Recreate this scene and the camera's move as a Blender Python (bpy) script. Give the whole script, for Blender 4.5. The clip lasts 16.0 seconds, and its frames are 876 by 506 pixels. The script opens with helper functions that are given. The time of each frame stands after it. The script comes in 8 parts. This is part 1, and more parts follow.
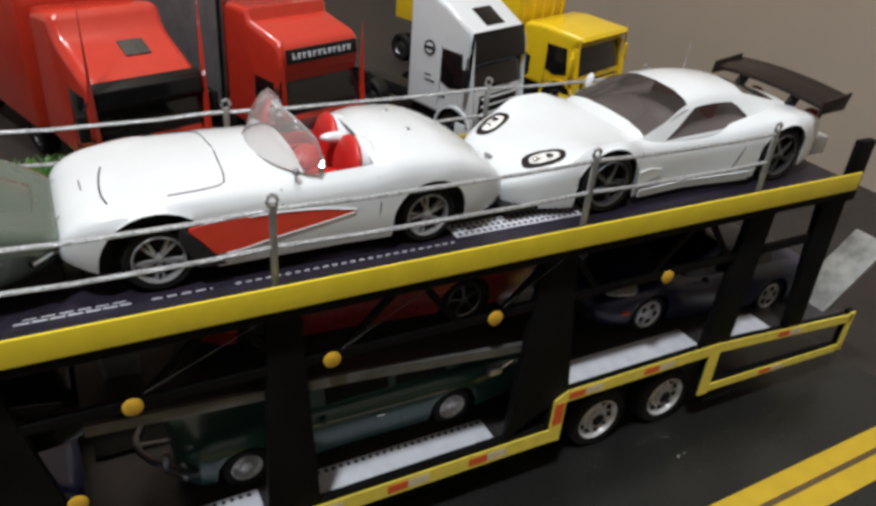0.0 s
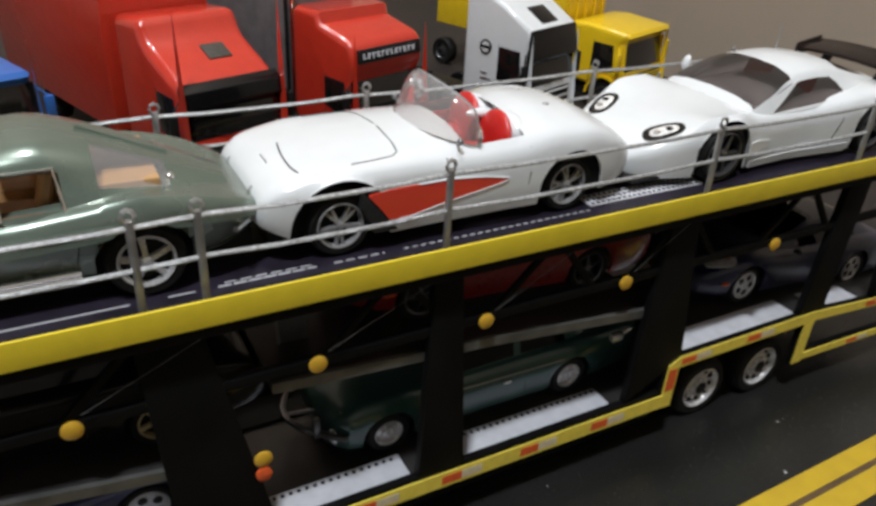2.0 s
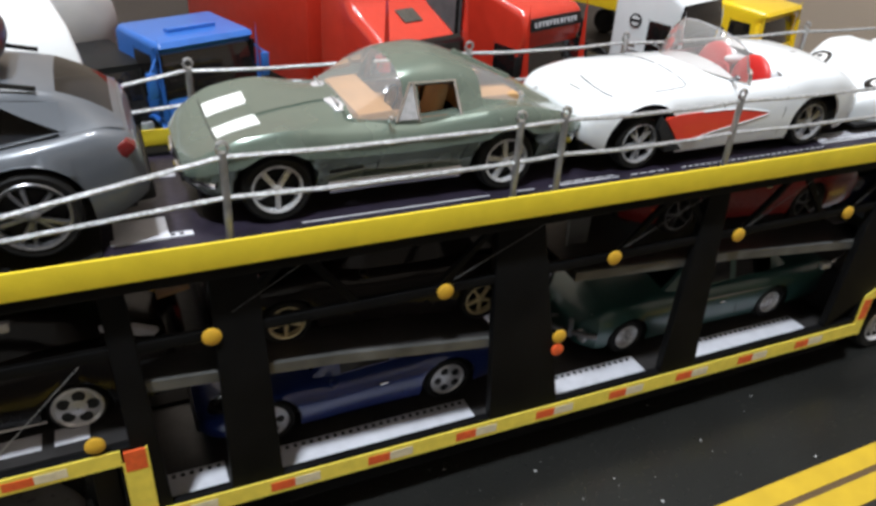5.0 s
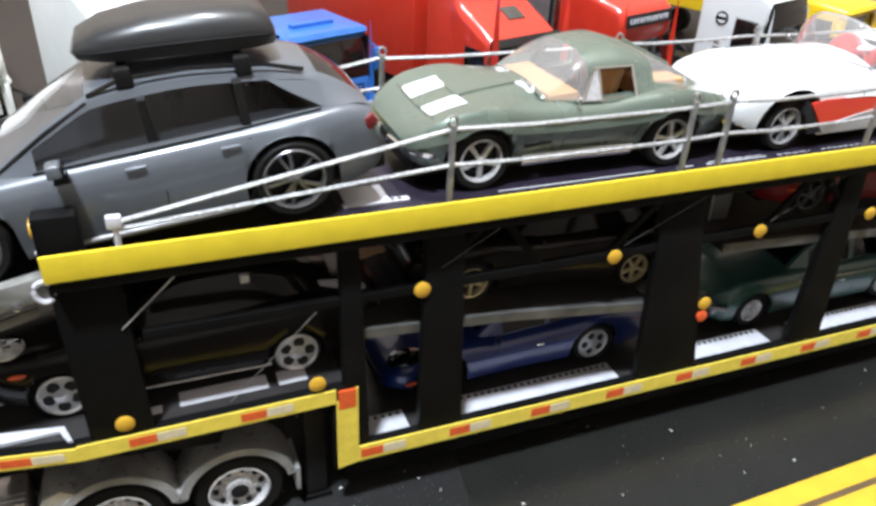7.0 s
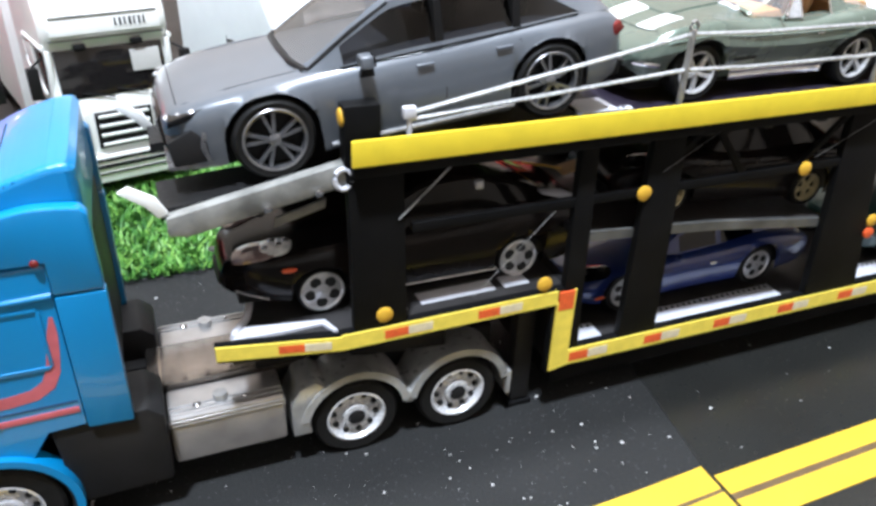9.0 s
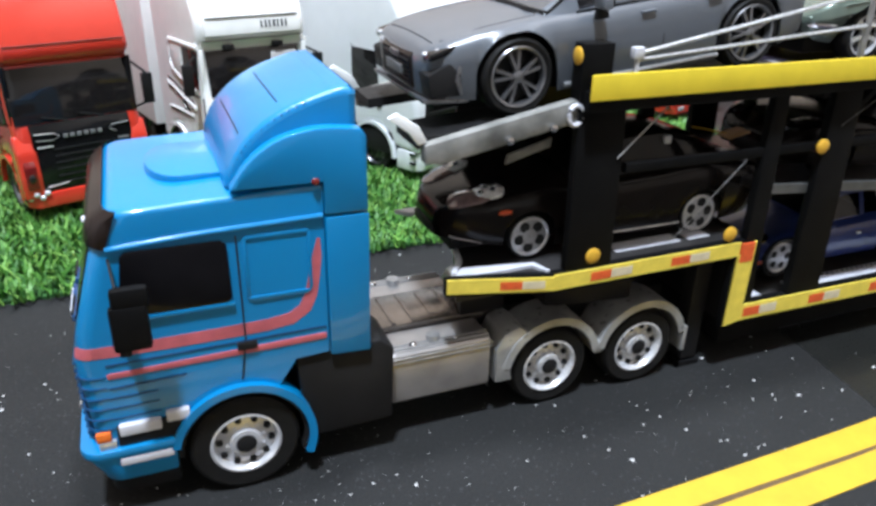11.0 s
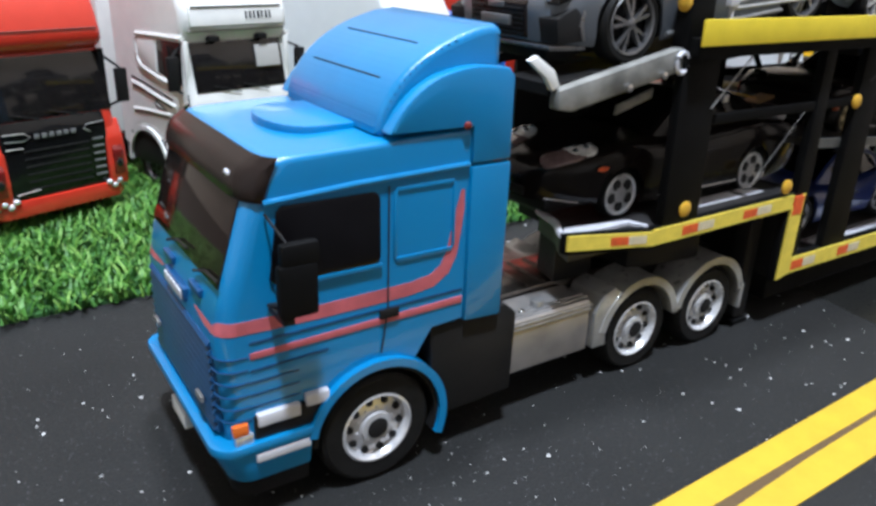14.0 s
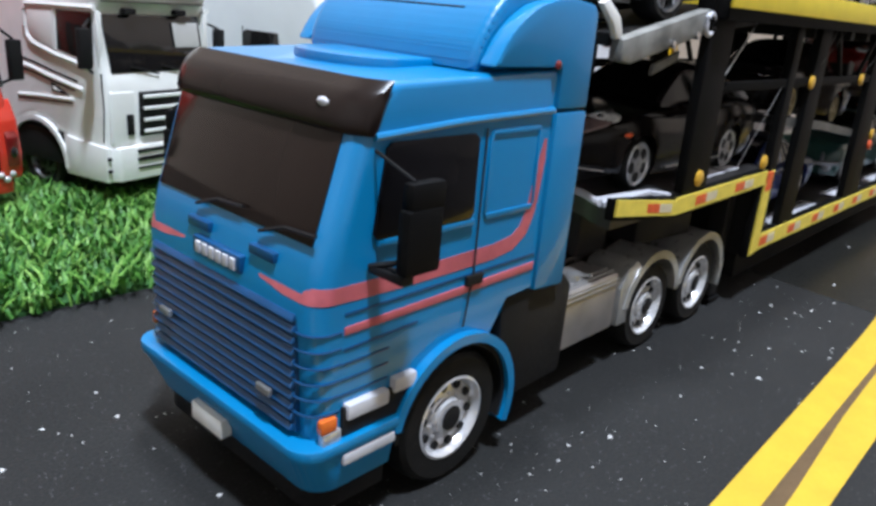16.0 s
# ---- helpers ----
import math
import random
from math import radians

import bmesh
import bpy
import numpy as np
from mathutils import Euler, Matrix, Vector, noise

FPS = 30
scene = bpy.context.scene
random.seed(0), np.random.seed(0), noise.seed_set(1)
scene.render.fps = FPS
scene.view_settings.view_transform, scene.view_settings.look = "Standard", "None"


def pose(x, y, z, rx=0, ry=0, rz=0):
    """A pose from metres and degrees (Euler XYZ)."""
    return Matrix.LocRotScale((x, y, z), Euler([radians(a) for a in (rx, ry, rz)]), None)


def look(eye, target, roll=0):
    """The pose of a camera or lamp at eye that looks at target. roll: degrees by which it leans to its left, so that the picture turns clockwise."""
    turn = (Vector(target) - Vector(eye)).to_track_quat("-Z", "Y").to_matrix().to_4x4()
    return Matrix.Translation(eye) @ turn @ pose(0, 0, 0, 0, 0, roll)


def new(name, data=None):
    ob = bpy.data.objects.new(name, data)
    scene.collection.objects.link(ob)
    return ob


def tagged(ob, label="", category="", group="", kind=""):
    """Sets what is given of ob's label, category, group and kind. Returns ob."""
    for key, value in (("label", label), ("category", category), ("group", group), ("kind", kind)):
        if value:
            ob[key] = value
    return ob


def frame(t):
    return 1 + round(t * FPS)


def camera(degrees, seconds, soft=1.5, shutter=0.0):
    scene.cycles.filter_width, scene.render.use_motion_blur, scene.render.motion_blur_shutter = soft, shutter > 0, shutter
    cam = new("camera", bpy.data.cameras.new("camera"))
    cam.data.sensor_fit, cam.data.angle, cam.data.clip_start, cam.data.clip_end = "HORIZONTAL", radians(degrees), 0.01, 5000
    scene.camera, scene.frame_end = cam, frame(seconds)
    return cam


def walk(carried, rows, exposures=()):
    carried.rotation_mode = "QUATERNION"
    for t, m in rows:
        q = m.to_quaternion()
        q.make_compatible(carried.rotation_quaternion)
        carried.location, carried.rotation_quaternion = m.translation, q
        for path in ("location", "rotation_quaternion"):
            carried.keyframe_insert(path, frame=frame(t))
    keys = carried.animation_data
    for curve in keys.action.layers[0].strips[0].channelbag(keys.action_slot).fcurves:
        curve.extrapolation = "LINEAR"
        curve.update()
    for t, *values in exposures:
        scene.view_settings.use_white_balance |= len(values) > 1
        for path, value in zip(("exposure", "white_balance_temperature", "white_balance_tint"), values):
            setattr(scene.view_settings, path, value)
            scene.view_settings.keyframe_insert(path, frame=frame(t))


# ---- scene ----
cam = camera(60.99, 16.0, soft=3.1)
PATH = [
    (0.0, (-0.0065, -0.1569, 0.2193), (0.1235, 0.0673, 0.0682), 5.25),
    (0.5, (-0.0174, -0.1483, 0.2132), (0.1127, 0.0753, 0.0613), 4.44),
    (1.0, (-0.0306, -0.1491, 0.2143), (0.1022, 0.0763, 0.0675), 3.79),
    (1.5, (-0.0405, -0.1511, 0.2115), (0.0907, 0.0747, 0.0638), 3.52),
    (2.0, (-0.0528, -0.1531, 0.2111), (0.0773, 0.0739, 0.0644), 3.57),
    (2.5, (-0.0658, -0.1518, 0.2081), (0.0668, 0.0740, 0.0617), 4.15),
    (3.0, (-0.0759, -0.1565, 0.2082), (0.0467, 0.0741, 0.0605), 2.90),
    (3.5, (-0.0908, -0.1584, 0.2048), (0.0268, 0.0720, 0.0529), 3.06),
    (4.0, (-0.1050, -0.1612, 0.2038), (0.0115, 0.0707, 0.0534), 3.07),
    (4.5, (-0.1252, -0.1630, 0.2047), (-0.0104, 0.0694, 0.0536), 3.48),
    (7.0, (-0.1957, -0.1726, 0.2067), (-0.0957, 0.0663, 0.0552), 3.00),
    (7.5, (-0.2137, -0.1732, 0.2038), (-0.1133, 0.0649, 0.0514), 2.59),
    (8.0, (-0.2344, -0.1694, 0.1959), (-0.1279, 0.0648, 0.0417), 2.79),
    (8.5, (-0.2543, -0.1724, 0.1912), (-0.1542, 0.0648, 0.0373), 2.29),
    (11.0, (-0.3395, -0.1761, 0.1572), (-0.2364, 0.0746, 0.0286), 1.51),
    (11.5, (-0.3625, -0.1712, 0.1532), (-0.2560, 0.0789, 0.0264), 1.19),
    (12.0, (-0.3741, -0.1613, 0.1479), (-0.2547, 0.0831, 0.0213), 1.55),
    (12.5, (-0.3829, -0.1571, 0.1463), (-0.2654, 0.0903, 0.0238), 0.48),
    (13.0, (-0.3932, -0.1523, 0.1398), (-0.2542, 0.0864, 0.0228), 1.94),
    (13.5, (-0.3999, -0.1467, 0.1335), (-0.2535, 0.0886, 0.0186), 1.98),
    (14.0, (-0.4031, -0.1416, 0.1304), (-0.2477, 0.0888, 0.0175), 2.10),
    (14.5, (-0.4097, -0.1348, 0.1237), (-0.2444, 0.0900, 0.0135), 2.15),
    (15.0, (-0.4246, -0.1182, 0.1145), (-0.2401, 0.0939, 0.0097), 3.24),
    (15.5, (-0.4328, -0.1068, 0.1105), (-0.2354, 0.0952, 0.0096), 4.25),
    (16.0, (-0.4374, -0.0931, 0.1036), (-0.2253, 0.0960, 0.0073), 4.80),
]
walk(cam, [(t, look(eye, target, roll)) for t, eye, target, roll in PATH], exposures=((0, -0.30, 6250, 10), (3, -0.28, 6220, 10), (4.5, 0.06, 6120, 10), (7.0, 0.93, 5940, 10), (8.5, 1.21, 5740, 10), (11, 0.90, 5640, 10), (14, 0.71, 5620, 10), (16, 0.67, 5600, 11)))

# ---- light ----
world = bpy.data.worlds.new("room_air")
scene.world = world
world.use_nodes = True
world.node_tree.nodes["Background"].inputs[0].default_value = (0.9, 0.95, 1.0, 1)
world.node_tree.nodes["Background"].inputs[1].default_value = 0.05


def area_lamp(name, eye, target, sx, sy, watts, colour):
    data = bpy.data.lights.new(name, "AREA")
    data.shape, data.size, data.size_y, data.energy, data.color = "RECTANGLE", sx, sy, watts, colour
    ob = new(name, data)
    ob.matrix_world = look(eye, target)
    return ob


# two area lights added out of view, one behind and one on the near side
area_lamp("unseen_back_light", (-0.02, 0.22, 2.25), (-0.05, 0.1, 0.0), 0.25, 0.25, 24.0, (1.0, 0.99, 0.97))
area_lamp("unseen_near_light", (-0.60, -0.56, 2.25), (-0.25, 0.0, 0.05), 0.16, 0.16, 54.0, (0.95, 0.98, 1.0))

U = 0.001  # all sizes below are in millimetres
ORG = {}


# ---- materials ----
def material(name, colour, rough=0.5, metal=0.0, coat=0.0, vary=0.12, scale=120.0, bump=0.0, bump_scale=900.0, spec=0.5):
    m = bpy.data.materials.new(name)
    m.use_nodes = True
    n, l = m.node_tree.nodes, m.node_tree.links
    b = n["Principled BSDF"]
    b.inputs["Roughness"].default_value = rough
    b.inputs["Metallic"].default_value = metal
    b.inputs["Coat Weight"].default_value = coat
    b.inputs["Coat Roughness"].default_value = 0.06
    b.inputs["Specular IOR Level"].default_value = spec
    tc = n.new("ShaderNodeTexCoord")
    big, fine = n.new("ShaderNodeTexNoise"), n.new("ShaderNodeTexNoise")
    big.inputs["Scale"].default_value, big.inputs["Detail"].default_value = scale, 4
    fine.inputs["Scale"].default_value, fine.inputs["Detail"].default_value = bump_scale, 3
    l.new(tc.outputs["Object"], big.inputs["Vector"])
    l.new(tc.outputs["Object"], fine.inputs["Vector"])
    ramp = n.new("ShaderNodeMapRange")
    ramp.inputs["From Min"].default_value, ramp.inputs["From Max"].default_value = 0.3, 0.7
    ramp.inputs["To Min"].default_value, ramp.inputs["To Max"].default_value = 1 - vary, 1 + vary
    l.new(big.outputs["Fac"], ramp.inputs["Value"])
    mul = n.new("ShaderNodeVectorMath")
    mul.operation = "SCALE"
    mul.inputs[0].default_value = colour
    l.new(ramp.outputs["Result"], mul.inputs["Scale"])
    l.new(mul.outputs["Vector"], b.inputs["Base Color"])
    rr = n.new("ShaderNodeMapRange")
    calm = 0.08 if coat or spec < 0.1 else 0.28
    rr.inputs["To Min"].default_value, rr.inputs["To Max"].default_value = max(0.02, rough * (1 - calm)), min(1.0, rough * (1 + calm))
    l.new(fine.outputs["Fac"], rr.inputs["Value"])
    l.new(rr.outputs["Result"], b.inputs["Roughness"])
    if bump:
        bp = n.new("ShaderNodeBump")
        bp.inputs["Strength"].default_value, bp.inputs["Distance"].default_value = bump, 0.0004
        l.new(fine.outputs["Fac"], bp.inputs["Height"])
        l.new(bp.outputs["Normal"], b.inputs["Normal"])
    return m


def clear(name, tint, gloss=0.04, haze=0.0):
    m = bpy.data.materials.new(name)
    m.use_nodes = True
    n, l = m.node_tree.nodes, m.node_tree.links
    n.remove(n["Principled BSDF"])
    t, g, f, mix = n.new("ShaderNodeBsdfTransparent"), n.new("ShaderNodeBsdfGlossy"), n.new("ShaderNodeFresnel"), n.new("ShaderNodeMixShader")
    t.inputs[0].default_value = (*tint, 1)
    g.inputs["Roughness"].default_value = gloss
    f.inputs["IOR"].default_value = 1.5
    l.new(f.outputs[0], mix.inputs[0])
    milk, dif = n.new("ShaderNodeMixShader"), n.new("ShaderNodeBsdfDiffuse")
    milk.inputs[0].default_value = haze
    dif.inputs[0].default_value = (0.75, 0.74, 0.72, 1)
    l.new(t.outputs[0], milk.inputs[1])
    l.new(dif.outputs[0], milk.inputs[2])
    l.new(milk.outputs[0], mix.inputs[1])
    l.new(g.outputs[0], mix.inputs[2])
    l.new(mix.outputs[0], n["Material Output"].inputs[0])
    return m


M = {
    "wall": material("tan_wall_paint", (0.40, 0.33, 0.26), 0.7, vary=0.05, scale=6, bump=0.15, bump_scale=400),
    "pale_wall": material("pale_wall_paint", (0.66, 0.62, 0.56), 0.7, vary=0.04, scale=5, bump=0.1, bump_scale=400),
    "ceiling": material("white_ceiling_paint", (0.78, 0.77, 0.74), 0.8, vary=0.03, scale=4),
    "floor": material("dark_brown_board", (0.020, 0.0145, 0.012), 0.55, vary=0.2, scale=30, bump=0.2),
    "yellow_paint": material("yellow_road_paint", (0.47, 0.31, 0.012), 0.55, vary=0.08, scale=90, bump=0.25, bump_scale=1500),
    "black": material("black_plastic", (0.0150, 0.0145, 0.0145), 0.45, vary=0.2, scale=60, bump=0.1, spec=0.12),
    "frame_black": material("black_brown_frame_paint", (0.0060, 0.0059, 0.0060), 0.55, vary=0.3, scale=60, bump=0.1, spec=0.06),
    "black_gloss": material("black_gloss", (0.006, 0.006, 0.0065), 0.15, coat=0.1, spec=0.35),
    "black_car": material("deep_black_car_paint", (0.0095, 0.0075, 0.007), 0.16, coat=0.0, spec=0.2, vary=0.15, bump_scale=60),
    "deck": material("black_purple_deck", (0.016, 0.012, 0.022), 0.42, vary=0.3, scale=150, bump=0.3, bump_scale=700),
    "inner_deck": material("scuffed_black_deck", (0.027, 0.025, 0.0245), 0.4, vary=0.35, scale=90, bump=0.2, bump_scale=500),
    "gold_rim": material("pale_gold_rim", (0.66, 0.56, 0.32), 0.3, 0.2, vary=0.1, scale=300),
    "roof_box": material("dark_grey_roof_box", (0.020, 0.021, 0.022), 0.34, coat=0.15, vary=0.2, scale=60, bump_scale=80),
    "tank_metal": material("pale_brushed_tank", (0.40, 0.38, 0.365), 0.32, 0.65, vary=0.25, scale=60, bump=0.1, bump_scale=300),
    "catwalk": material("worn_metal_plate", (0.26, 0.235, 0.215), 0.24, 0.95, vary=0.4, scale=70, bump=0.15, bump_scale=300),
    "rubber": material("tyre_rubber", (0.0095, 0.009, 0.0085), 0.6, vary=0.25, scale=300, bump=0.3, bump_scale=2500, spec=0.2),
    "wheel_chrome": material("satin_wheel_chrome", (0.62, 0.62, 0.63), 0.26, 0.35, vary=0.1, scale=300),
    "mudguard": material("scuffed_grey_mudguard", (0.40, 0.40, 0.39), 0.3, 0.45, vary=0.45, scale=55, bump=0.25, bump_scale=400),
    "alloy": material("satin_alloy", (0.24, 0.24, 0.25), 0.3, 0.8, vary=0.1, scale=300),
    "bright_rim": material("bright_chrome_rim", (0.70, 0.70, 0.72), 0.2, 0.5, vary=0.1, scale=300),
    "cast_rim": material("dull_bright_cast_rim", (0.38, 0.38, 0.39), 0.24, 0.35, vary=0.3, scale=300),
    "gunmetal": material("gunmetal_alloy", (0.16, 0.16, 0.17), 0.3, 0.8, vary=0.1, scale=300),
    "chrome": material("chrome", (0.82, 0.82, 0.83), 0.12, 1.0, vary=0.08, scale=300),
    "silver": material("silver_paint", (0.52, 0.52, 0.53), 0.35, 0.6, vary=0.1, scale=150),
    "steel": material("dull_steel", (0.45, 0.45, 0.45), 0.4, 0.8, vary=0.2, scale=300),
    "rope": material("silver_wire_rope", (0.60, 0.62, 0.64), 0.35, 0.7, vary=0.3, scale=900, bump=0.8, bump_scale=2500),
    "tape": material("yellow_tape", (0.78, 0.60, 0.03), 0.4, vary=0.06, scale=140, bump=0.15, bump_scale=1400),
    "tape_low": material("reflective_yellow_tape", (0.74, 0.60, 0.08), 0.4, vary=0.1, scale=250, bump=0.2),
    "tape_red": material("reflective_red_tape", (0.66, 0.10, 0.025), 0.4, vary=0.15, scale=500),
    "tape_pale": material("reflective_pale_tape", (0.62, 0.55, 0.38), 0.4, vary=0.12, scale=500),
    "orange": material("orange_lens", (0.70, 0.15, 0.02), 0.25, coat=0.4, vary=0.1, scale=400),
    "brace": material("dull_dark_rod", (0.16, 0.16, 0.16), 0.45, 0.7, vary=0.2, scale=300),
    "mid_edge": material("dark_scuffed_edge", (0.10, 0.10, 0.095), 0.4, 0.3, vary=0.4, scale=90),
    "amber": material("amber_lens", (0.62, 0.36, 0.03), 0.35, coat=0.1, vary=0.1, scale=400),
    "red_lens": material("red_lens", (0.15, 0.010, 0.009), 0.2, coat=0.5, vary=0.1, scale=400),
    "tray": material("white_tread_plate", (0.57, 0.57, 0.61), 0.4, vary=0.08, scale=200, bump=0.2),
    "grey_metal": material("grey_painted_metal", (0.180, 0.178, 0.164), 0.5, vary=0.5, scale=110, bump=0.4, bump_scale=350),
    "white_paint": material("white_car_paint", (0.715, 0.735, 0.745), 0.22, coat=0.6, vary=0.02),
    "cream": material("off_white_plastic", (0.80, 0.80, 0.77), 0.35, coat=0.2, vary=0.04),
    "green_met": material("grey_green_metallic_paint", (0.142, 0.178, 0.144), 0.27, 0.4, coat=0.6, vary=0.05, bump_scale=60),
    "grey_car": material("plain_grey_paint", (0.102, 0.112, 0.127), 0.32, 0.1, coat=0.45, vary=0.04, bump_scale=60),
    "navy": material("dark_blue_metallic_paint", (0.010, 0.024, 0.13), 0.3, 0.1, coat=0.6, vary=0.1),
    "night_blue": material("blue_black_paint", (0.005, 0.008, 0.036), 0.32, coat=0.12, vary=0.1),
    "teal": material("teal_green_paint", (0.019, 0.060, 0.054), 0.35, 0.1, coat=0.5, vary=0.1),
    "red_paint": material("red_truck_paint", (0.54, 0.036, 0.018), 0.25, coat=0.6, vary=0.05),
    "cove_red": material("cove_red_paint", (0.76, 0.06, 0.035), 0.3, coat=0.4, vary=0.05),
    "red_dark": material("deep_red_car_paint", (0.20, 0.012, 0.010), 0.28, coat=0.5, vary=0.1),
    "blue_cab": material("bright_blue_cab_paint", (0.012, 0.188, 0.430), 0.35, coat=0.45, vary=0.06, scale=40, bump=0.12, bump_scale=70),
    "pink": material("faded_red_stripe", (0.48, 0.11, 0.13), 0.45, vary=0.15, scale=250),
    "yellow_truck": material("yellow_truck_paint", (0.82, 0.55, 0.01), 0.3, coat=0.4, vary=0.04),
    "box_blue": material("plain_blue_plastic", (0.035, 0.14, 0.48), 0.4, coat=0.3, vary=0.06),
    "tank_grey": material("grey_tank_metal", (0.20, 0.20, 0.20), 0.4, 0.3, vary=0.15),
    "red_seat": material("red_vinyl", (0.50, 0.015, 0.012), 0.4, vary=0.12),
    "tan_seat": material("tan_vinyl", (0.46, 0.27, 0.115), 0.5, vary=0.12),
    "headliner": material("brown_lining", (0.20, 0.10, 0.05), 0.7, vary=0.2),
    "dark_seat": material("dark_interior", (0.02, 0.02, 0.022), 0.6),
    "seam": material("dark_panel_gap", (0.01, 0.01, 0.01), 0.8),
    "white_mark": material("white_marking", (0.78, 0.78, 0.75), 0.45, vary=0.05),
    "dark_glass": material("dark_tinted_glass", (0.010, 0.009, 0.009), 0.08, coat=0.3, vary=0.1),
    "black_glass": material("black_window_plastic", (0.0085, 0.0075, 0.0072), 0.1, vary=0.15, spec=0.2, bump_scale=60),
    "cab_glass": material("dark_cab_glass", (0.007, 0.0065, 0.0075), 0.12, vary=0.2, spec=0.12, bump_scale=60),
    "visor_brown": material("smoked_brown_plastic", (0.019, 0.0135, 0.0115), 0.2, coat=0.0, vary=0.15, scale=25, spec=0.14, bump_scale=60),
    "screen_brown": material("smoked_screen_glass", (0.016, 0.0105, 0.0085), 0.07, coat=0.0, vary=0.2, scale=18, spec=0.3, bump_scale=60),
    "head_lens": material("pinkish_clear_headlight", (0.24, 0.165, 0.155), 0.14, 0.1, coat=0.7, vary=0.25, scale=400, bump_scale=80),
    "reflector": material("bright_lamp_reflector", (0.86, 0.85, 0.83), 0.2, 0.1, coat=0.8, vary=0.25, scale=500, bump=0.5, bump_scale=500),
    "matt_pale_grey": material("plain_pale_grey", (0.46, 0.45, 0.43), 0.6, vary=0.08, scale=60),
    "lens": material("clear_lamp_lens", (0.55, 0.56, 0.58), 0.12, 0.5, coat=0.6, vary=0.2, scale=600),
    "chip": material("white_chips", (0.55, 0.55, 0.54), 0.3, vary=0.1),
    "glass": clear("clear_plastic", (0.80, 0.76, 0.74), 0.08, 0.22),
    "glass_tan": clear("warm_clear_plastic", (0.86, 0.78, 0.72), 0.1, 0.2),
    "glass_cabin": clear("thin_clear_plastic", (0.55, 0.5, 0.47), 0.05, 0.07),
    "glass_smoke": clear("smoke_clear_plastic", (0.15, 0.12, 0.11), 0.06, 0.008),
    "glass_dark": clear("smoked_clear_plastic", (0.16, 0.15, 0.15)),
}


def asphalt():
    m = material("dark_road_sheet", (0.0112, 0.0113, 0.0110), 0.75, vary=0.25, scale=14, bump=0.7, bump_scale=1300, spec=0.3)
    n, l = m.node_tree.nodes, m.node_tree.links
    b = n["Principled BSDF"]
    vor, cmp_, mix, tc = n.new("ShaderNodeTexVoronoi"), n.new("ShaderNodeMath"), n.new("ShaderNodeMix"), n.new("ShaderNodeTexCoord")
    vor.inputs["Scale"].default_value = 520
    cmp_.operation, cmp_.inputs[1].default_value = "LESS_THAN", 0.13
    mix.data_type = "RGBA"
    l.new(tc.outputs["Object"], vor.inputs["Vector"])
    l.new(vor.outputs["Distance"], cmp_.inputs[0])
    l.new(cmp_.outputs[0], mix.inputs["Factor"])
    old = b.inputs["Base Color"].links[0].from_socket
    l.new(old, mix.inputs["A"])
    mix.inputs["B"].default_value = (0.06, 0.06, 0.064, 1)
    l.new(mix.outputs["Result"], b.inputs["Base Color"])
    return m


def grass_material():
    m = bpy.data.materials.new("green_plastic_grass")
    m.use_nodes = True
    n, l = m.node_tree.nodes, m.node_tree.links
    b = n["Principled BSDF"]
    b.inputs["Roughness"].default_value = 0.55
    g, r = n.new("ShaderNodeNewGeometry"), n.new("ShaderNodeValToRGB")
    r.color_ramp.elements[0].color = (0.030, 0.115, 0.015, 1)
    r.color_ramp.elements[1].color = (0.185, 0.345, 0.058, 1)
    mid = r.color_ramp.elements.new(0.6)
    mid.color = (0.086, 0.240, 0.027, 1)
    l.new(g.outputs["Random Per Island"], r.inputs[0])
    l.new(r.outputs[0], b.inputs["Base Color"])
    return m


M["grass_mat"] = material("grass_backing", (0.02, 0.085, 0.012), 0.8, vary=0.4, scale=300)
M["asphalt"], M["grass"] = asphalt(), grass_material()
M["asphalt_east"] = material("smooth_grey_road_sheet", (0.0135, 0.0137, 0.0125), 0.3, vary=0.22, scale=18, bump=0.12, bump_scale=700, spec=0.6)
M["brown_gap"] = material("brown_line_ground", (0.085, 0.050, 0.018), 0.6, vary=0.2, scale=90, bump=0.2, bump_scale=1200)


# ---- mesh helpers (millimetres) ----
def thing(name, at, label, category, group="", kind="", turn=(0, 0, 0), local=False):
    """An empty at the base of a thing. Its parts are given in world millimetres, or in its own when local."""
    ob = new(name)
    ob.empty_display_size = 0.01
    ob.matrix_world = pose(at[0] * U, at[1] * U, at[2] * U, *turn)
    ORG[ob.name] = (0, 0, 0) if local else at
    return tagged(ob, label, category, group, kind)


def finish(me, angle=32):
    me.polygons.foreach_set("use_smooth", [True] * len(me.polygons))
    me.set_sharp_from_angle(angle=radians(angle))


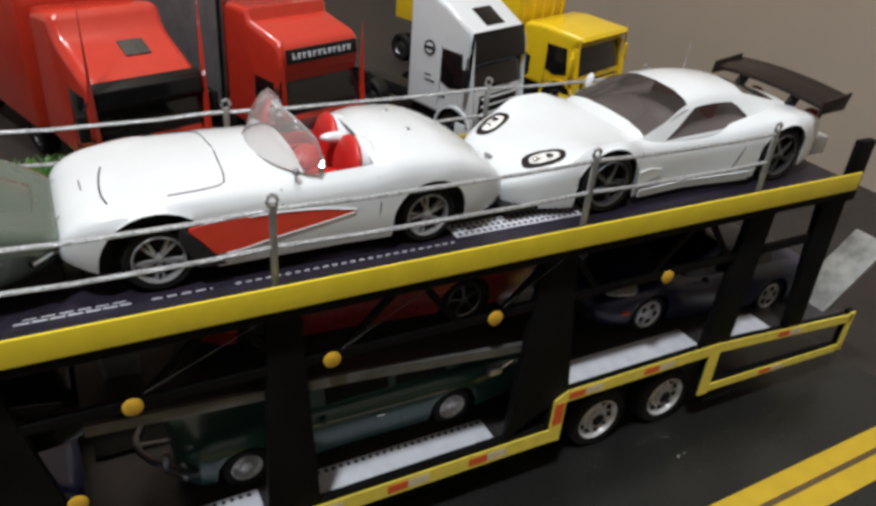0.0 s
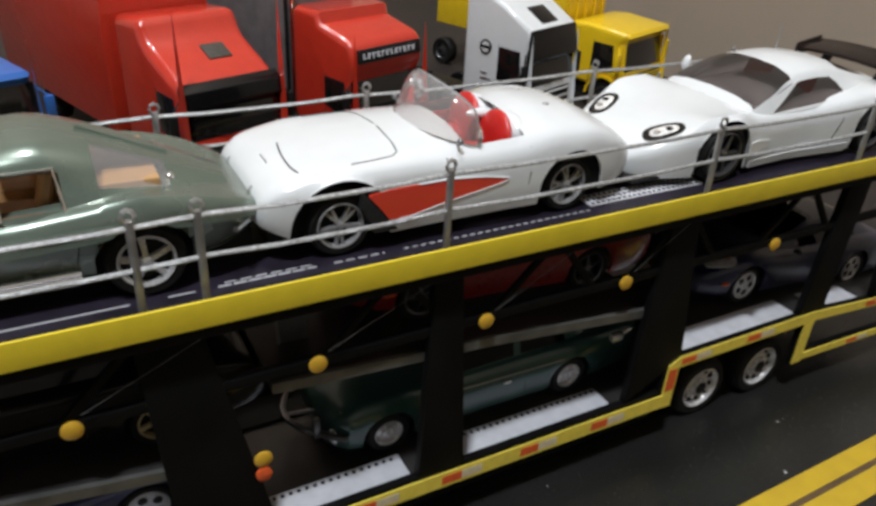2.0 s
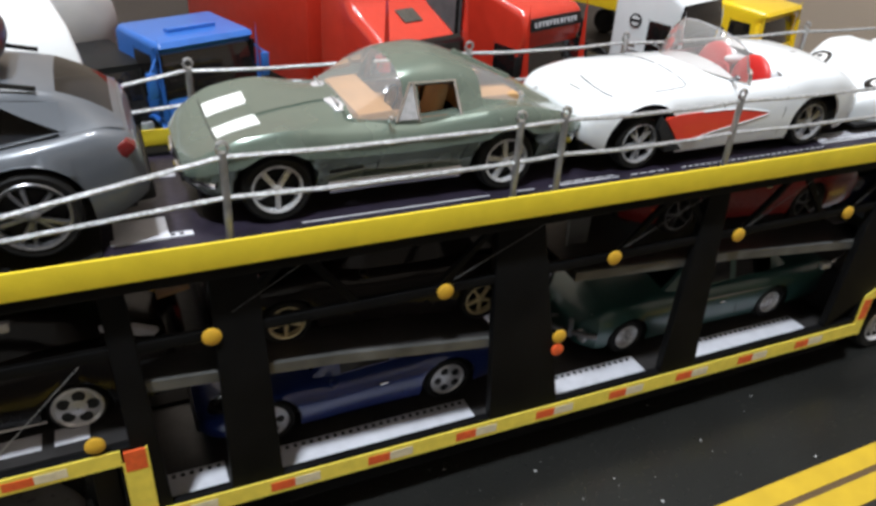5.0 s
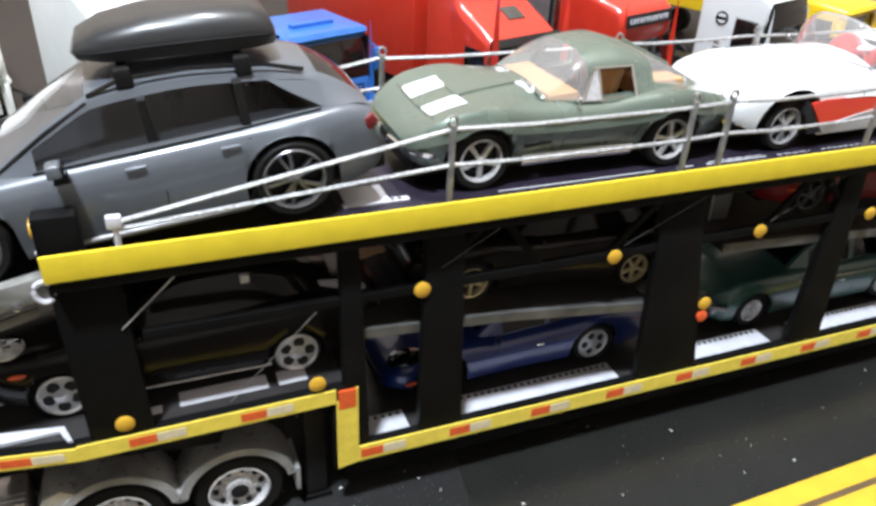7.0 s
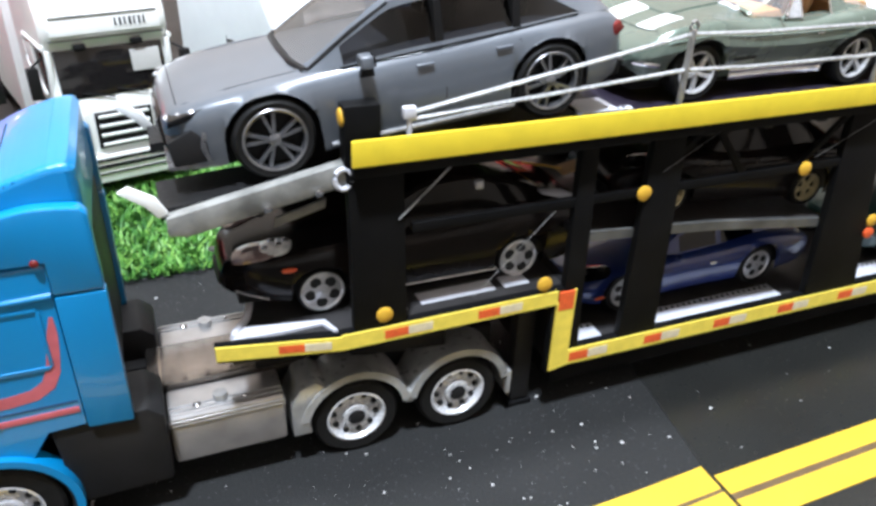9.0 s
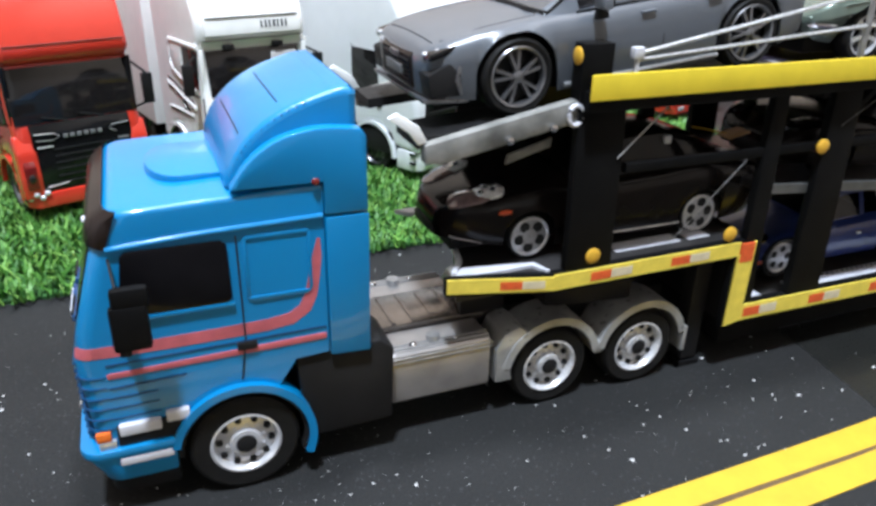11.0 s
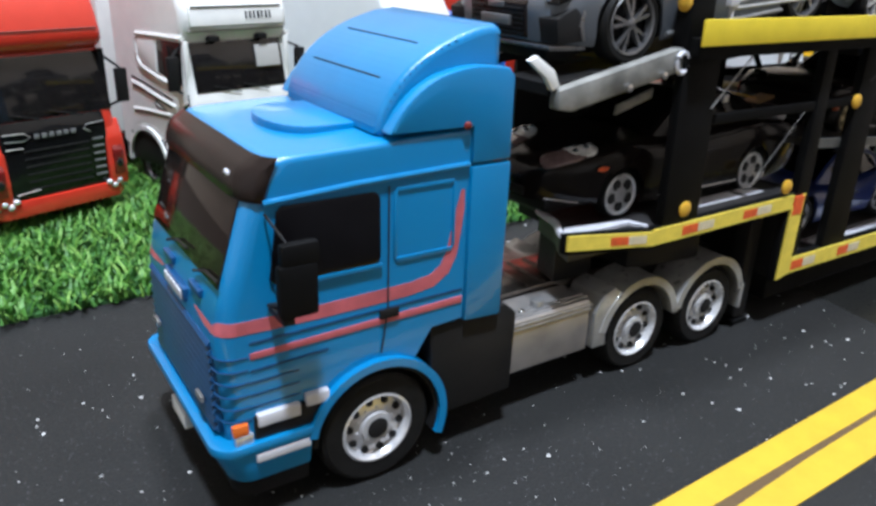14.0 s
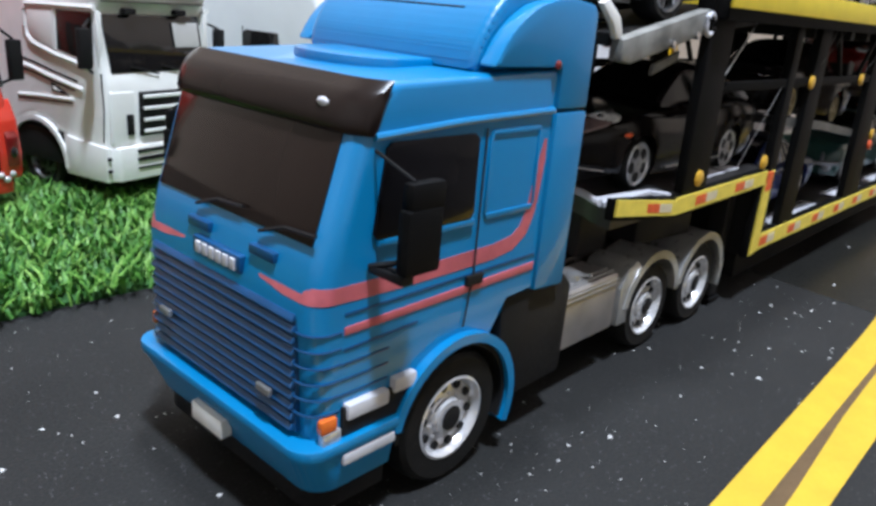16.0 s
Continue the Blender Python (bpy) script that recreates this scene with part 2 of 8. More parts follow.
def mesh_of(name, bm, mat, shift=(0, 0, 0), angle=32, recalc=True):
    if recalc:
        bmesh.ops.recalc_face_normals(bm, faces=bm.faces)
    for v in bm.verts:
        v.co = (v.co - Vector(shift)) * U
    me = bpy.data.meshes.new(name)
    bm.to_mesh(me)
    bm.free()
    me.materials.append(M[mat])
    finish(me, angle)
    return me


def part(name, bm, mat, parent, label="", angle=32, recalc=True):
    o = ORG.get(parent.name, (0, 0, 0))
    ob = new(name, mesh_of(name, bm, mat, o, angle, recalc))
    ob.parent = parent
    ORG[ob.name] = o
    if M[mat].name.endswith("clear_plastic") or mat == "glass":
        ob.visible_shadow = False
    return tagged(ob, label)


def shared(name, me, parent, m, label=""):
    """One more object on a mesh that exists, at the pose m under its parent."""
    ob = new(name, me)
    ob.parent = parent
    ob.matrix_basis = m
    return tagged(ob, label)


def solo(name, bm, mat, label, category, group="", kind="", angle=32):
    ob = new(name, mesh_of(name, bm, mat, (0, 0, 0), angle))
    return tagged(ob, label, category, group, kind)


def box(bm, x0, x1, y0, y1, z0, z1, r=0.0, seg=2):
    vs = [bm.verts.new((x, y, z)) for x in (x0, x1) for y in (y0, y1) for z in (z0, z1)]
    fs = [bm.faces.new([vs[i] for i in f]) for f in ((0, 1, 3, 2), (4, 6, 7, 5), (0, 4, 5, 1), (2, 3, 7, 6), (0, 2, 6, 4), (1, 5, 7, 3))]
    if r:
        bmesh.ops.bevel(bm, geom=list({e for f in fs for e in f.edges}), offset=r, segments=seg, affect="EDGES", profile=0.6)
    return bm


def prism(bm, poly, y0, y1, r=0.0, seg=2, axis="y"):
    """A polygon of (a, b) pulled along an axis: (x, z) along y, (y, z) along x, (x, y) along z."""
    put = {"y": lambda a, b, c: (a, c, b), "x": lambda a, b, c: (c, a, b), "z": lambda a, b, c: (a, b, c)}[axis]
    one, two = [bm.verts.new(put(a, b, y0)) for a, b in poly], [bm.verts.new(put(a, b, y1)) for a, b in poly]
    k = len(poly)
    fs = [bm.faces.new(one), bm.faces.new(two[::-1])] + [bm.faces.new((one[i], two[i], two[(i + 1) % k], one[(i + 1) % k])) for i in range(k)]
    if r:
        bmesh.ops.recalc_face_normals(bm, faces=fs)
        bmesh.ops.bevel(bm, geom=list({e for f in fs for e in f.edges}), offset=r, segments=seg, affect="EDGES", profile=0.6)
    return bm


def tube(bm, pts, r, n=6, close=True):
    pts = [Vector(p) for p in pts]
    rings = []
    for i, p in enumerate(pts):
        d = (pts[min(i + 1, len(pts) - 1)] - pts[max(i - 1, 0)]).normalized()
        side = d.cross(Vector((0, 0, 1)) if abs(d.z) < 0.9 else Vector((1, 0, 0))).normalized()
        up = side.cross(d)
        rad = r[i] if isinstance(r, (list, tuple)) else r
        rings.append([bm.verts.new(p + rad * (math.cos(2 * math.pi * k / n) * side + math.sin(2 * math.pi * k / n) * up)) for k in range(n)])
    for a, b in zip(rings, rings[1:]):
        for k in range(n):
            bm.faces.new((a[k], a[(k + 1) % n], b[(k + 1) % n], b[k]))
    if close:
        bm.faces.new(rings[0]), bm.faces.new(rings[-1][::-1])
    return bm


def lathe(bm, profile, c=(0, 0, 0), axis="y", n=28, cap=True):
    """A profile of (radius, offset along the axis) turned round the axis through c."""
    rings = []
    for r, o in profile:
        ring = []
        for k in range(n):
            a = 2 * math.pi * k / n
            u, v = r * math.cos(a), r * math.sin(a)
            p = {"y": (u, o, v), "x": (o, u, v), "z": (u, v, o)}[axis]
            ring.append(bm.verts.new((c[0] + p[0], c[1] + p[1], c[2] + p[2])))
        rings.append(ring)
    for a, b in zip(rings, rings[1:]):
        for k in range(n):
            bm.faces.new((a[k], a[(k + 1) % n], b[(k + 1) % n], b[k]))
    if cap:
        bm.faces.new(rings[0]), bm.faces.new(rings[-1][::-1])
    return bm


def sheet(bm, grid):
    rows = [[bm.verts.new(p) for p in row] for row in grid]
    for a, b in zip(rows, rows[1:]):
        for i in range(len(a) - 1):
            bm.faces.new((a[i], a[i + 1], b[i + 1], b[i]))
    return bm


def slab(bm, grid, thick):
    """A curved sheet of points with thickness, given along the vector thick."""
    t = Vector(thick)
    rows = [[bm.verts.new(p) for p in row] for row in grid]
    back = [[bm.verts.new(Vector(p) + t) for p in row] for row in grid]
    for g in (rows, back):
        for a, b in zip(g, g[1:]):
            for i in range(len(a) - 1):
                bm.faces.new((a[i], a[i + 1], b[i + 1], b[i]))
    loop = rows[0] + [r[-1] for r in rows[1:]] + rows[-1][-2::-1] + [r[0] for r in rows[-2:0:-1]]
    loop2 = back[0] + [r[-1] for r in back[1:]] + back[-1][-2::-1] + [r[0] for r in back[-2:0:-1]]
    for i in range(len(loop)):
        j = (i + 1) % len(loop)
        bm.faces.new((loop[i], loop[j], loop2[j], loop2[i]))
    return bm


def blob(bm, c, s, rot=0.0, n=12, rings=7):
    """A flattened rounded bead."""
    prof = [(max(0.02, math.sin(math.pi * k / rings)), -math.cos(math.pi * k / rings)) for k in range(rings + 1)]
    start = len(bm.verts)
    lathe(bm, prof, (0, 0, 0), "z", n)
    bm.verts.ensure_lookup_table()
    for v in bm.verts[start:]:
        p = Matrix.Rotation(rot, 3, "Y") @ Vector((v.co.x * s[0], v.co.y * s[1], v.co.z * s[2]))
        v.co = Vector(c) + p
    return bm


def B():
    return bmesh.new()


def smooth(keys):
    """A curve through (x, value) keys without overshoot."""
    xs, vs = [k[0] for k in keys], [k[1] for k in keys]
    d = [(vs[i + 1] - vs[i]) / (xs[i + 1] - xs[i]) for i in range(len(xs) - 1)]
    m = [d[0]] + [0 if a * b <= 0 else 2 * a * b / (a + b) for a, b in zip(d, d[1:])] + [d[-1]]

    def at(x):
        if x <= xs[0]:
            return vs[0]
        if x >= xs[-1]:
            return vs[-1]
        i = max(k for k in range(len(xs) - 1) if xs[k] <= x)
        h = xs[i + 1] - xs[i]
        t = (x - xs[i]) / h
        return (2 * t**3 - 3 * t**2 + 1) * vs[i] + (t**3 - 2 * t**2 + t) * h * m[i] + (3 * t**2 - 2 * t**3) * vs[i + 1] + (t**3 - t**2) * h * m[i + 1]

    return at


# ---- the setting ----
solo("floor", box(B(), -2400, 546, -2600, 1200, -12, -1.5), "floor", "dark brown board floor under the model scene", "floor", kind="structure")
solo("wall_east", box(B(), 545, 640, -2600, 1200, -12, 2400), "wall", "plain tan painted wall", "wall", kind="structure")
solo("wall_north", box(B(), -2400, 545, 1100, 1200, -1.5, 2400), "wall", "plain tan painted wall", "wall", kind="structure")
solo("wall_south", box(B(), -2400, 545, -2700, -2600, -12, 2400), "pale_wall", "plain pale painted wall", "wall", kind="structure")
solo("wall_west", box(B(), -2500, -2400, -2700, 1200, -12, 2400), "pale_wall", "plain pale painted wall", "wall", kind="structure")
solo("ceiling", box(B(), -2500, 640, -2700, 1200, 2400, 2480), "ceiling", "plain white ceiling", "ceiling", kind="structure")
# two road sheets that butt together, each with its own pair of yellow lines
solo("road_west", prism(B(), [(-900, -420), (-172, -420), (-86.8, 150), (-900, 150)], -1.4, 0.0, axis="z"), "asphalt", "dark grey textured model road sheet with pale flecks", "road", kind="structure")
solo("road_east", prism(B(), [(-171.9, -420), (330, -420), (330, 150), (-86.7, 150)], -1.4, 0.12, 0.08, 1, axis="z"), "asphalt_east", "smoother grey model road sheet butted against the darker one", "road", kind="structure")


def seam_x(y):
    return -86.5 + 0.1495 * (y - 150)


def road_strip(name, xs, near, far, mat, z0, z1, label, category):
    poly = [(x, near(x)) for x in xs] + [(x, far(x)) for x in xs[::-1]]
    solo(name, prism(B(), poly, z0, z1, axis="z"), mat, label, category, "double yellow line", "structure")


top_w = smooth([(-700, -61.0), (-284, -47.2), (-226, -45.3), (-170, -43.4), (-124, -41.4), (-106, -39.6)])
wide_w = smooth([(-700, 8.4), (-280, 8.4), (-210, 8.8), (-145, 9.8), (-106, 10.4)])
gap_w = smooth([(-700, 4.6), (-280, 4.2), (-210, 2.2), (-145, 1.7), (-106, 1.2)])
all_w = smooth([(-700, 19.8), (-280, 19.8), (-184, 21.2), (-106, 20.8)])
west = [-700 + 580 * k / 24 for k in range(25)] + [seam_x(-45) - 0.6]
YELLOW = "solid yellow painted centre line on the road sheet"
road_strip("road_line", west, lambda x: top_w(x) - wide_w(x), top_w, "yellow_paint", 0.0, 0.35, YELLOW, "road marking")
road_strip("road_line", west, lambda x: top_w(x) - all_w(x), lambda x: top_w(x) - wide_w(x) - gap_w(x), "yellow_paint", 0.0, 0.35, YELLOW, "road marking")
road_strip("line_gap", west, lambda x: top_w(x) - wide_w(x) - gap_w(x), lambda x: top_w(x) - wide_w(x), "brown_gap", 0.0, 0.2, "narrow brown band between the yellow lines", "road marking")
east = [seam_x(-45) + 0.8, -60, 0, 100, 200, 320]
for a, b, mat, z1, nm, lab in ((0.0, 8.3, "yellow_paint", 0.5, "road_line", YELLOW), (10.9, 20.2, "yellow_paint", 0.5, "road_line", YELLOW), (8.3, 10.9, "brown_gap", 0.3, "line_gap", "narrow brown band between the yellow lines")):
    road_strip(nm, east, lambda x, b=b: -42.9 + 0.025 * x - b, lambda x, a=a: -42.9 + 0.025 * x - a, mat, 0.12, z1, lab, "road marking")


def chips():
    rnd = random.Random(4)
    bm = B()
    for _ in range(2200):
        x, y = 300 - 920 * rnd.random() ** 0.55, rnd.uniform(-150, 140)
        if -45 < y + 41 - 0.02 * x < 0 and rnd.random() < 0.8:
            y += 60
        s = 0.12 + 0.62 * rnd.random() ** 3
        a = rnd.uniform(0, 6.28)
        q = [(x + s * math.cos(a + k * 2.1) * rnd.uniform(0.4, 1.9), y + s * math.sin(a + k * 2.1) * rnd.uniform(0.4, 1.9), 0.02) for k in range(3)]
        vs = [bm.verts.new(p) for p in q] + [bm.verts.new((x, y, s * rnd.uniform(0.4, 1.0)))]
        for f in ((0, 1, 3), (1, 2, 3), (2, 0, 3)):
            bm.faces.new([vs[i] for i in f])
    return solo("chips", bm, "chip", "tiny white chips scattered on the road", "grit", kind="stuff")


chips()


def grass_z(y):
    return 1.5 + 11.0 * min(1.0, max(0.0, (y - 142) / 60.0))


solo("grass_base", prism(B(), [(142, -1.3), (322, -1.3), (322, 12.5), (202, 12.5), (142, 1.5)], -900, 30, axis="x"), "grass_mat", "green backing of the artificial grass mat", "ground", kind="structure")
def grass():
    rnd = np.random.default_rng(3)
    verts, faces = [], []

    def patch(x0, x1, y0, y1, count, tall):
        for _ in range(count):
            x, y = rnd.uniform(x0, x1), rnd.uniform(y0, y1)
            h, a, w = tall * rnd.uniform(0.5, 1.2), rnd.uniform(0, 6.28), rnd.uniform(0.4, 0.75)
            lean = rnd.uniform(0.2, 1.5) * h
            dx, dy = math.cos(a), math.sin(a)
            px, py = -dy * w, dx * w
            b = len(verts)
            for u, up, ww in ((0, 0, 1), (0.35, 0.6, 0.9), (1.0, 1.0, 0.15)):
                for s in (-1, 1):
                    verts.append(((x + dx * lean * u + s * px * ww) * U, (y + dy * lean * u + s * py * ww) * U, (grass_z(y) + h * up) * U))
            faces.extend(((b, b + 1, b + 3, b + 2), (b + 2, b + 3, b + 5, b + 4)))

    patch(-640, -60, 138, 300, 36000, 6.0)
    patch(-60, 30, 138, 330, 5000, 6.0)
    me = bpy.data.meshes.new("grass")
    me.from_pydata(verts, [], faces)
    me.materials.append(M["grass"])
    tagged(new("grass", me), "short bright green artificial grass mat beside the road", "grass", kind="stuff")


solo("mat", box(B(), -900, 30, 322, 760, -1.3, 12.5), "floor", "dark brown mat behind the grass", "ground", kind="structure")
solo("mat", prism(B(), [(150.5, -1.3), (760, -1.3), (760, 12.5), (202, 12.5), (150.5, 0.5)], 30, 470, axis="x"), "floor", "dark brown mat under the parked trucks", "ground", kind="structure")
grass()


# ---- wheels ----
WHEELS = {}


def wheel_meshes(style, r, w):
    """Hub, tyre and rim meshes. The wheel lies round its own centre with its face towards -y."""
    key = (style, r, w)
    if key in WHEELS:
        return WHEELS[key]
    rim_r = r * {"truck": 0.62, "truck_rear": 0.66, "trailer": 0.68, "steel": 0.62, "star": 0.72, "gold": 0.7, "vee": 0.75, "five_dark": 0.74, "turbine": 0.84}.get(style, 0.70)
    h = w / 2
    tyre = lathe(B(), [(rim_r, -h * 0.92), (r * 0.90, -h), (r * 0.97, -h * 0.8), (r, -h * 0.45), (r, h * 0.45), (r * 0.97, h * 0.8), (r * 0.9, h), (rim_r, h * 0.92)], n=32, cap=False)
    tm = mesh_of("tyre", tyre, "rubber")
    hub = lathe(B(), [(rim_r * 0.9, -h * 0.1), (rim_r * 0.9, h * 0.9), (rim_r * 0.5, h * 0.95)], n=20)
    hm = mesh_of("wheel", hub, "black")
    bm = B()
    if style in ("holes", "turbine"):
        lathe(bm, [(rim_r * 1.03, -h * 0.95), (rim_r * 0.98, -h * 1.02), (rim_r * 0.9, -h * 0.86), (rim_r * 0.5, -h * 0.9), (rim_r * 0.2, -h * 0.98), (rim_r * 0.03, -h)], n=32, cap=False)
    elif style in ("truck", "truck_rear", "trailer", "steel"):
        f = -h * 0.55
        lathe(bm, [(rim_r * 1.02, -h * 0.98), (rim_r * 0.96, -h * 1.02), (rim_r * 0.90, -h * 0.9), (rim_r * 0.84, f + 0.4), (rim_r * 0.62, f), (rim_r * 0.45, f - 0.2), (rim_r * 0.42, f - h * 0.35), (rim_r * 0.2, f - h * 0.4), (rim_r * 0.05, f - h * 0.4)], n=32, cap=False)
        for k in range(10):
            a = 2 * math.pi * k / 10
            lathe(bm, [(rim_r * 0.045, f - 0.55), (rim_r * 0.045, f + 0.2)], (math.cos(a) * rim_r * 0.54, 0, math.sin(a) * rim_r * 0.54), n=6)
    else:
        lathe(bm, [(rim_r * 1.03, -h * 0.95), (rim_r * 1.0, -h * 1.02), (rim_r * 0.93, -h * 0.95), (rim_r * 0.92, -h * 0.3), (rim_r * 0.90, -h * 0.3), (rim_r * 0.91, -h * 0.93)], n=32, cap=False)
        lathe(bm, [(rim_r * 0.22, -h * 0.4), (rim_r * 0.20, -h * 0.85), (rim_r * 0.12, -h * 0.98), (rim_r * 0.03, -h)], n=14)
        count, wide, fork = {"five_dark": (5, 0.15, 0), "five_star": (5, 0.19, 0), "star": (5, 0.12, 0.17), "gold": (5, 0.17, 0), "vee": (5, 0.10, 0.2)}[style]
        for k in range(count):
            a = 2 * math.pi * k / count + 0.3
            for t in ((-fork, fork) if fork else (0,)):
                tip, root = a + t, a + t * 0.25
                ps = []
                for ang, rad, wd in ((root, 0.15, wide * 0.8), (tip, 0.95, wide)):
                    c, s = math.cos(ang), math.sin(ang)
                    for sg in (-1, 1):
                        ps.append((rim_r * (c * rad - s * wd * sg * 0.6), rim_r * (s * rad + c * wd * sg * 0.6)))
                poly = [ps[0], ps[2], ps[3], ps[1]]
                lo = [bm.verts.new((x, -h * 0.45, z)) for x, z in poly]
                hi = [bm.verts.new((x * 0.99, -h * (0.90 if i in (0, 3) else 0.80), z * 0.99)) for i, (x, z) in enumerate(poly)]
                bm.faces.new(hi)
                for i in range(4):
                    bm.faces.new((lo[i], lo[(i + 1) % 4], hi[(i + 1) % 4], hi[i]))
    rm = mesh_of("rim", bm, {"vee": "alloy", "five_dark": "gunmetal", "five_star": "wheel_chrome", "holes": "silver", "star": "cast_rim", "gold": "gold_rim", "turbine": "bright_rim", "truck": "bright_rim"}.get(style, "wheel_chrome"))
    extra = None
    if style in ("truck", "truck_rear", "trailer"):
        bm = lathe(B(), [(rim_r * 0.30, -h * 0.99), (rim_r * 0.24, -h * 1.03), (rim_r * 0.05, -h * 1.03)], n=16)
        for k in range(10):
            a = 2 * math.pi * (k + 0.5) / 10
            lathe(bm, [(rim_r * 0.10, -h * 0.66), (rim_r * 0.10, -h * 0.40)], (math.cos(a) * rim_r * 0.74, 0, math.sin(a) * rim_r * 0.74), n=10)
        extra = mesh_of("rim_hole", bm, "black")
    if style in ("holes", "turbine"):
        bm = B()
        for k in range(5):
            a = 2 * math.pi * k / 5
            q = 0.27 if style == "turbine" else 0.23
            lathe(bm, [(rim_r * q, -h * 0.93), (rim_r * q, -h * 0.6)], (math.cos(a) * rim_r * 0.58, 0, math.sin(a) * rim_r * 0.58), n=12)
        extra = mesh_of("rim_hole", bm, "seam")
    WHEELS[key] = (hm, tm, rm, extra)
    return WHEELS[key]


def wheel(parent, at, r, w, style, far=False):
    hm, tm, rm, extra = wheel_meshes(style, r, w)
    hub = shared("wheel", hm, parent, pose(at[0] * U, at[1] * U, at[2] * U, 0, random.uniform(0, 72), 180 if far else 0))
    shared("tyre", tm, hub, Matrix(), "black rubber tyre")
    shared("rim", rm, hub, Matrix(), "bright metal rim")
    if extra:
        shared("rim_hole", extra, hub, Matrix())


# ---- the car transporter trailer ----
def trailer():
    t = thing("car_transporter_trailer", (0, 35, 0), "black two-deck toy car transporter trailer with yellow edge strips", "trailer")

    def P(name, bm, mat, label=""):
        return part(name, bm, mat, t, label)

    W = 70.0
    # upper deck with its raised edges
    P("upper_deck", box(B(), -150, 268, 2, W - 2, 105.5, 109, 0.5), "deck", "black purple upper deck floor")
    for y0, y1 in ((-3.6, 2.6), (W - 2.6, W + 3.6)):
        P("deck_edge", box(B(), -224, 268, y0, y1, 104.6, 110.2, 0.4), "frame_black")
    for y0 in (-4.4, W + 3.6):  # the upper deck is wider than the frame below
        P("edge_strip", box(B(), -224.7, 266, y0, y0 + 0.8, 108.1, 115.4, 0.25), "tape", "plain yellow strip along the deck edge")
    for x in range(-130, 268, 24):
        P("cross_member", box(B(), x, x + 4, 2.5, W - 2.5, 101, 105.4, 0.3), "black")
    for y in (12.6, 50.5):  # perforated tread bands
        for x0, x1 in ((-148, -128), (98, 148)):
            P("tread_band", box(B(), x0, x1, y, y + (7.5 if x1 == 148 else 2.4), 109.05, 109.4), "tray", "pale perforated tread band")
            bm = B()
            x = x0 + 1.2
            while x < x1 - 1.5:
                for yy in ((y + 0.7, y + 3.2, y + 5.6) if x1 == 148 else (y + 0.7,)):
                    box(bm, x, x + 1.1, yy, yy + 1.1, 109.3, 109.55)
                x += 2.2
            P("tread_hole", bm, "seam")
    for y in (10.4, 59.0):  # broken rows of pale anti-slip marks
        bm = B()
        for x0, x1, ln, step in ((-100, -42, 57, 58), (-34, -27, 6.5, 8), (-22, 4, 3.4, 3.9), (9, 24, 2.4, 3.6), (30, 96, 1.5, 2.7)):
            x = x0
            while x < x1:
                box(bm, x, min(x + ln, x1), y, y + 0.55, 109.02, 109.2)
                x += step
        for x in range(-20, 3, 4):
            box(bm, x, x + 3.0, y + 1.5, y + 1.9, 109.02, 109.18)
        P("tread_dash", bm, "tray", "broken row of pale anti-slip marks")
    # guard rails
    for y, xs in ((0.8, (-120.6, -41, -26.7, 37.8, 136.4, 215)), (W - 0.8, (-119, -23.8, 43.4, 139.5, 215))):
        for x in xs:
            bm = tube(B(), [(x, y, 108), (x, y, 134.5), (x, y, 136)], 1.0, 8)
            ring = [(x + 1.35 * math.cos(a), y, 137.0 + 1.6 * math.sin(a)) for a in [k * math.pi / 4 for k in range(9)]]
            tube(bm, ring, 0.55, 6)
            P("rail_post", bm, "steel", "silver eye post")
        for z0, zf in ((134.5, 119.6), (124.0, 117.8)):
            pts = [(-207, y, zf)]
            pts += [(-120.6, y, z0 + 0.3)]
            for a, b in zip((-120.6, -24, 38, 137), (-24, 38, 137, 215)):
                for f in (0.25, 0.5, 0.75, 1.0):
                    pts.append((a + (b - a) * f, y, z0 + (-0.5 if f < 1 else 0.2)))
            P("rail_wire", tube(B(), pts, 0.62, 6), "rope", "silver twisted wire")
        bm = tube(B(), [(-207.5, y, 111), (-207.5, y, 120.4)], 0.8, 8)
        box(bm, -209.4, -205.8, y - 1.2, y + 1.2, 118.2, 121.4, 0.5)
        P("wire_anchor", bm, "tray", "small white wire clamp")
    # pillars, mid rail and braces on both sides
    for side, (y0, y1) in enumerate(((0.2, 3.4), (W - 3.4, W - 0.2))):
        def Q(name, poly, mat="frame_black", label="", y0=y0, y1=y1):
            inset = {"mid_rail": 0.5, "brace": 0.8, "side_rail": 0.25}.get(name, 0.0)
            return P(name, prism(B(), poly, y0 + inset, y1 - inset, 0.4), mat, label)

        Q("pillar", [(-224, 54), (-207.5, 54), (-209, 105), (-225, 105)])
        Q("pillar", [(-152, 28), (-144, 28), (-147, 105), (-153, 105)])
        Q("pillar", [(-127, 28), (-111.5, 28), (-115, 105), (-127, 105)])
        Q("pillar", [(-40, 28), (-13, 28), (-29, 105), (-45, 105)])
        Q("pillar", [(33, 28), (50, 28), (44, 105), (35, 105)])
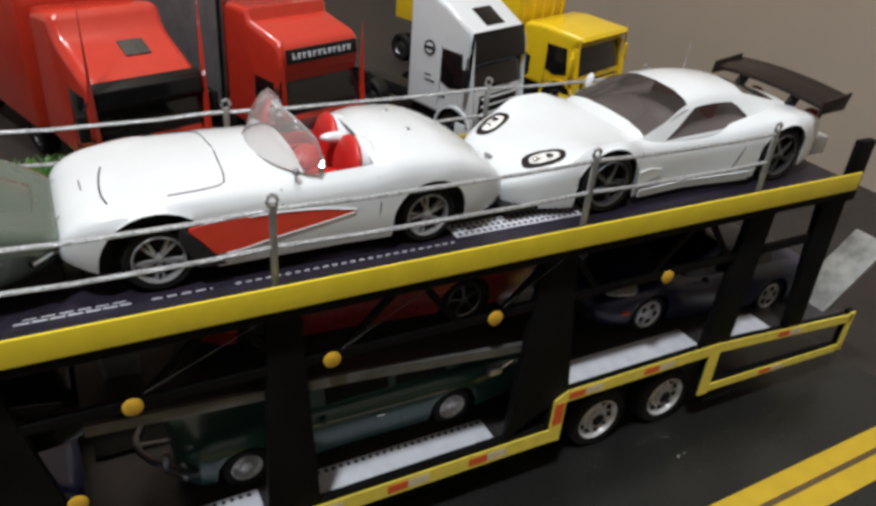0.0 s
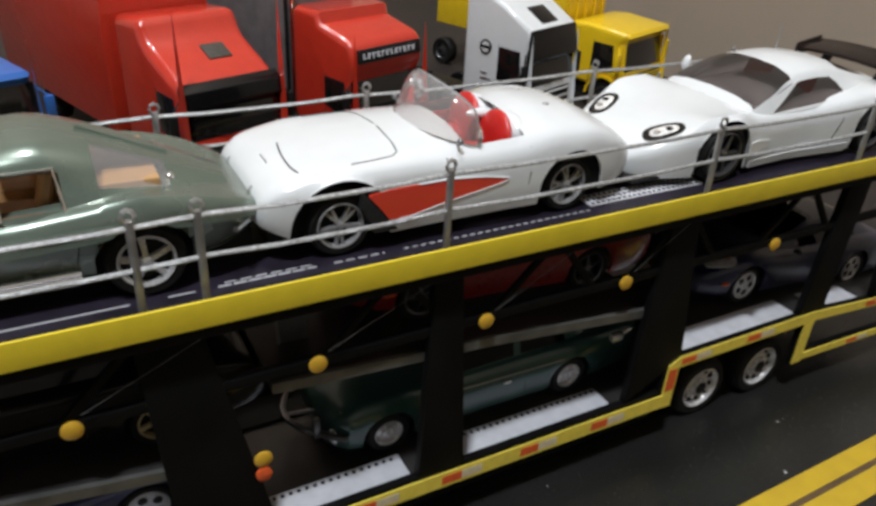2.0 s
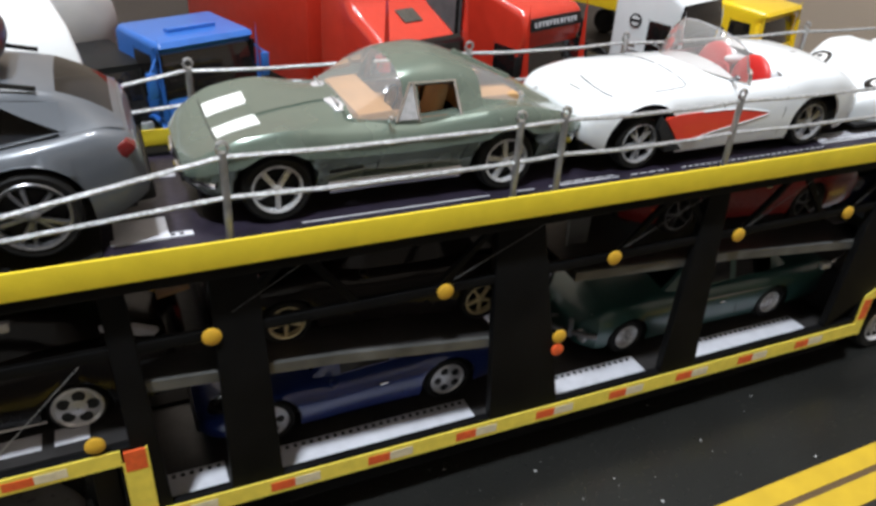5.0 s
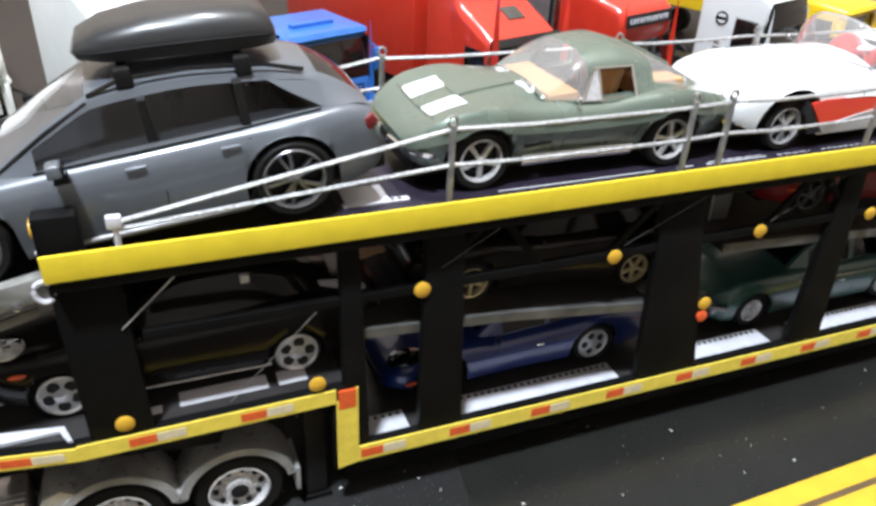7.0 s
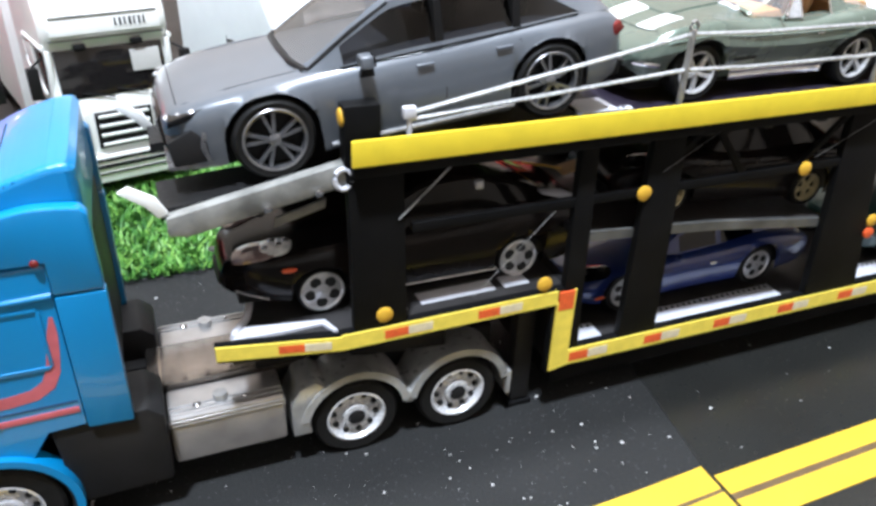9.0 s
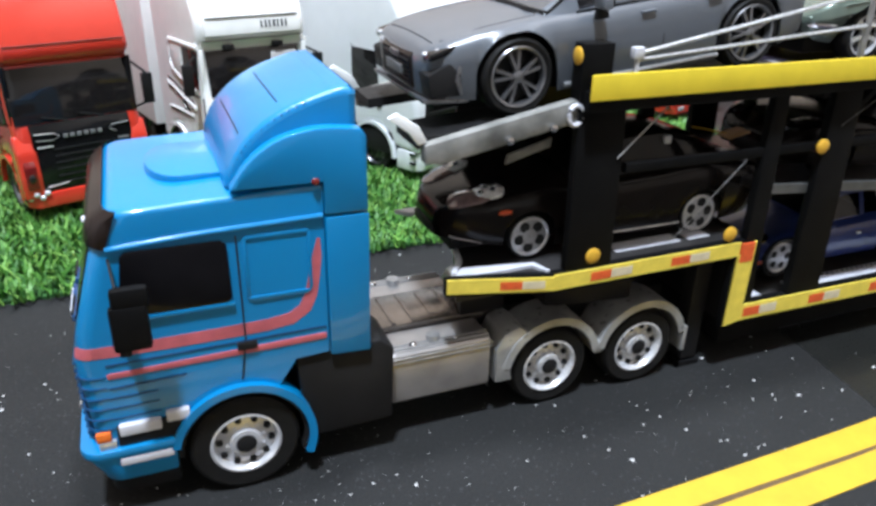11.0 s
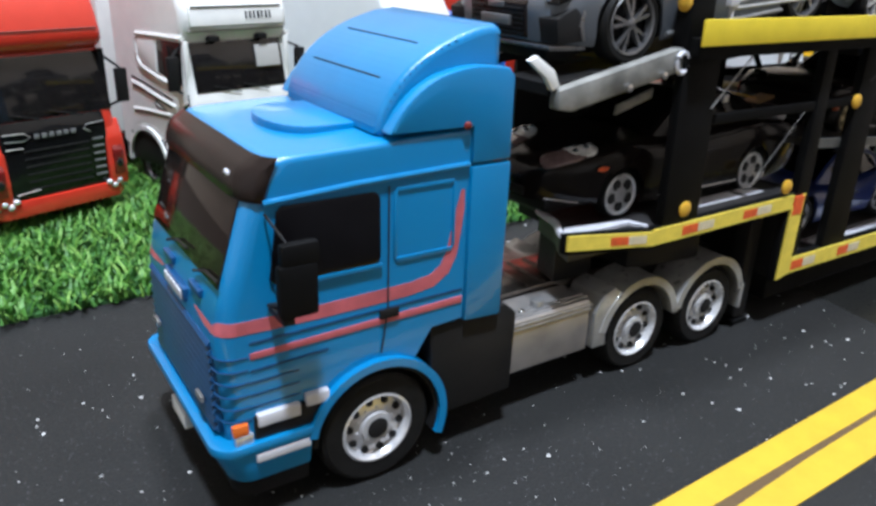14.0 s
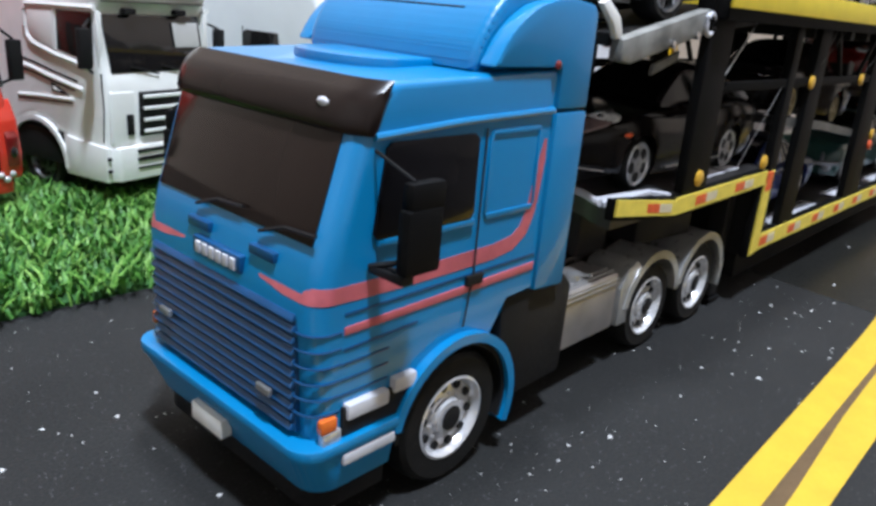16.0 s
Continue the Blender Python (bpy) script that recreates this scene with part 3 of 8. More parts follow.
        Q("pillar", [(120, 28), (145, 42), (136, 105), (124, 105)])
        Q("pillar", [(212, 42), (227, 42), (229, 105), (216, 105)])
        Q("pillar", [(263, 37), (273, 36), (270, 105), (255, 105)])
        box_z = 84.0
        Q("mid_rail", [(-206, box_z - 0.4), (256, box_z - 0.4), (256, box_z + 2.8), (-206, box_z + 2.8)])
        for a in (-108, -45, 20, 74, 128, 190):
            Q("brace", [(a, 105), (a + 3, 105), (a - 16, box_z + 2), (a - 19, box_z + 2)])
            Q("brace", [(a + 4, 105), (a + 7, 105), (a + 22, box_z + 2), (a + 19, box_z + 2)])
        yo = y0 - 0.35 if side == 0 else y1 + 0.35
        for xa, za, xb, zb in ((3, 89, 34, 103), (-58, 89, -28, 103), (56, 88, 82, 102), (110, 89, 132, 103), (-122, 92, -98, 106), (-186, 58, -160, 84), (-210.5, 89.2, -194.0, 104.6)):
            P("tie_rod", tube(B(), [(xa, yo, za), (xb, yo, zb)], 0.24 if xa < -200 else 0.1, 5), "steel" if xa < -180 else "brace", "thin steel rod")
        q = -1.0 if side == 0 else W + 1.0
        for x, z in ((0, 85.2), (53.2, 84.6), (107.5, 85), (180, 84.4), (-60.6, 85), (-127.8, 85.2), (-160.5, 57.5), (-214.7, 57.8), (-16.7, 57.6)):
            bm = lathe(B(), [(2.6, -0.2), (2.6, 0.5), (2.2, 0.8), (0.6, 0.95)], (x, 0, z), n=16)
            for v in bm.verts:
                v.co.y = (0.2 - v.co.y) if side == 0 else (W - 0.2 + v.co.y)
            P("marker_lamp", bm, "amber", "round amber marker lamp")
        bm = lathe(B(), [(2.3, -0.2), (2.3, 1.0), (0.6, 1.5)], (-16.9, 0, 52.4), n=12)
        for v in bm.verts:
            v.co.y = (0.2 - v.co.y) if side == 0 else (W - 0.2 + v.co.y)
        P("marker_lamp", bm, "tape_red", "round orange red marker lamp")
        # front corner post above the strip
        P("corner_post", box(B(), -225.4, -215.4, y0, y1 + 2.4, 104, 123, 0.8), "frame_black")
        P("marker_lamp", lathe(B(), [(2.5, -225.2), (2.5, -225.7), (2.0, -226.0), (0.5, -226.1)], (0, y0 + 2.9, 119.4), "x", 16), "amber", "round amber marker lamp")
        P("corner_post", box(B(), 266, 275, y0, y1, 100, 126, 0.8), "frame_black")
        # lower side rail and its reflective tape
        Q("side_rail", [(-154, 19.5), (142, 18.5), (142, 28), (-154, 28.5)])
        Q("side_rail", [(-156, 19.5), (-148, 19.5), (-148, 54), (-156, 54)])
        xf = -264 if side == 0 else -240  # the far rail stops short of the cut-back deck
        zf = 46.5 - 5.0 * (xf + 228) / 36
        Q("side_rail", [(xf, zf), (-228, 46.5), (-150, 47.5), (-150, 54), (-228, 53.5), (xf, zf + 6.0 + 1.0 * (side == 1))])
        Q("side_rail", [(137, 18.5), (144.5, 18.5), (145.5, 43), (138, 43)])
        Q("side_rail", [(140, 37.2), (222, 37.2), (222, 43), (140, 43)])
        Q("side_rail", [(217, 16), (224, 16), (224, 43), (217, 43)])
        Q("side_rail", [(222, 37.5), (311, 30), (311, 35), (222, 43)])
        Q("side_rail", [(222, 17), (311, 14), (311, 18.5), (222, 22)])
        Q("side_rail", [(308, 14), (312, 14), (312, 37), (308, 37)])
        ta, tb = (-0.45, 0.25) if side == 0 else (W - 0.25, W + 0.45)

        def tape(poly, mat="tape_low", label="yellow reflective tape", lift=0.0):
            bm = prism(B(), poly, ta - (lift if side == 0 else 0), tb + (lift if side else 0))
            P("tape", bm, mat, label)

        def along(x0, z0, x1, z1, h, marks, red=7.5, pale=8.0):
            """Tape from one end to the other with red and pale patches at the marks."""
            tape([(x0, z0), (x1, z1), (x1, z1 + h), (x0, z0 + h)])
            for x in marks:
                for a, b, mat, lab in ((x - red / 2, x + red / 2, "tape_red", "red reflective patch"), (x + red / 2, x + red / 2 + pale, "tape_pale", "pale reflective patch")):
                    if b > x1 or a < x0:
                        continue
                    za, zb = (z0 + (z1 - z0) * (c - x0) / (x1 - x0) for c in (a, b))
                    tape([(a, za + h * 0.22), (b, zb + h * 0.22), (b, zb + h * 0.78), (a, za + h * 0.78)], mat, lab, 0.15)

        along(-148, 21.8, 139, 19.6, 6.2, [-143.5 + 31.5 * k for k in range(9)])
        tape([(-155, 20.5), (-148, 21.8), (-148, 53.5), (-155, 48.6)])
        tape([(-154.3, 46), (-148.7, 46), (-148.7, 53), (-154.3, 53)], "tape_red", "red reflective patch", 0.15)
        along(-228, 48.0, -155, 48.6, 5.2, [-211, -180])
        along(xf, 48.0 - 5.0 * (xf + 228) / 36, -228, 48.0, 4.6, [-243])
        tape([(139, 19.6), (144.5, 19.2), (144.5, 43), (139, 40)])
        tape([(139.6, 28), (143.9, 28), (143.9, 38), (139.6, 38)], "tape_red", "red reflective patch", 0.15)
        along(144.5, 38.0, 217.5, 38.0, 5.0, [149, 185, 214])
        tape([(217.5, 16.5), (223, 16.5), (223, 43), (217.5, 43)])
        along(223, 38.4, 310, 31.0, 4.4, [262])
        along(223, 17.4, 310, 14.4, 3.6, [258])
        tape([(308.4, 14.4), (311.6, 14.4), (311.6, 36.5), (308.4, 36.5)])
    # lower floors and tracks
    P("lower_deck", box(B(), -150, 142, 3.5, W - 3.5, 18.5, 21.4, 0.4), "inner_deck")
    P("rear_deck", prism(B(), [(142, 38), (222, 38), (311, 29.5), (311, 32.5), (222, 41.5), (142, 41.5)], 3.5, W - 3.5), "inner_deck")
    # front deck: its front edge bends back towards the middle
    bay = smooth([(3.5, -259.5), (10, -257.2), (17, -252.8), (25, -250.6), (29, -249.6), (31.5, -244), (34, -239), (48, -238), (58, -238), (62, -241), (66.5, -245)])
    ys = [3.5 + 63.0 * k / 28 for k in range(29)]
    P("front_deck", prism(B(), [(bay(y), y) for y in ys] + [(-228, 66.5), (-228, 3.5)], 47.5, 53.0, axis="z"), "inner_deck", "scuffed black front deck with a bent front edge")
    P("front_deck", prism(B(), [(-228, 47), (-150, 51), (-150, 54), (-228, 53)], 3.5, W - 3.5), "inner_deck")
    P("front_beam", prism(B(), [(bay(y) + 1.0, y) for y in ys[6:12]] + [(-236, 29), (-236, 17)], 34, 47.4, axis="z"), "black", "dark bent cross beam under the front deck")
    P("deck_lip", tube(B(), [(bay(y) - 0.2, y, 54.0) for y in (8, 9.5, 11, 13, 15, 17, 19, 21, 23, 25, 27, 28.6)], 1.15, 8), "tray", "worn white bent deck edge")
    P("neck_plate", box(B(), -152, -148, 3.5, W - 3.5, 19, 54, 0.4), "black")
    P("neck_plate", box(B(), 140, 144, 3.5, W - 3.5, 19, 42, 0.4), "black")
    for y0, y1 in ((3.6, 18.0), (52, 66.4)):
        for x0, x1 in ((-147, -127), (-111, -41), (-12, 34), (50.5, 120)):
            if y0 > 30:  # the far track is plain and dark
                P("track_plate", box(B(), x0, x1, y0, y1, 21.5, 22.6, 0.3), "black", "dark wheel track")
                continue
            P("track_plate", box(B(), x0, x1, y0, y1, 21.5, 22.6, 0.3), "tray", "white perforated wheel track")
            bm = B()
            x = x0 + 1.5
            while x < x1 - 1.5:
                lathe(bm, [(0.72, 22.5), (0.72, 22.85)], (x, y1 - 1.6, 0), "z", 8)
                x += 2.75
            P("track_hole", bm, "seam")
        P("track_plate", box(B(), 147, 213, y0, y1 - 3, 41.6, 42.4, 0.3), "tray", "white wheel track")
        P("track_plate", prism(B(), [(228, 40.5), (258, 37.6), (258, 38.6), (228, 41.5)], y0, y1 - 3), "tray", "white wheel track")
        P("track_plate", prism(B(), [(-211.5, 52.4), (-205, 52.6), (-205, 53.4), (-211.5, 53.2)], y0 + 3, y1 - 8), "tray", "white wheel track")
        P("track_plate", prism(B(), [(-170.8, 53.0), (-162, 53.4), (-162, 54.2), (-170.8, 53.8)], y0 + 4, y1 - 4), "tray", "white wheel track")
        P("track_plate", prism(B(), [(-200, 52.6), (-174, 53.0), (-174, 53.8), (-200, 53.4)], y0 + 4, y1 - 4), "tray", "white wheel track")
        near = (lambda v: v) if y0 < 30 else (lambda v: W - v)  # noqa: E731
        P("wheel_tray", prism(B(), [(-259.0, near(6.6)), (-254.4, near(11.8)), (-244.5, near(10.2)), (-231, near(8.2)), (-228.6, near(1.6)), (-230.0, near(1.8)), (-232.2, near(6.6)), (-245.5, near(6.0))], 53.1, 54.6, 0.2, 1, axis="z"), "tray", "narrow white front wheel tray")
    # tilted mid decks
    for x0, z0, x1, z1 in ((-148, 72.6, -38, 60.4), (-12, 80.0, 128, 67.8)):
        mid = (x0 + x1) / 2
        zm = (z0 + z1) / 2 + 1.3
        P("mid_deck", prism(B(), [(x0, z0 - 3), (mid, zm - 3), (x1, z1 - 3), (x1, z1), (mid, zm), (x0, z0)], 4, W - 4), "inner_deck")
        for y in (2.8, W - 4.4):
            P("mid_edge", prism(B(), [(x0, z0 - 3.2), (mid, zm - 3.2), (x1, z1 - 3.2), (x1, z1 + 0.2), (mid, zm + 0.2), (x0, z0 + 0.2)], y, y + 1.6), "mid_edge", "dark grey edge of a tilted inner deck")
    # front ramp under the grey estate car
    for y0, y1 in ((4.5, 22), (W - 20, W - 4.5)):
        P("ramp_track", prism(B(), [(-272, 96.4), (-238.2, 99.3), (-238.2, 102.3), (-272, 99.4)], y0, y1), "black", "black wheel track of the front ramp")
    P("front_ramp", prism(B(), [(-238, 99.3), (-150, 107), (-150, 110), (-238, 102.3)], 4.5, W - 4.5), "black")
    for y0, y1 in ((1.2, 5.0), (W - 5.0, W - 1.2)):
        P("ramp_beam", prism(B(), [(-271, 93.2), (-266, 92.4), (-214, 103), (-214, 108.4), (-226, 107.2), (-271, 98.2)], y0, y1, 0.5), "grey_metal", "scuffed light grey ramp beam")
        P("ramp_hook", prism(B(), [(-281, 106), (-278.4, 107.2), (-272.4, 103.4), (-270, 99), (-272.6, 98), (-275, 101.4)], y0 + 1, y1 - 1, 0.4), "cream", "bent white ramp end")
        P("ramp_pin", tube(B(), [(-225.8 + 2.3 * math.cos(a), y0 - 0.5, 103.2 + 2.9 * math.sin(a)) for a in [0.5 + k * 0.5 for k in range(12)]], 0.75, 7), "tray", "white wire ring")
    P("track_plate", prism(B(), [(-147, 109.2), (-134, 109.2), (-134, 109.8), (-147, 109.8)], 12, 24), "tray", "grey white tread plate")
    P("lift_frame", prism(B(), [(-236, 66), (-184, 66), (-184, 104), (-214, 102), (-236, 97.4)], W - 9, W - 6.5, 0.3), "black", "black side plate under the front ramp")
    # folded loading ramps at the back
    for y0 in (8,):
        P("loading_ramp", prism(B(), [(300, 33), (303, 33), (336, 62), (333, 63)], y0, y0 + 18, 0.4), "grey_metal", "pale grey loading ramp folded up")
    # closed far side behind the rear cars
    P("far_panel", prism(B(), [(146, 44), (226, 44), (274, 40), (274, 104), (146, 104)], W - 6.0, W - 4.6, 0.2), "frame_black", "plain black panel on the far side")
    # lifting struts of the rear inner deck
    for y in (5.2, W - 7.2):
        P("lift_plate", prism(B(), [(133.6, 46.5), (137.2, 47.4), (141.4, 70.6), (138.6, 71.0)], y, y + 2.0, 0.4), "steel", "scuffed bright lifting plate")
        for xa, za, xb, zb in ((115.5, 57.0, 125.5, 61.6), (123.6, 50.2, 139.2, 68.6), (126.5, 49.0, 133.0, 58.5)):
            P("lift_rod", tube(B(), [(xa, y + 0.6, za), (xb, y + 0.6, zb)], 0.35, 6), "chrome", "thin bright lifting rod")
        P("lift_bracket", box(B(), 112.5, 117.5, y, y + 2.4, 55.4, 58.2, 0.5), "steel")
    # end plate of the rear inner deck
    P("end_plate", box(B(), -4.4, 4.4, 21.0, 22.0, 76.5, 90.0, 0.3), "mid_edge", "small dark grey end plate")
    P("end_rod", tube(B(), [(-5.5, 20.4, 91.0), (-4.7, 20.4, 79.8)], 0.45, 6), "steel", "bright rod beside the end plate")
    # small brackets and a wire over the front inner deck
    P("bracket", prism(B(), [(-139, 79.6), (-129.5, 81.4), (-129.5, 82.2), (-139, 80.4)], 31, 38, 0.2), "tan_seat", "small tan plate")
    P("bracket", prism(B(), [(-155, 81.4), (-154.6, 80.6), (-147, 78), (-142.8, 75.6), (-140, 77.5), (-146, 80.2)], 18, 20.5, 0.2), "tray", "small white tab")
    P("bracket", box(B(), -178.2, -175.4, 19, 21, 85, 87.8, 0.5), "tray", "small white tab")
    P("wire", tube(B(), [(-153, 36, 84.4), (-147, 35, 83.2), (-139, 33, 81.6)], 0.35, 5), "amber", "thin yellowish wire")
    # clamps on the front ramp
    for x, z in ((-246, 93.2), (-232.5, 95.8)):
        P("ramp_bolt", lathe(B(), [(1.1, 0.6), (1.1, -0.8), (0.3, -1.0)], (x, 1.2, z + 4.2), n=10), "chrome")
    P("ramp_plate", prism(B(), [(-244.0, 88.6), (-243.4, 91.4), (-229.2, 95.4), (-229.6, 92.6)], 6.6, 7.6, 0.2), "grey_metal", "pale plate under the ramp beam")
    # axles
    P("axle_box", box(B(), 156, 220, 16, W - 16, 10, 36, 1.5), "black")
    for x in (170.2, 206.2):
        P("axle", lathe(B(), [(2, 6), (2, W - 6)], (x, 0, 14.2), n=10), "black")
        for y, far in ((11, False), (W - 11, True)):
            wheel(t, (x, y - 35, 14.0), 14.0, 9.5, "trailer", far)
    P("side_skirt", box(B(), -150, 142, 6, W - 6, 8.5, 18.5, 1.0), "frame_black")
    P("king_pin_plate", box(B(), -234, -156, 12, W - 12, 42, 49, 1.0), "black")
    P("landing_leg", box(B(), -164, -157, 8, 14, 3, 44, 0.8), "black")
    P("landing_leg", box(B(), -164, -157, W - 14, W - 8, 3, 44, 0.8), "black")
    for y in (7.4, W - 14.6):
        P("landing_foot", box(B(), -165.4, -155.6, y, y + 7.2, 0.15, 2.2, 0.5), "frame_black")
    return t


trailer()


# ---- model cars (front towards -x, origin on the ground under the front axle, centre line y = 0) ----
class Shell:
    """A car body drawn by its outlines: half width, shoulder height, middle height and sill height along x."""

    def __init__(s, x0, x1, wb, r, width, shoulder, middle, sill, arch=1.18, tuck=0.93, belly=0.985, rise=0.55):
        s.x0, s.x1, s.wb, s.r = x0, x1, wb, r
        s.w, s.zs, s.zt, s.sill = smooth(width), smooth(shoulder), smooth(middle), smooth(sill)
        fore, aft = arch if isinstance(arch, tuple) else (arch, arch)
        s.arches, s.tuck, s.belly, s.rise = ((0, r * fore), (wb, r * aft)), tuck, belly, rise

    def low(s, x):
        z = s.sill(x)
        for c, ra in s.arches:
            if abs(x - c) < ra:
                z = max(z, s.r + math.sqrt(ra**2 - (x - c) ** 2))
        return z

    def section(s, x):
        w, zb, zs, zt = s.w(x), s.low(x), s.zs(x), s.zt(x)
        zb = min(zb, zs - 0.8)
        h = zs - s.sill(x)
        base = s.sill(x)
        pts = []
        for f, k in ((0.0, s.tuck), (0.18, (s.tuck + s.belly) / 2 + 0.015), (0.4, s.belly), (0.62, 1.0), (0.82, 0.985), (0.94, 0.955), (1.0, 0.905)):
            pts.append((w * k, max(zb, base + f * h) if f < 0.95 else zs))
        for i in range(len(pts) - 2, -1, -1):
            pts[i] = (pts[i][0], min(pts[i][1], pts[i + 1][1] - 0.02))
        d = zt - zs
        pts += [(w * 0.82, zs + d * 0.30 + 0.15), (w * 0.66, zs + d * s.rise), (w * 0.42, zs + d * 0.86), (w * 0.2, zs + d * 0.97), (0, zt)]
        return pts

    def stations(s):
        xs = [s.x0, s.x0 + 0.5, s.x0 + 1.3, s.x1 - 1.3, s.x1 - 0.5, s.x1]
        n = 46
        xs += [s.x0 + (s.x1 - s.x0) * k / n for k in range(1, n)]
        for c, ra in s.arches:
            xs += [c + ra * math.cos(math.pi * k / 14) for k in range(15)] + [c - ra - 0.05, c + ra + 0.05]
        xs = sorted(xs)
        return [x for i, x in enumerate(xs) if i == 0 or x - xs[i - 1] > 0.04]

    def mesh(s, hole=None):
        """The skin. hole: (x0, x1, share of the half width) left open for a cockpit."""
        bm = B()
        rows = []
        for x in s.stations():
            sec = s.section(x)
            full = [(x, -y, z) for y, z in sec] + [(x, y, z) for y, z in sec[-2::-1]]
            rows.append([bm.verts.new(p) for p in full])
        k = len(rows[0])
        for a, b in zip(rows, rows[1:]):
            xm = (a[0].co.x + b[0].co.x) / 2
            for i in range(k - 1):
                ym = abs(a[i].co.y + a[i + 1].co.y) / 2
                if hole and hole[0] < xm < hole[1] and ym < hole[2]:
                    continue
                bm.faces.new((a[i], a[i + 1], b[i + 1], b[i]))
        bm.faces.new(rows[0][::-1]), bm.faces.new(rows[-1])
        return bm

    def side(s, x, z):
        """Half width of the skin at a height."""
        sec = s.section(x)
        for (y0, z0), (y1, z1) in zip(sec, sec[1:]):
            if z0 <= z <= z1:
                return y0 + (y1 - y0) * (z - z0) / max(z1 - z0, 1e-6)
        return sec[0][0] if z < sec[0][1] else sec[6][0]

    def top(s, x, y):
        """Height of the skin at a distance from the centre line."""
        sec = s.section(x)[6:]
        for (y0, z0), (y1, z1) in zip(sec, sec[1:]):
            if y1 <= abs(y) <= y0:
                return z0 + (z1 - z0) * (abs(y) - y0) / min(y1 - y0, -1e-6)
        return sec[0][1]


def house(shell, keys, windows, screen, rear, wrap=False, edge=5):
    """A cabin: keys of (x, belt half width, belt z, roof half width, roof edge z, roof middle z). Returns meshes for paint, side glass, screens."""
    cols = [smooth([(k[0], k[i]) for k in keys]) for i in range(1, 6)]
    xs = sorted({round(keys[0][0] + (keys[-1][0] - keys[0][0]) * k / 30, 2) for k in range(31)} | {round(v, 2) for w in windows for v in w} | set(screen) | set(rear))
    rows = []
    for x in xs:
        wb, zb, wr, zr, zc = (c(x) for c in cols)
        zr, zc = max(zr, zb + 0.05), max(zc, zr + 0.02)
        p = [(wb, zb), (wb + (wr - wb) * 0.10, zb + (zr - zb) * 0.10), (wb + (wr - wb) * 0.5, zb + (zr - zb) * 0.5 + 0.0), (wb + (wr - wb) * 0.86, zb + (zr - zb) * 0.86), (wr, zr), (wr * 0.90, zr + (zc - zr) * 0.40), (wr * 0.55, zr + (zc - zr) * 0.85), (0, zc)]
        rows.append([(x, -y, z) for y, z in p] + [(x, y, z) for y, z in p[-2::-1]])
    out = {"roof": B(), "side_window": B(), "side_window_far": B(), "windscreen": B(), "rear_window": B()}
    made = {k: {} for k in out}

    def vert(which, i, j):
        if (i, j) not in made[which]:
            made[which][i, j] = out[which].verts.new(rows[i][j])
        return made[which][i, j]

    k = len(rows[0])
    for i in range(len(rows) - 1):
        xm = (xs[i] + xs[i + 1]) / 2
        for j in range(k - 1):
            jj = j if j < k // 2 else k - 2 - j
            which = "roof"
            if jj in (1, 2) and any(a < xm < b for a, b in windows):
                which = "side_window" if j < k // 2 else "side_window_far"
            elif (jj >= edge or wrap and jj >= 1) and screen[0] < xm < screen[1]:
                which = "windscreen"
            elif (jj >= 5 or wrap and jj >= 2) and rear[0] < xm < rear[1] and not (wrap and j in (k // 2 - 1, k // 2)):
                which = "rear_window"
            out[which].faces.new([vert(which, *q) for q in ((i, j), (i, j + 1), (i + 1, j + 1), (i + 1, j))])
    return out


def seam(car, shell, pts, r=0.16, mat="seam", name="panel_gap", out=0.02):
    for sg in (-1, 1):
        part(name, tube(B(), [(x, sg * (shell.side(x, z) + out), z) for x, z in pts], r, 5), mat, car)


def top_seam(car, shell, pts, r=0.16, mat="seam", name="panel_gap"):
    part(name, tube(B(), [(x, y, shell.top(x, y) + 0.02) for x, y in pts], r, 5), mat, car)


def side_patch(car, shell, edge, mat, name, label="", out=0.22, sides=(-1, 1)):
    """A thin raised patch on the flank: edge of (x, low z, high z)."""
    for sg in sides:
        grid = [[(x, sg * (shell.side(x, a + (b - a) * f) + out), a + (b - a) * f) for f in (0, 0.33, 0.66, 1)] for x, a, b in edge]
        part(name, slab(B(), grid, (0, -sg * 0.5, 0)), mat, car, label)


def top_patch(car, shell, x0, x1, y0, y1, mat, name, label="", lift=0.15, nx=6, ny=4):
    grid = [[(x0 + (x1 - x0) * i / nx, y0 + (y1 - y0) * j / ny, shell.top(x0 + (x1 - x0) * i / nx, y0 + (y1 - y0) * j / ny) + lift) for j in range(ny + 1)] for i in range(nx + 1)]
    return part(name, slab(B(), grid, (0, 0, -0.4)), mat, car, label)


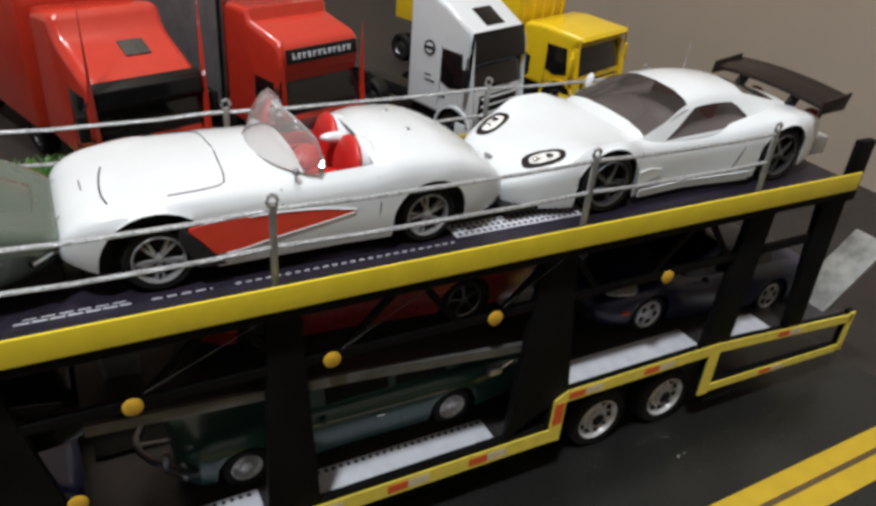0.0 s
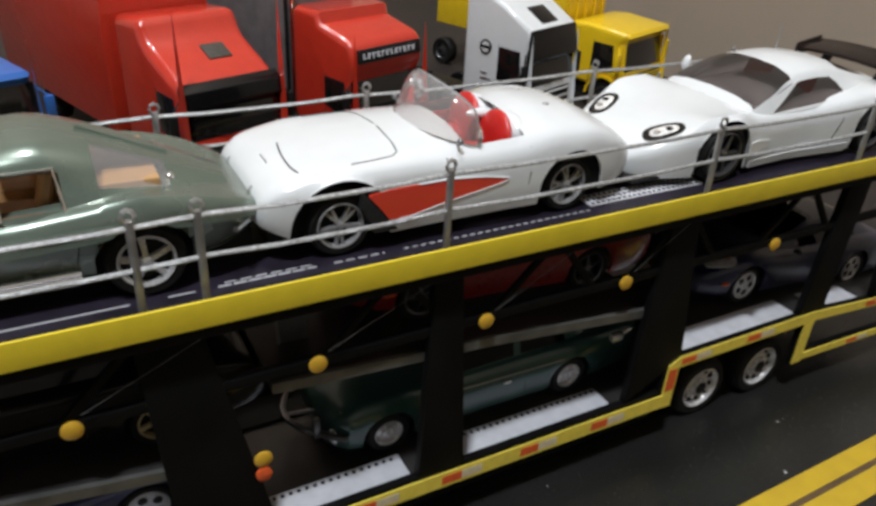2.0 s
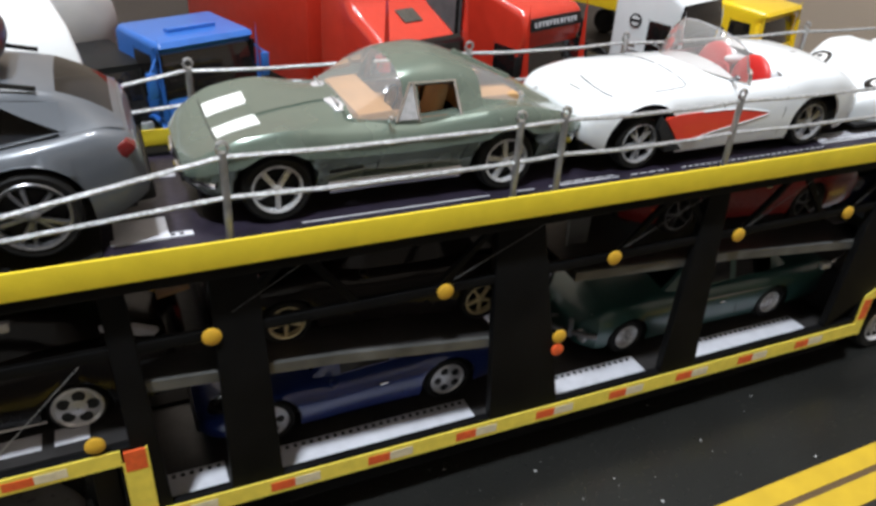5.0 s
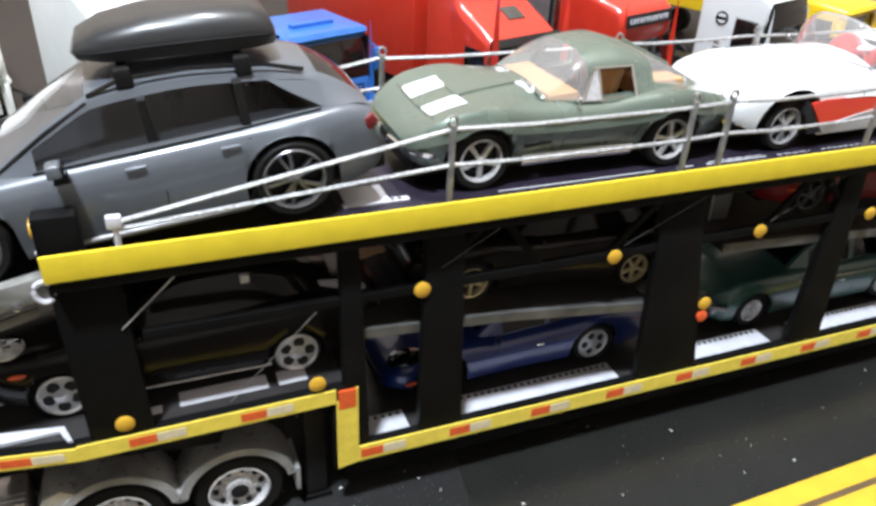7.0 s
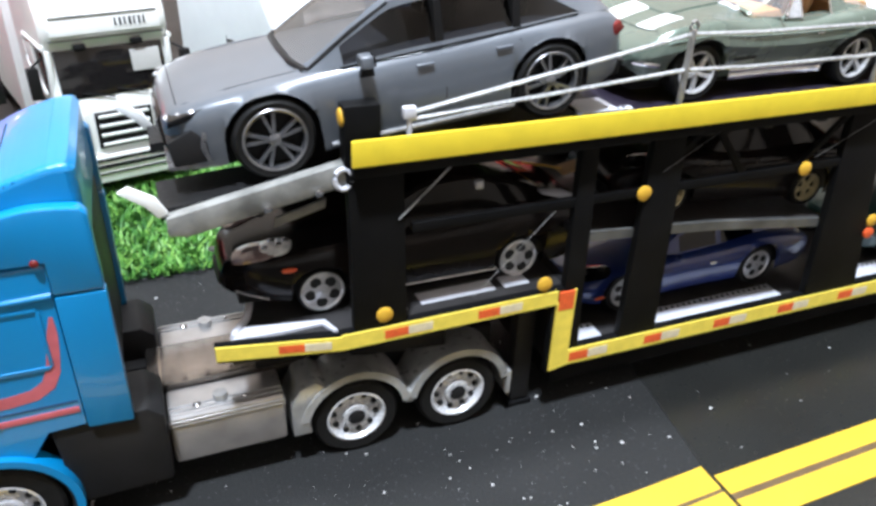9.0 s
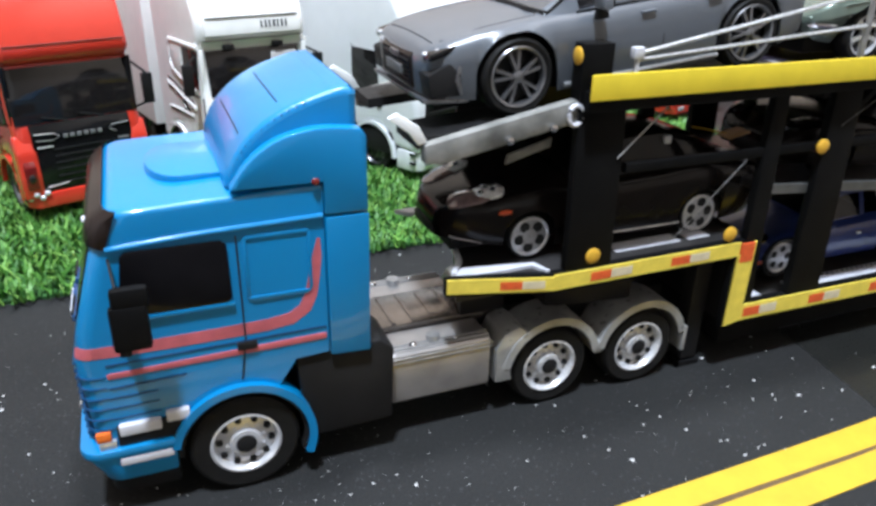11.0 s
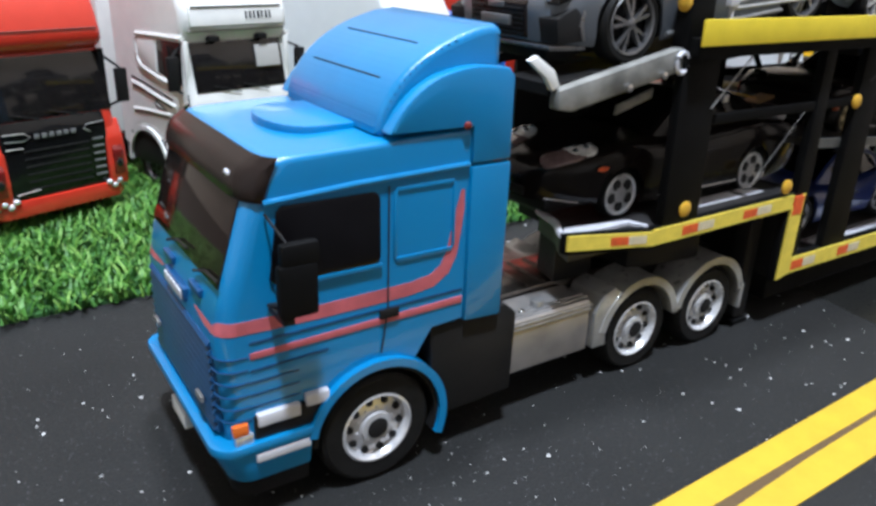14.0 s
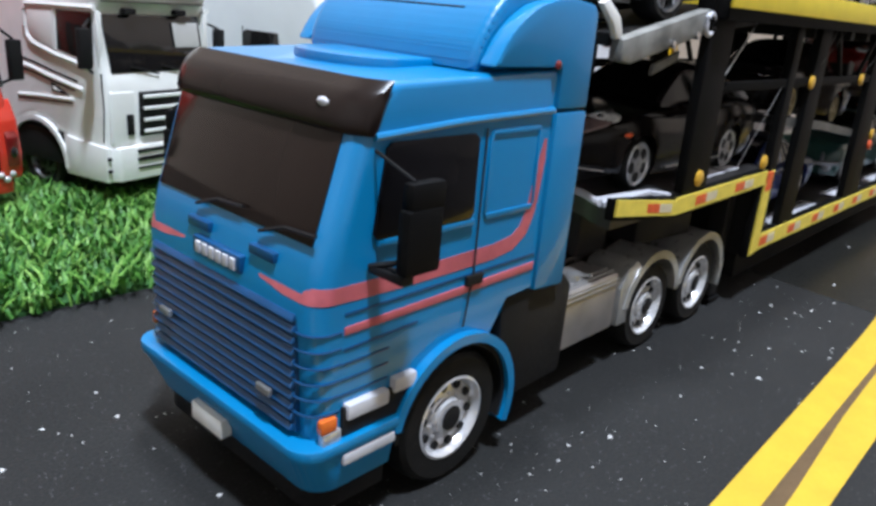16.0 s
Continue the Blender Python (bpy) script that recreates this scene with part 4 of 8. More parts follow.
def top_oval(car, shell, cx, cy, rx, ry, turn, mat, name, label="", lift=0.2, power=2.6):
    """A rounded patch lying on the upper skin."""
    bm, rings = B(), []
    for f in (0.0, 0.4, 0.75, 1.0):
        ring = []
        for k in range(20):
            a = 2 * math.pi * k / 20
            c, s_ = math.cos(a), math.sin(a)
            u = rx * f * abs(c) ** (2 / power) * (1 if c >= 0 else -1)
            v = ry * f * abs(s_) ** (2 / power) * (1 if s_ >= 0 else -1)
            x, y = cx + u * math.cos(turn) - v * math.sin(turn), cy + u * math.sin(turn) + v * math.cos(turn)
            ring.append((x, y, shell.top(x, y) + lift * (1 - 0.6 * f * f)))
        rings.append(ring)
    centre = bm.verts.new((cx, cy, shell.top(cx, cy) + lift))
    rows = [[bm.verts.new(p) for p in ring] for ring in rings[1:]] + [[bm.verts.new((p[0], p[1], p[2] - 0.8)) for p in rings[-1]]]
    for k in range(20):
        bm.faces.new((centre, rows[0][k], rows[0][(k + 1) % 20]))
        for a, b in zip(rows, rows[1:]):
            bm.faces.new((a[k], b[k], b[(k + 1) % 20], a[(k + 1) % 20]))
    return part(name, bm, mat, car, label)


def seats(car, mat, x, z, w, h, gap, back=0.25):
    for sg in (-1, 1):
        bm = B()
        box(bm, x - w * 0.9, x, sg * gap - w * 0.45, sg * gap + w * 0.45, z, z + h * 0.35, h * 0.12)
        poly = [(x - w * 0.1, z + h * 0.2), (x + w * 0.2, z + h * 0.2), (x + w * (0.3 + back), z + h), (x + w * (0.08 + back), z + h * 1.05)]
        prism(bm, poly, sg * gap - w * 0.45, sg * gap + w * 0.45, h * 0.13, 3)
        part("seat", bm, mat, car)


def cabin_parts(car, h, paint, glass, label="tinted window"):
    part("roof", h["roof"], paint, car)
    for k in ("side_window", "side_window_far", "windscreen", "rear_window"):
        if len(h[k].faces):
            part(k.replace("_far", ""), h[k], glass, car, label)
        else:
            h[k].free()


def running_gear(car, wb, r, tread, w, style, rear_r=None):
    for x, rr in ((0, r), (wb, rear_r or r)):
        for sg in (-1, 1):
            wheel(car, (x, sg * tread, rr), rr, w, style, sg > 0)


def chassis(car, s, width, z0=3.0, z1=9.0):
    bm = box(B(), s.x0 + 4, s.x1 - 4, -width, width, z0, z1, 0.6)
    part("chassis", bm, "black", car)
    part("inner_floor", box(B(), s.x0 + 5, s.x1 - 5, -width, width, z1, min(z1 + 4, s.zs(s.wb * 0.5) - 6)), "black", car)


def lamp_pair(car, name, at, size, mat, label="", rot=0.0):
    for sg in (-1, 1):
        part(name, blob(B(), (at[0], sg * at[1], at[2]), size, rot), mat, car, label)


def mirrors(car, at, mat, size=(1.6, 1.8, 1.3)):
    for sg in (-1, 1):
        bm = blob(B(), (at[0], sg * at[1], at[2]), size)
        tube(bm, [(at[0] + 0.5, sg * (at[1] - 2.6), at[2] - 1.2), (at[0], sg * at[1], at[2] - 0.2)], 0.45, 6)
        part("mirror", bm, mat, car)


def car_at(name, x, y, z, tilt, label, category="model car"):
    """tilt: degrees by which the nose hangs lower."""
    return thing(name, (x, y, z), label, category, "toy cars on the transporter", turn=(0, -tilt, 0), local=True)


def handle(car, s, x, z, mat="chrome", ln=3.2, proud=0.45):
    for sg in (-1, 1):
        y = s.side(x, z)
        part("door_handle", box(B(), x, x + ln, sg * y - proud, sg * y + proud, z - 0.4, z + 0.4, 0.2), mat, car)


def roadster():
    """White open roadster with red side coves."""
    r, wb = 9.1, 75.6
    c = car_at("roadster", 12.2, 36.0, 109.2, 0, "white open-top classic roadster with red coves and red seats")
    s = Shell(-22, 106, wb, r,
        [(-22, 16.5), (-21, 20), (-17.5, 22.3), (-10, 24.0), (0, 24.8), (25, 24.2), (50, 24.0), (75, 25.0), (90, 23.4), (100, 20), (104.5, 16), (106, 12)],
        [(-22, 14.5), (-20.5, 18.4), (-16, 21.6), (-8, 23.4), (2, 24.6), (20, 24.6), (40, 24.0), (55, 24.4), (70, 27.0), (80, 26.8), (90, 24.2), (100, 18.8), (106, 12.5)],
        [(-22, 15.2), (-20.5, 19.4), (-16, 22.6), (-8, 24.8), (4, 26.4), (20, 27.8), (38, 28.8), (58, 30.2), (68, 31.4), (80, 30.4), (90, 27.0), (100, 20.6), (106, 13.6)],
        [(-22, 12), (-18, 10), (-14, 8), (0, 5), (75, 5), (90, 6), (106, 9)], arch=(1.55, 1.34), tuck=0.965, belly=1.0)
    part("body", s.mesh((39, 58.5, 19.5)), "white_paint", c)
    chassis(c, s, 14.5)
    # cockpit
    part("cockpit_tub", box(B(), 34, 62, -18.5, 18.5, 9, 15, 1.0), "red_seat", c)
    part("cockpit_side", prism(B(), [(36, 14), (58, 14), (58, 22.0), (38, 22.0)], -20.4, -19.2, 0.3), "red_seat", c)
    part("cockpit_side", prism(B(), [(36, 14), (58, 14), (58, 22.0), (38, 22.0)], 19.2, 20.4, 0.3), "red_seat", c)
    part("dashboard", prism(B(), [(36, 16), (40.2, 16), (40.6, 23), (39.6, 25.6), (37, 25.2)], -18.8, 18.8, 1.0), "red_dark", c)
    part("rear_bulkhead", prism(B(), [(57, 12), (60, 12), (60, 25.0), (58.6, 25.5)], -16, 16, 0.8), "red_seat", c)
    for sg in (-1, 1):  # wide round-backed seats
        bm = blob(B(), (48, sg * 9.4, 17.5), (7.5, 7.8, 4.0), 0, 16, 8)
        blob(bm, (55.0, sg * 9.3, 22.4), (2.6, 8.8, 8.8), 0.2, 20, 10)
        part("seat", bm, "red_seat", c, "rounded red bucket seat")
        part("seat_fairing", blob(B(), (59.6, sg * 9.3, 24.6), (4.2, 9.0, 5.6), 0.2, 18, 9), "white_paint", c, "white fairing behind the seat")
    part("centre_fairing", blob(B(), (56.0, 0, 27.2), (6.0, 2.0, 1.7), 0.06), "white_paint", c, "white tongue between the seats")
    bm = B()
    ring = [(39.5 + 1.6 * math.sin(k * math.pi / 8), -9 + 4.6 * math.cos(k * math.pi / 8), 25.2 + 4.2 * math.sin(k * math.pi / 8)) for k in range(17)]
    tube(bm, ring, 0.4, 6)
    tube(bm, [(39.8, -9, 25.2), (34, -9, 23.5)], 0.5, 6)
    part("steering_wheel", bm, "red_seat", c)
    for sg in (-1, 1):
        part("deck_button", blob(B(), (74, sg * 8, s.top(74, 8) + 0.1), (1.2, 0.8, 0.35)), "steel", c)
    # wrap-round screen
    n = 16
    grid = []
    for f in (0, 0.2, 0.4, 0.6, 0.8, 1.0):
        row = []
        for k in range(n + 1):
            a = math.pi * (k / n - 0.5)
            lean = 7.0 * f
            row.append((43 - 14.4 * math.cos(a) + lean * (0.25 + 0.85 * math.cos(a)), 20.4 * math.sin(a) * (1 - 0.16 * f**1.8), 25.2 + 2.6 * math.cos(a) + 13.2 * math.sin(f * math.pi / 2) * (0.28 + 0.72 * max(0.0, math.cos(a)) ** 0.38)))
        grid.append(row)
    part("windscreen", sheet(B(), grid), "glass", c, "clear wrap-round plastic windscreen")
    part("windscreen_frame", tube(B(), grid[-1], 0.32, 6), "lens", c, "thin clear edge")
    for k in (0, -1):
        part("windscreen_frame", tube(B(), [row[k] for row in grid], 0.8, 6), "chrome", c, "bright end post")
    part("windscreen_frame", tube(B(), grid[0], 0.45, 6), "chrome", c, "thin bright frame")
    # coves and trim
    zl, zh = smooth([(7.4, 17.0), (10.6, 13.4), (13.9, 9.4), (17, 9.2), (29.8, 11.3), (42, 13.2), (52, 15.0)]), smooth([(7.4, 17.6), (14, 18.5), (29.6, 18.5), (42, 17.6), (52, 15.8)])
    xs = [7.4 + 44.6 * k / 15 for k in range(16)]
    for sg in (-1, 1):
        grid = [[(x, sg * (s.w(x) * 1.0 + 0.12), zl(x) + (zh(x) - zl(x)) * f) for f in (0, 0.33, 0.66, 1)] for x in xs]
        part("side_cove", slab(B(), grid, (0, -sg * 0.9, 0)), "cove_red", c, "red painted side cove")
    for sg in (-1, 1):  # black patch as the shade in the hollow between front wheel and cove
        poly = [(9.0, 6.0), (16.4, 6.0), (13.4, 9.2), (10.2, 13.2), (7.0, 17.2), (5.4, 18.6), (5.0, 14.0)]
        y = sg * (s.side(15.0, 16.0) + 0.15)
        part("hollow_shade", prism(B(), poly, min(y, y - sg * 2.4), max(y, y - sg * 2.4), 0.3, 1), "seam", c, "hollow behind the front wheel, its shade made as a black patch")
    for sg in (-1, 1):
        loop = [(x, zh(x)) for x in xs[5:]] + [(x, zl(x)) for x in xs[:2:-1]]
        part("cove_trim", tube(B(), [(x, sg * (s.w(x) + 0.1), z) for x, z in loop], 0.26, 6), "white_paint", c, "raised white trim round the cove")
    seam(c, s, [(31.8, 24.0), (31.6, 20), (31.4, 18.8)], 0.22)
    seam(c, s, [(59, 24.0), (59.5, 16), (58.5, 7)])
    # bonnet gap: front edge, rounded rear corners and part of the sides
    top_seam(c, s, [(-8.8, 3), (-9.8, -2), (-10.4, -8), (-10.4, -13), (-9.6, -17)], 0.24)
    for sg in (-1, 1):
        top_seam(c, s, [(19.6, sg * 1), (19.2, sg * 8), (19.0, sg * 14), (18.4, sg * 17.6), (16.4, sg * 19.2), (11, sg * 19.8), (4, sg * 20.0)], 0.2)
    top_seam(c, s, [(-14.5, y) for y in (-6, -3, 0)], 0.3, "steel", "bonnet_badge")
    # bright work
    lamp_pair(c, "headlight", (-16.6, 16.2, 17.6), (2.0, 3.0, 3.0), "lens", "round headlight")
    lamp_pair(c, "headlight", (-19.6, 10.8, 17.0), (1.8, 2.6, 2.6), "lens", "round headlight")
    lamp_pair(c, "front_bumper", (-17.6, 14.5, 10.5), (3.6, 6.0, 1.7), "chrome", "chrome bumper blade")
    part("grille", box(B(), -23.0, -20.6, -9.5, 9.5, 8.4, 13.4, 1.2), "chrome", c, "toothed chrome grille")
    for k in range(9):
        part("grille_tooth", box(B(), -23.8, -22.8, -8.4 + 2 * k, -7.4 + 2 * k, 9.2, 13.4, 0.3), "chrome", c)
    lamp_pair(c, "rear_bumper", (102.0, 13.0, 10.0), (3.0, 5.0, 1.7), "chrome", "chrome bumper blade")
    lamp_pair(c, "taillight", (100.4, 15.2, 15.6), (2.0, 1.7, 1.7), "red_lens", "round red tail light")
    mirrors(c, (36, 21.5, 28.0), "alloy", (1.0, 1.2, 1.0))
    running_gear(c, wb, r, 19.4, 6.4, "star")


def fastback():
    """Grey-green split-tail fastback coupe."""
    r, wb = 9.6, 68.4
    c = car_at("fastback_coupe", -105.7, 35.5, 109.2, 0, "grey-green metallic classic fastback coupe with tan interior on the upper deck")
    s = Shell(-22.5, 100, wb, r,
        [(-22.5, 17), (-20, 21), (-10, 24.4), (2, 25.4), (25, 23.6), (45, 23.8), (66, 25.6), (80, 24.5), (92, 21), (100, 15)],
        [(-22.5, 15.5), (-19, 19.2), (-8, 24.4), (4, 25.8), (22, 23.4), (40, 22.8), (54, 24.4), (68, 26.4), (80, 24.6), (92, 20.5), (100, 16)],
        [(-22.5, 15.8), (-19, 18.4), (-8, 22.6), (6, 25.6), (24, 27.4), (45, 26.6), (60, 26.2), (75, 24.6), (90, 20.8), (100, 16.6)],
        [(-22.5, 11.5), (-16, 7.5), (0, 6), (68, 6), (84, 7), (100, 11)], arch=1.17, tuck=0.76, belly=0.915, rise=0.35)
    part("body", s.mesh((24.0, 59, 17.0)), "green_met", c)
    part("cabin_tub", box(B(), 24, 61, -17.4, 17.4, 12, 16, 0.8), "tan_seat", c, "tan cabin floor")
    chassis(c, s, 14.5)
    h = house(s, [(21, 17.4, 25.4, 16.9, 25.6, 26.8), (27, 19.2, 24.5, 17.4, 29.0, 31.4), (33.4, 20.3, 24.0, 16.8, 32.6, 36.2), (39.6, 20.8, 23.8, 16.2, 34.2, 38.4), (48.5, 21.0, 23.8, 16.0, 34.6, 39.2), (56, 20.8, 24.0, 15.8, 33.0, 37.6), (66, 20.0, 24.4, 15.0, 29.6, 33.6), (78, 17.6, 23.6, 12.6, 25.4, 28.0), (92, 12.0, 19.6, 7.0, 20.4, 21.4)],
        [(41.0, 53.4)], (22.0, 36.5), (61.0, 77), wrap=True)
    part("roof", h["roof"], "green_met", c)
    part("windscreen", h["windscreen"], "glass_tan", c, "clear windscreen, warm from the tan cabin")
    part("rear_window", h["rear_window"], "glass_tan", c, "split rear window")
    h["side_window"].free(), h["side_window_far"].free()
    inner = house(s, [(27, 18.4, 24.6, 16.6, 28.2, 30.4), (33.4, 19.5, 24.0, 16.0, 31.8, 35.2), (39.6, 20.0, 23.8, 15.4, 33.4, 37.4), (47, 20.2, 23.8, 15.2, 33.8, 38.2), (56, 20.0, 24.0, 15.0, 32.2, 36.6), (66, 19.2, 24.4, 14.2, 28.8, 32.6), (78, 16.8, 23.6, 11.8, 24.6, 27.0)],
        [(39.8, 54.4)], (26.5, 38), (59, 79), wrap=True)
    part("headliner", inner["roof"], "headliner", c, "brown cabin lining")
    for k in ("side_window", "side_window_far", "windscreen", "rear_window"):
        inner[k].free()
    for sg in (-1, 1):
        pane = [(34.6, sg * 20.7, 24.6), (38.9, sg * 17.3, 33.0), (39.8, sg * 17.3, 33.0), (40.4, sg * 20.9, 24.6)]
        part("quarter_light", slab(B(), [[pane[0], pane[3]], [pane[1], pane[2]]], (0, -sg * 0.4, 0)), "lens", c, "pale shiny quarter light")
    part("rear_divider", tube(B(), [(59, 0, 36.7), (66, 0, 33.4), (74, 0, 29.6), (79, 0, 27.4)], 0.9, 8), "green_met", c)
    part("cabin_side", box(B(), 25, 60, 16.8, 17.8, 15, 24, 0.3), "tan_seat", c)
    part("dashboard", prism(B(), [(23.6, 20), (33, 18), (35.5, 25.0), (34, 26.8), (24.2, 26.0)], -17.2, 16.5, 0.8), "tan_seat", c)
    part("rear_shelf", box(B(), 57, 75, -15.5, 15.5, 22, 27.6, 1.2), "tan_seat", c)
    seats(c, "tan_seat", 48, 16, 12, 16.5, 8.2, 0.15)
    bm = tube(B(), [(37.0 + 1.2 * math.sin(k * math.pi / 8), -8 + 3.6 * math.cos(k * math.pi / 8), 27 + 3.3 * math.sin(k * math.pi / 8)) for k in range(17)], 0.35, 6)
    part("steering_wheel", bm, "black", c)
    # quarter-light frames
    for sg in (-1, 1):
        part("window_frame", tube(B(), [(33.8, sg * 20.6, 24.2), (38.8, sg * 16.9, 33.6), (52.5, sg * 16.6, 33.4), (53.4, sg * 20.8, 24.2)], 0.45, 6), "chrome", c)
        part("window_frame", tube(B(), [(40.6, sg * 20.9, 24.2), (39.8, sg * 17.0, 33.4)], 0.45, 6), "chrome", c)
    for sg in (-1, 1):  # white bonnet stripes
        top_patch(c, s, -13, -1.5, sg * 9.0 - 4.4, sg * 9.0 + 4.4, "white_mark", "bonnet_stripe", "white bonnet stripe")
        top_oval(c, s, 20.0, sg * 8.8, 1.9, 4.0, sg * -0.22, "bright_rim", "cowl_vent", "bright ribbed cowl vent", 0.9, 5)
        part("vent_rib", box(B(), 19.7, 20.3, sg * 8.8 - 3.4, sg * 8.8 + 3.4, s.top(20.0, 8.8) + 0.7, s.top(20.0, 8.8) + 1.2, 0.15), "steel", c)
        part("rear_catch", blob(B(), (77.4, sg * 11.4, s.top(77.4, 11.4) + 1.2), (1.2, 1.5, 1.3)), "chrome", c, "small bright catch at the rear window")
        bm = tube(B(), [(14.5, sg * (s.side(14.5, 6.8) + 1.0), 6.8), (34, sg * (s.side(34, 6.8) + 1.0), 6.8), (54, sg * (s.side(54, 6.8) + 1.0), 6.8)], 1.5, 8)
        tube(bm, [(14, sg * (s.side(14, 9.0) + 0.6), 9.0), (54, sg * (s.side(54, 9.0) + 0.6), 9.0)], 0.9, 8)
        part("side_pipe", bm, "chrome", c, "ribbed chrome side pipe")
        part("bumper", tube(B(), [(-23, sg * 4, 12.5), (-22.5, sg * 12, 13), (-19.5, sg * 20, 13.2), (-15.5, sg * 23.4, 13.2)], 0.9, 8), "chrome", c, "slim chrome bumper")
        part("bumper", tube(B(), [(99.5, sg * 6, 13), (96, sg * 16, 13.5), (90, sg * 22, 13.6)], 0.9, 8), "chrome", c, "slim chrome bumper")
    top_patch(c, s, -2, 22, -5.6, 5.6, "green_met", "bonnet_bulge", "raised bonnet bulge", 0.4, 8, 6)
    seam(c, s, [(-22, 15.2), (-12, 20.2), (0, 21.8), (20, 20.4), (40, 20.2), (60, 21.2), (80, 20.4), (97, 16.2)], 0.5, "green_met", "belt_crease", 0.15)
    seam(c, s, [(28, 23.6), (28.5, 17), (28, 8)])
    seam(c, s, [(53.5, 24), (54.5, 17), (53, 8)])
    seam(c, s, [(14.5, 12.5), (24, 12.8)], 0.5, "seam", "fender_vent")
    handle(c, s, 46, 19.8)
    mirrors(c, (31.5, 22.5, 26.0), "chrome", (0.9, 1.3, 1.1))
    top_seam(c, s, [(-13.5, y) for y in (-17, -10, 0, 10, 17)])
    lamp_pair(c, "fuel_cap", (79, 0.0, s.top(79, 0) + 0.2), (1.6, 1.6, 0.4), "chrome")
    lamp_pair(c, "taillight", (98.2, 9.5, 16.2), (1.4, 1.6, 1.6), "red_lens", "round red tail light")
    part("grille", box(B(), -23.0, -20, -13, 13, 10.5, 13.4, 0.8), "black", c)
    running_gear(c, wb, r, 19.8, 6.4, "five_star")


def sports():
    """White wide sports coupe with a tall dark rear wing."""
    r, wb = 10.6, 82.6
    c = car_at("sports_coupe", 153.3, 38.0, 109.2, 0, "white sports coupe with dark glass and a dark rear wing")
    s = Shell(-34, 112, wb, r,
        [(-34, 12), (-32.5, 16), (-27, 21), (-18, 24.6), (-6, 27.0), (4, 27.2), (22, 25.0), (45, 24.6), (66, 27), (86, 28), (98, 26), (108, 22), (112, 18)],
        [(-34, 8.5), (-32, 11.5), (-26, 15.0), (-16, 19.2), (-5, 24.0), (5, 24.4), (18, 21.2), (45, 20.8), (66, 23.4), (84, 25.0), (96, 23.8), (108, 20.5), (112, 17)],
        [(-34, 9), (-32, 12.4), (-26, 16.2), (-16, 19.4), (-4, 21.6), (8, 23.2), (24, 25.0), (60, 27), (80, 27), (96, 25), (108, 21.6), (112, 18)],
        [(-34, 4.5), (-24, 3.4), (0, 3.4), (82, 3.6), (100, 5), (112, 8)], arch=1.17, tuck=0.97, rise=0.5)
    part("body", s.mesh(), "white_paint", c)
    chassis(c, s, 15.5)
    h = house(s, [(12, 21.6, 20.8, 21.2, 21.0, 23.8), (24, 22.8, 20.6, 20.6, 26.6, 30.0), (37, 22.8, 20.8, 17.4, 31.2, 34.8), (50, 22.6, 21.2, 16.4, 32.2, 36.0), (64, 22.0, 22.4, 15.6, 31.0, 34.8), (80, 20.4, 24.4, 14.6, 27.6, 30.6), (96, 18.4, 24.0, 13.4, 24.4, 26.0)],
        [(24.5, 66)], (16.5, 37.0), (68, 88), edge=4)
    cabin_parts(c, h, "white_paint", "glass_smoke", "smoked dark window")
    for sg in (-1, 1):  # the side window narrows to a point in front and is rounded behind
        at = lambda x, f, wb, wr, zb, zr: (x, sg * (wb + (wr - wb) * f + 0.2), zb + (zr - zb) * f)  # noqa: E731
        grid = [[at(24.2, 0.9, 22.8, 20.6, 20.6, 26.7), at(41, 0.9, 22.7, 17.1, 21.0, 31.6)], [at(24.2, 0.5, 22.8, 20.6, 20.6, 26.7), at(32, 0.5, 22.8, 18.6, 20.7, 29.6)], [at(24.2, 0.08, 22.8, 20.6, 20.6, 26.7), at(25, 0.08, 22.8, 20.4, 20.6, 27.0)]]
        part("front_pillar", slab(B(), grid, (0, -sg * 0.4, 0)), "white_paint", c, "slanting white front pillar")
        grid = [[at(59, 0.9, 22.2, 15.9, 22.0, 31.5), at(66.4, 0.9, 21.8, 15.4, 22.7, 30.6)], [at(62.6, 0.72, 22.1, 15.7, 22.3, 31.1), at(66.4, 0.7, 21.8, 15.4, 22.7, 30.6)], [at(65.4, 0.42, 21.9, 15.5, 22.6, 30.8), at(66.4, 0.4, 21.8, 15.4, 22.7, 30.6)]]
        part("rear_pillar", slab(B(), grid, (0, -sg * 0.4, 0)), "white_paint", c, "white rear pillar")
    part("cabin_floor", box(B(), 20, 70, -18, 18, 16, 19, 0.8), "dark_seat", c)
    seats(c, "red_seat", 50, 17, 13, 14, 10, 0.2)
    part("dashboard", prism(B(), [(20, 17), (30, 17), (31, 22.6), (22, 23.0)], -17, 17, 0.8), "dark_seat", c)
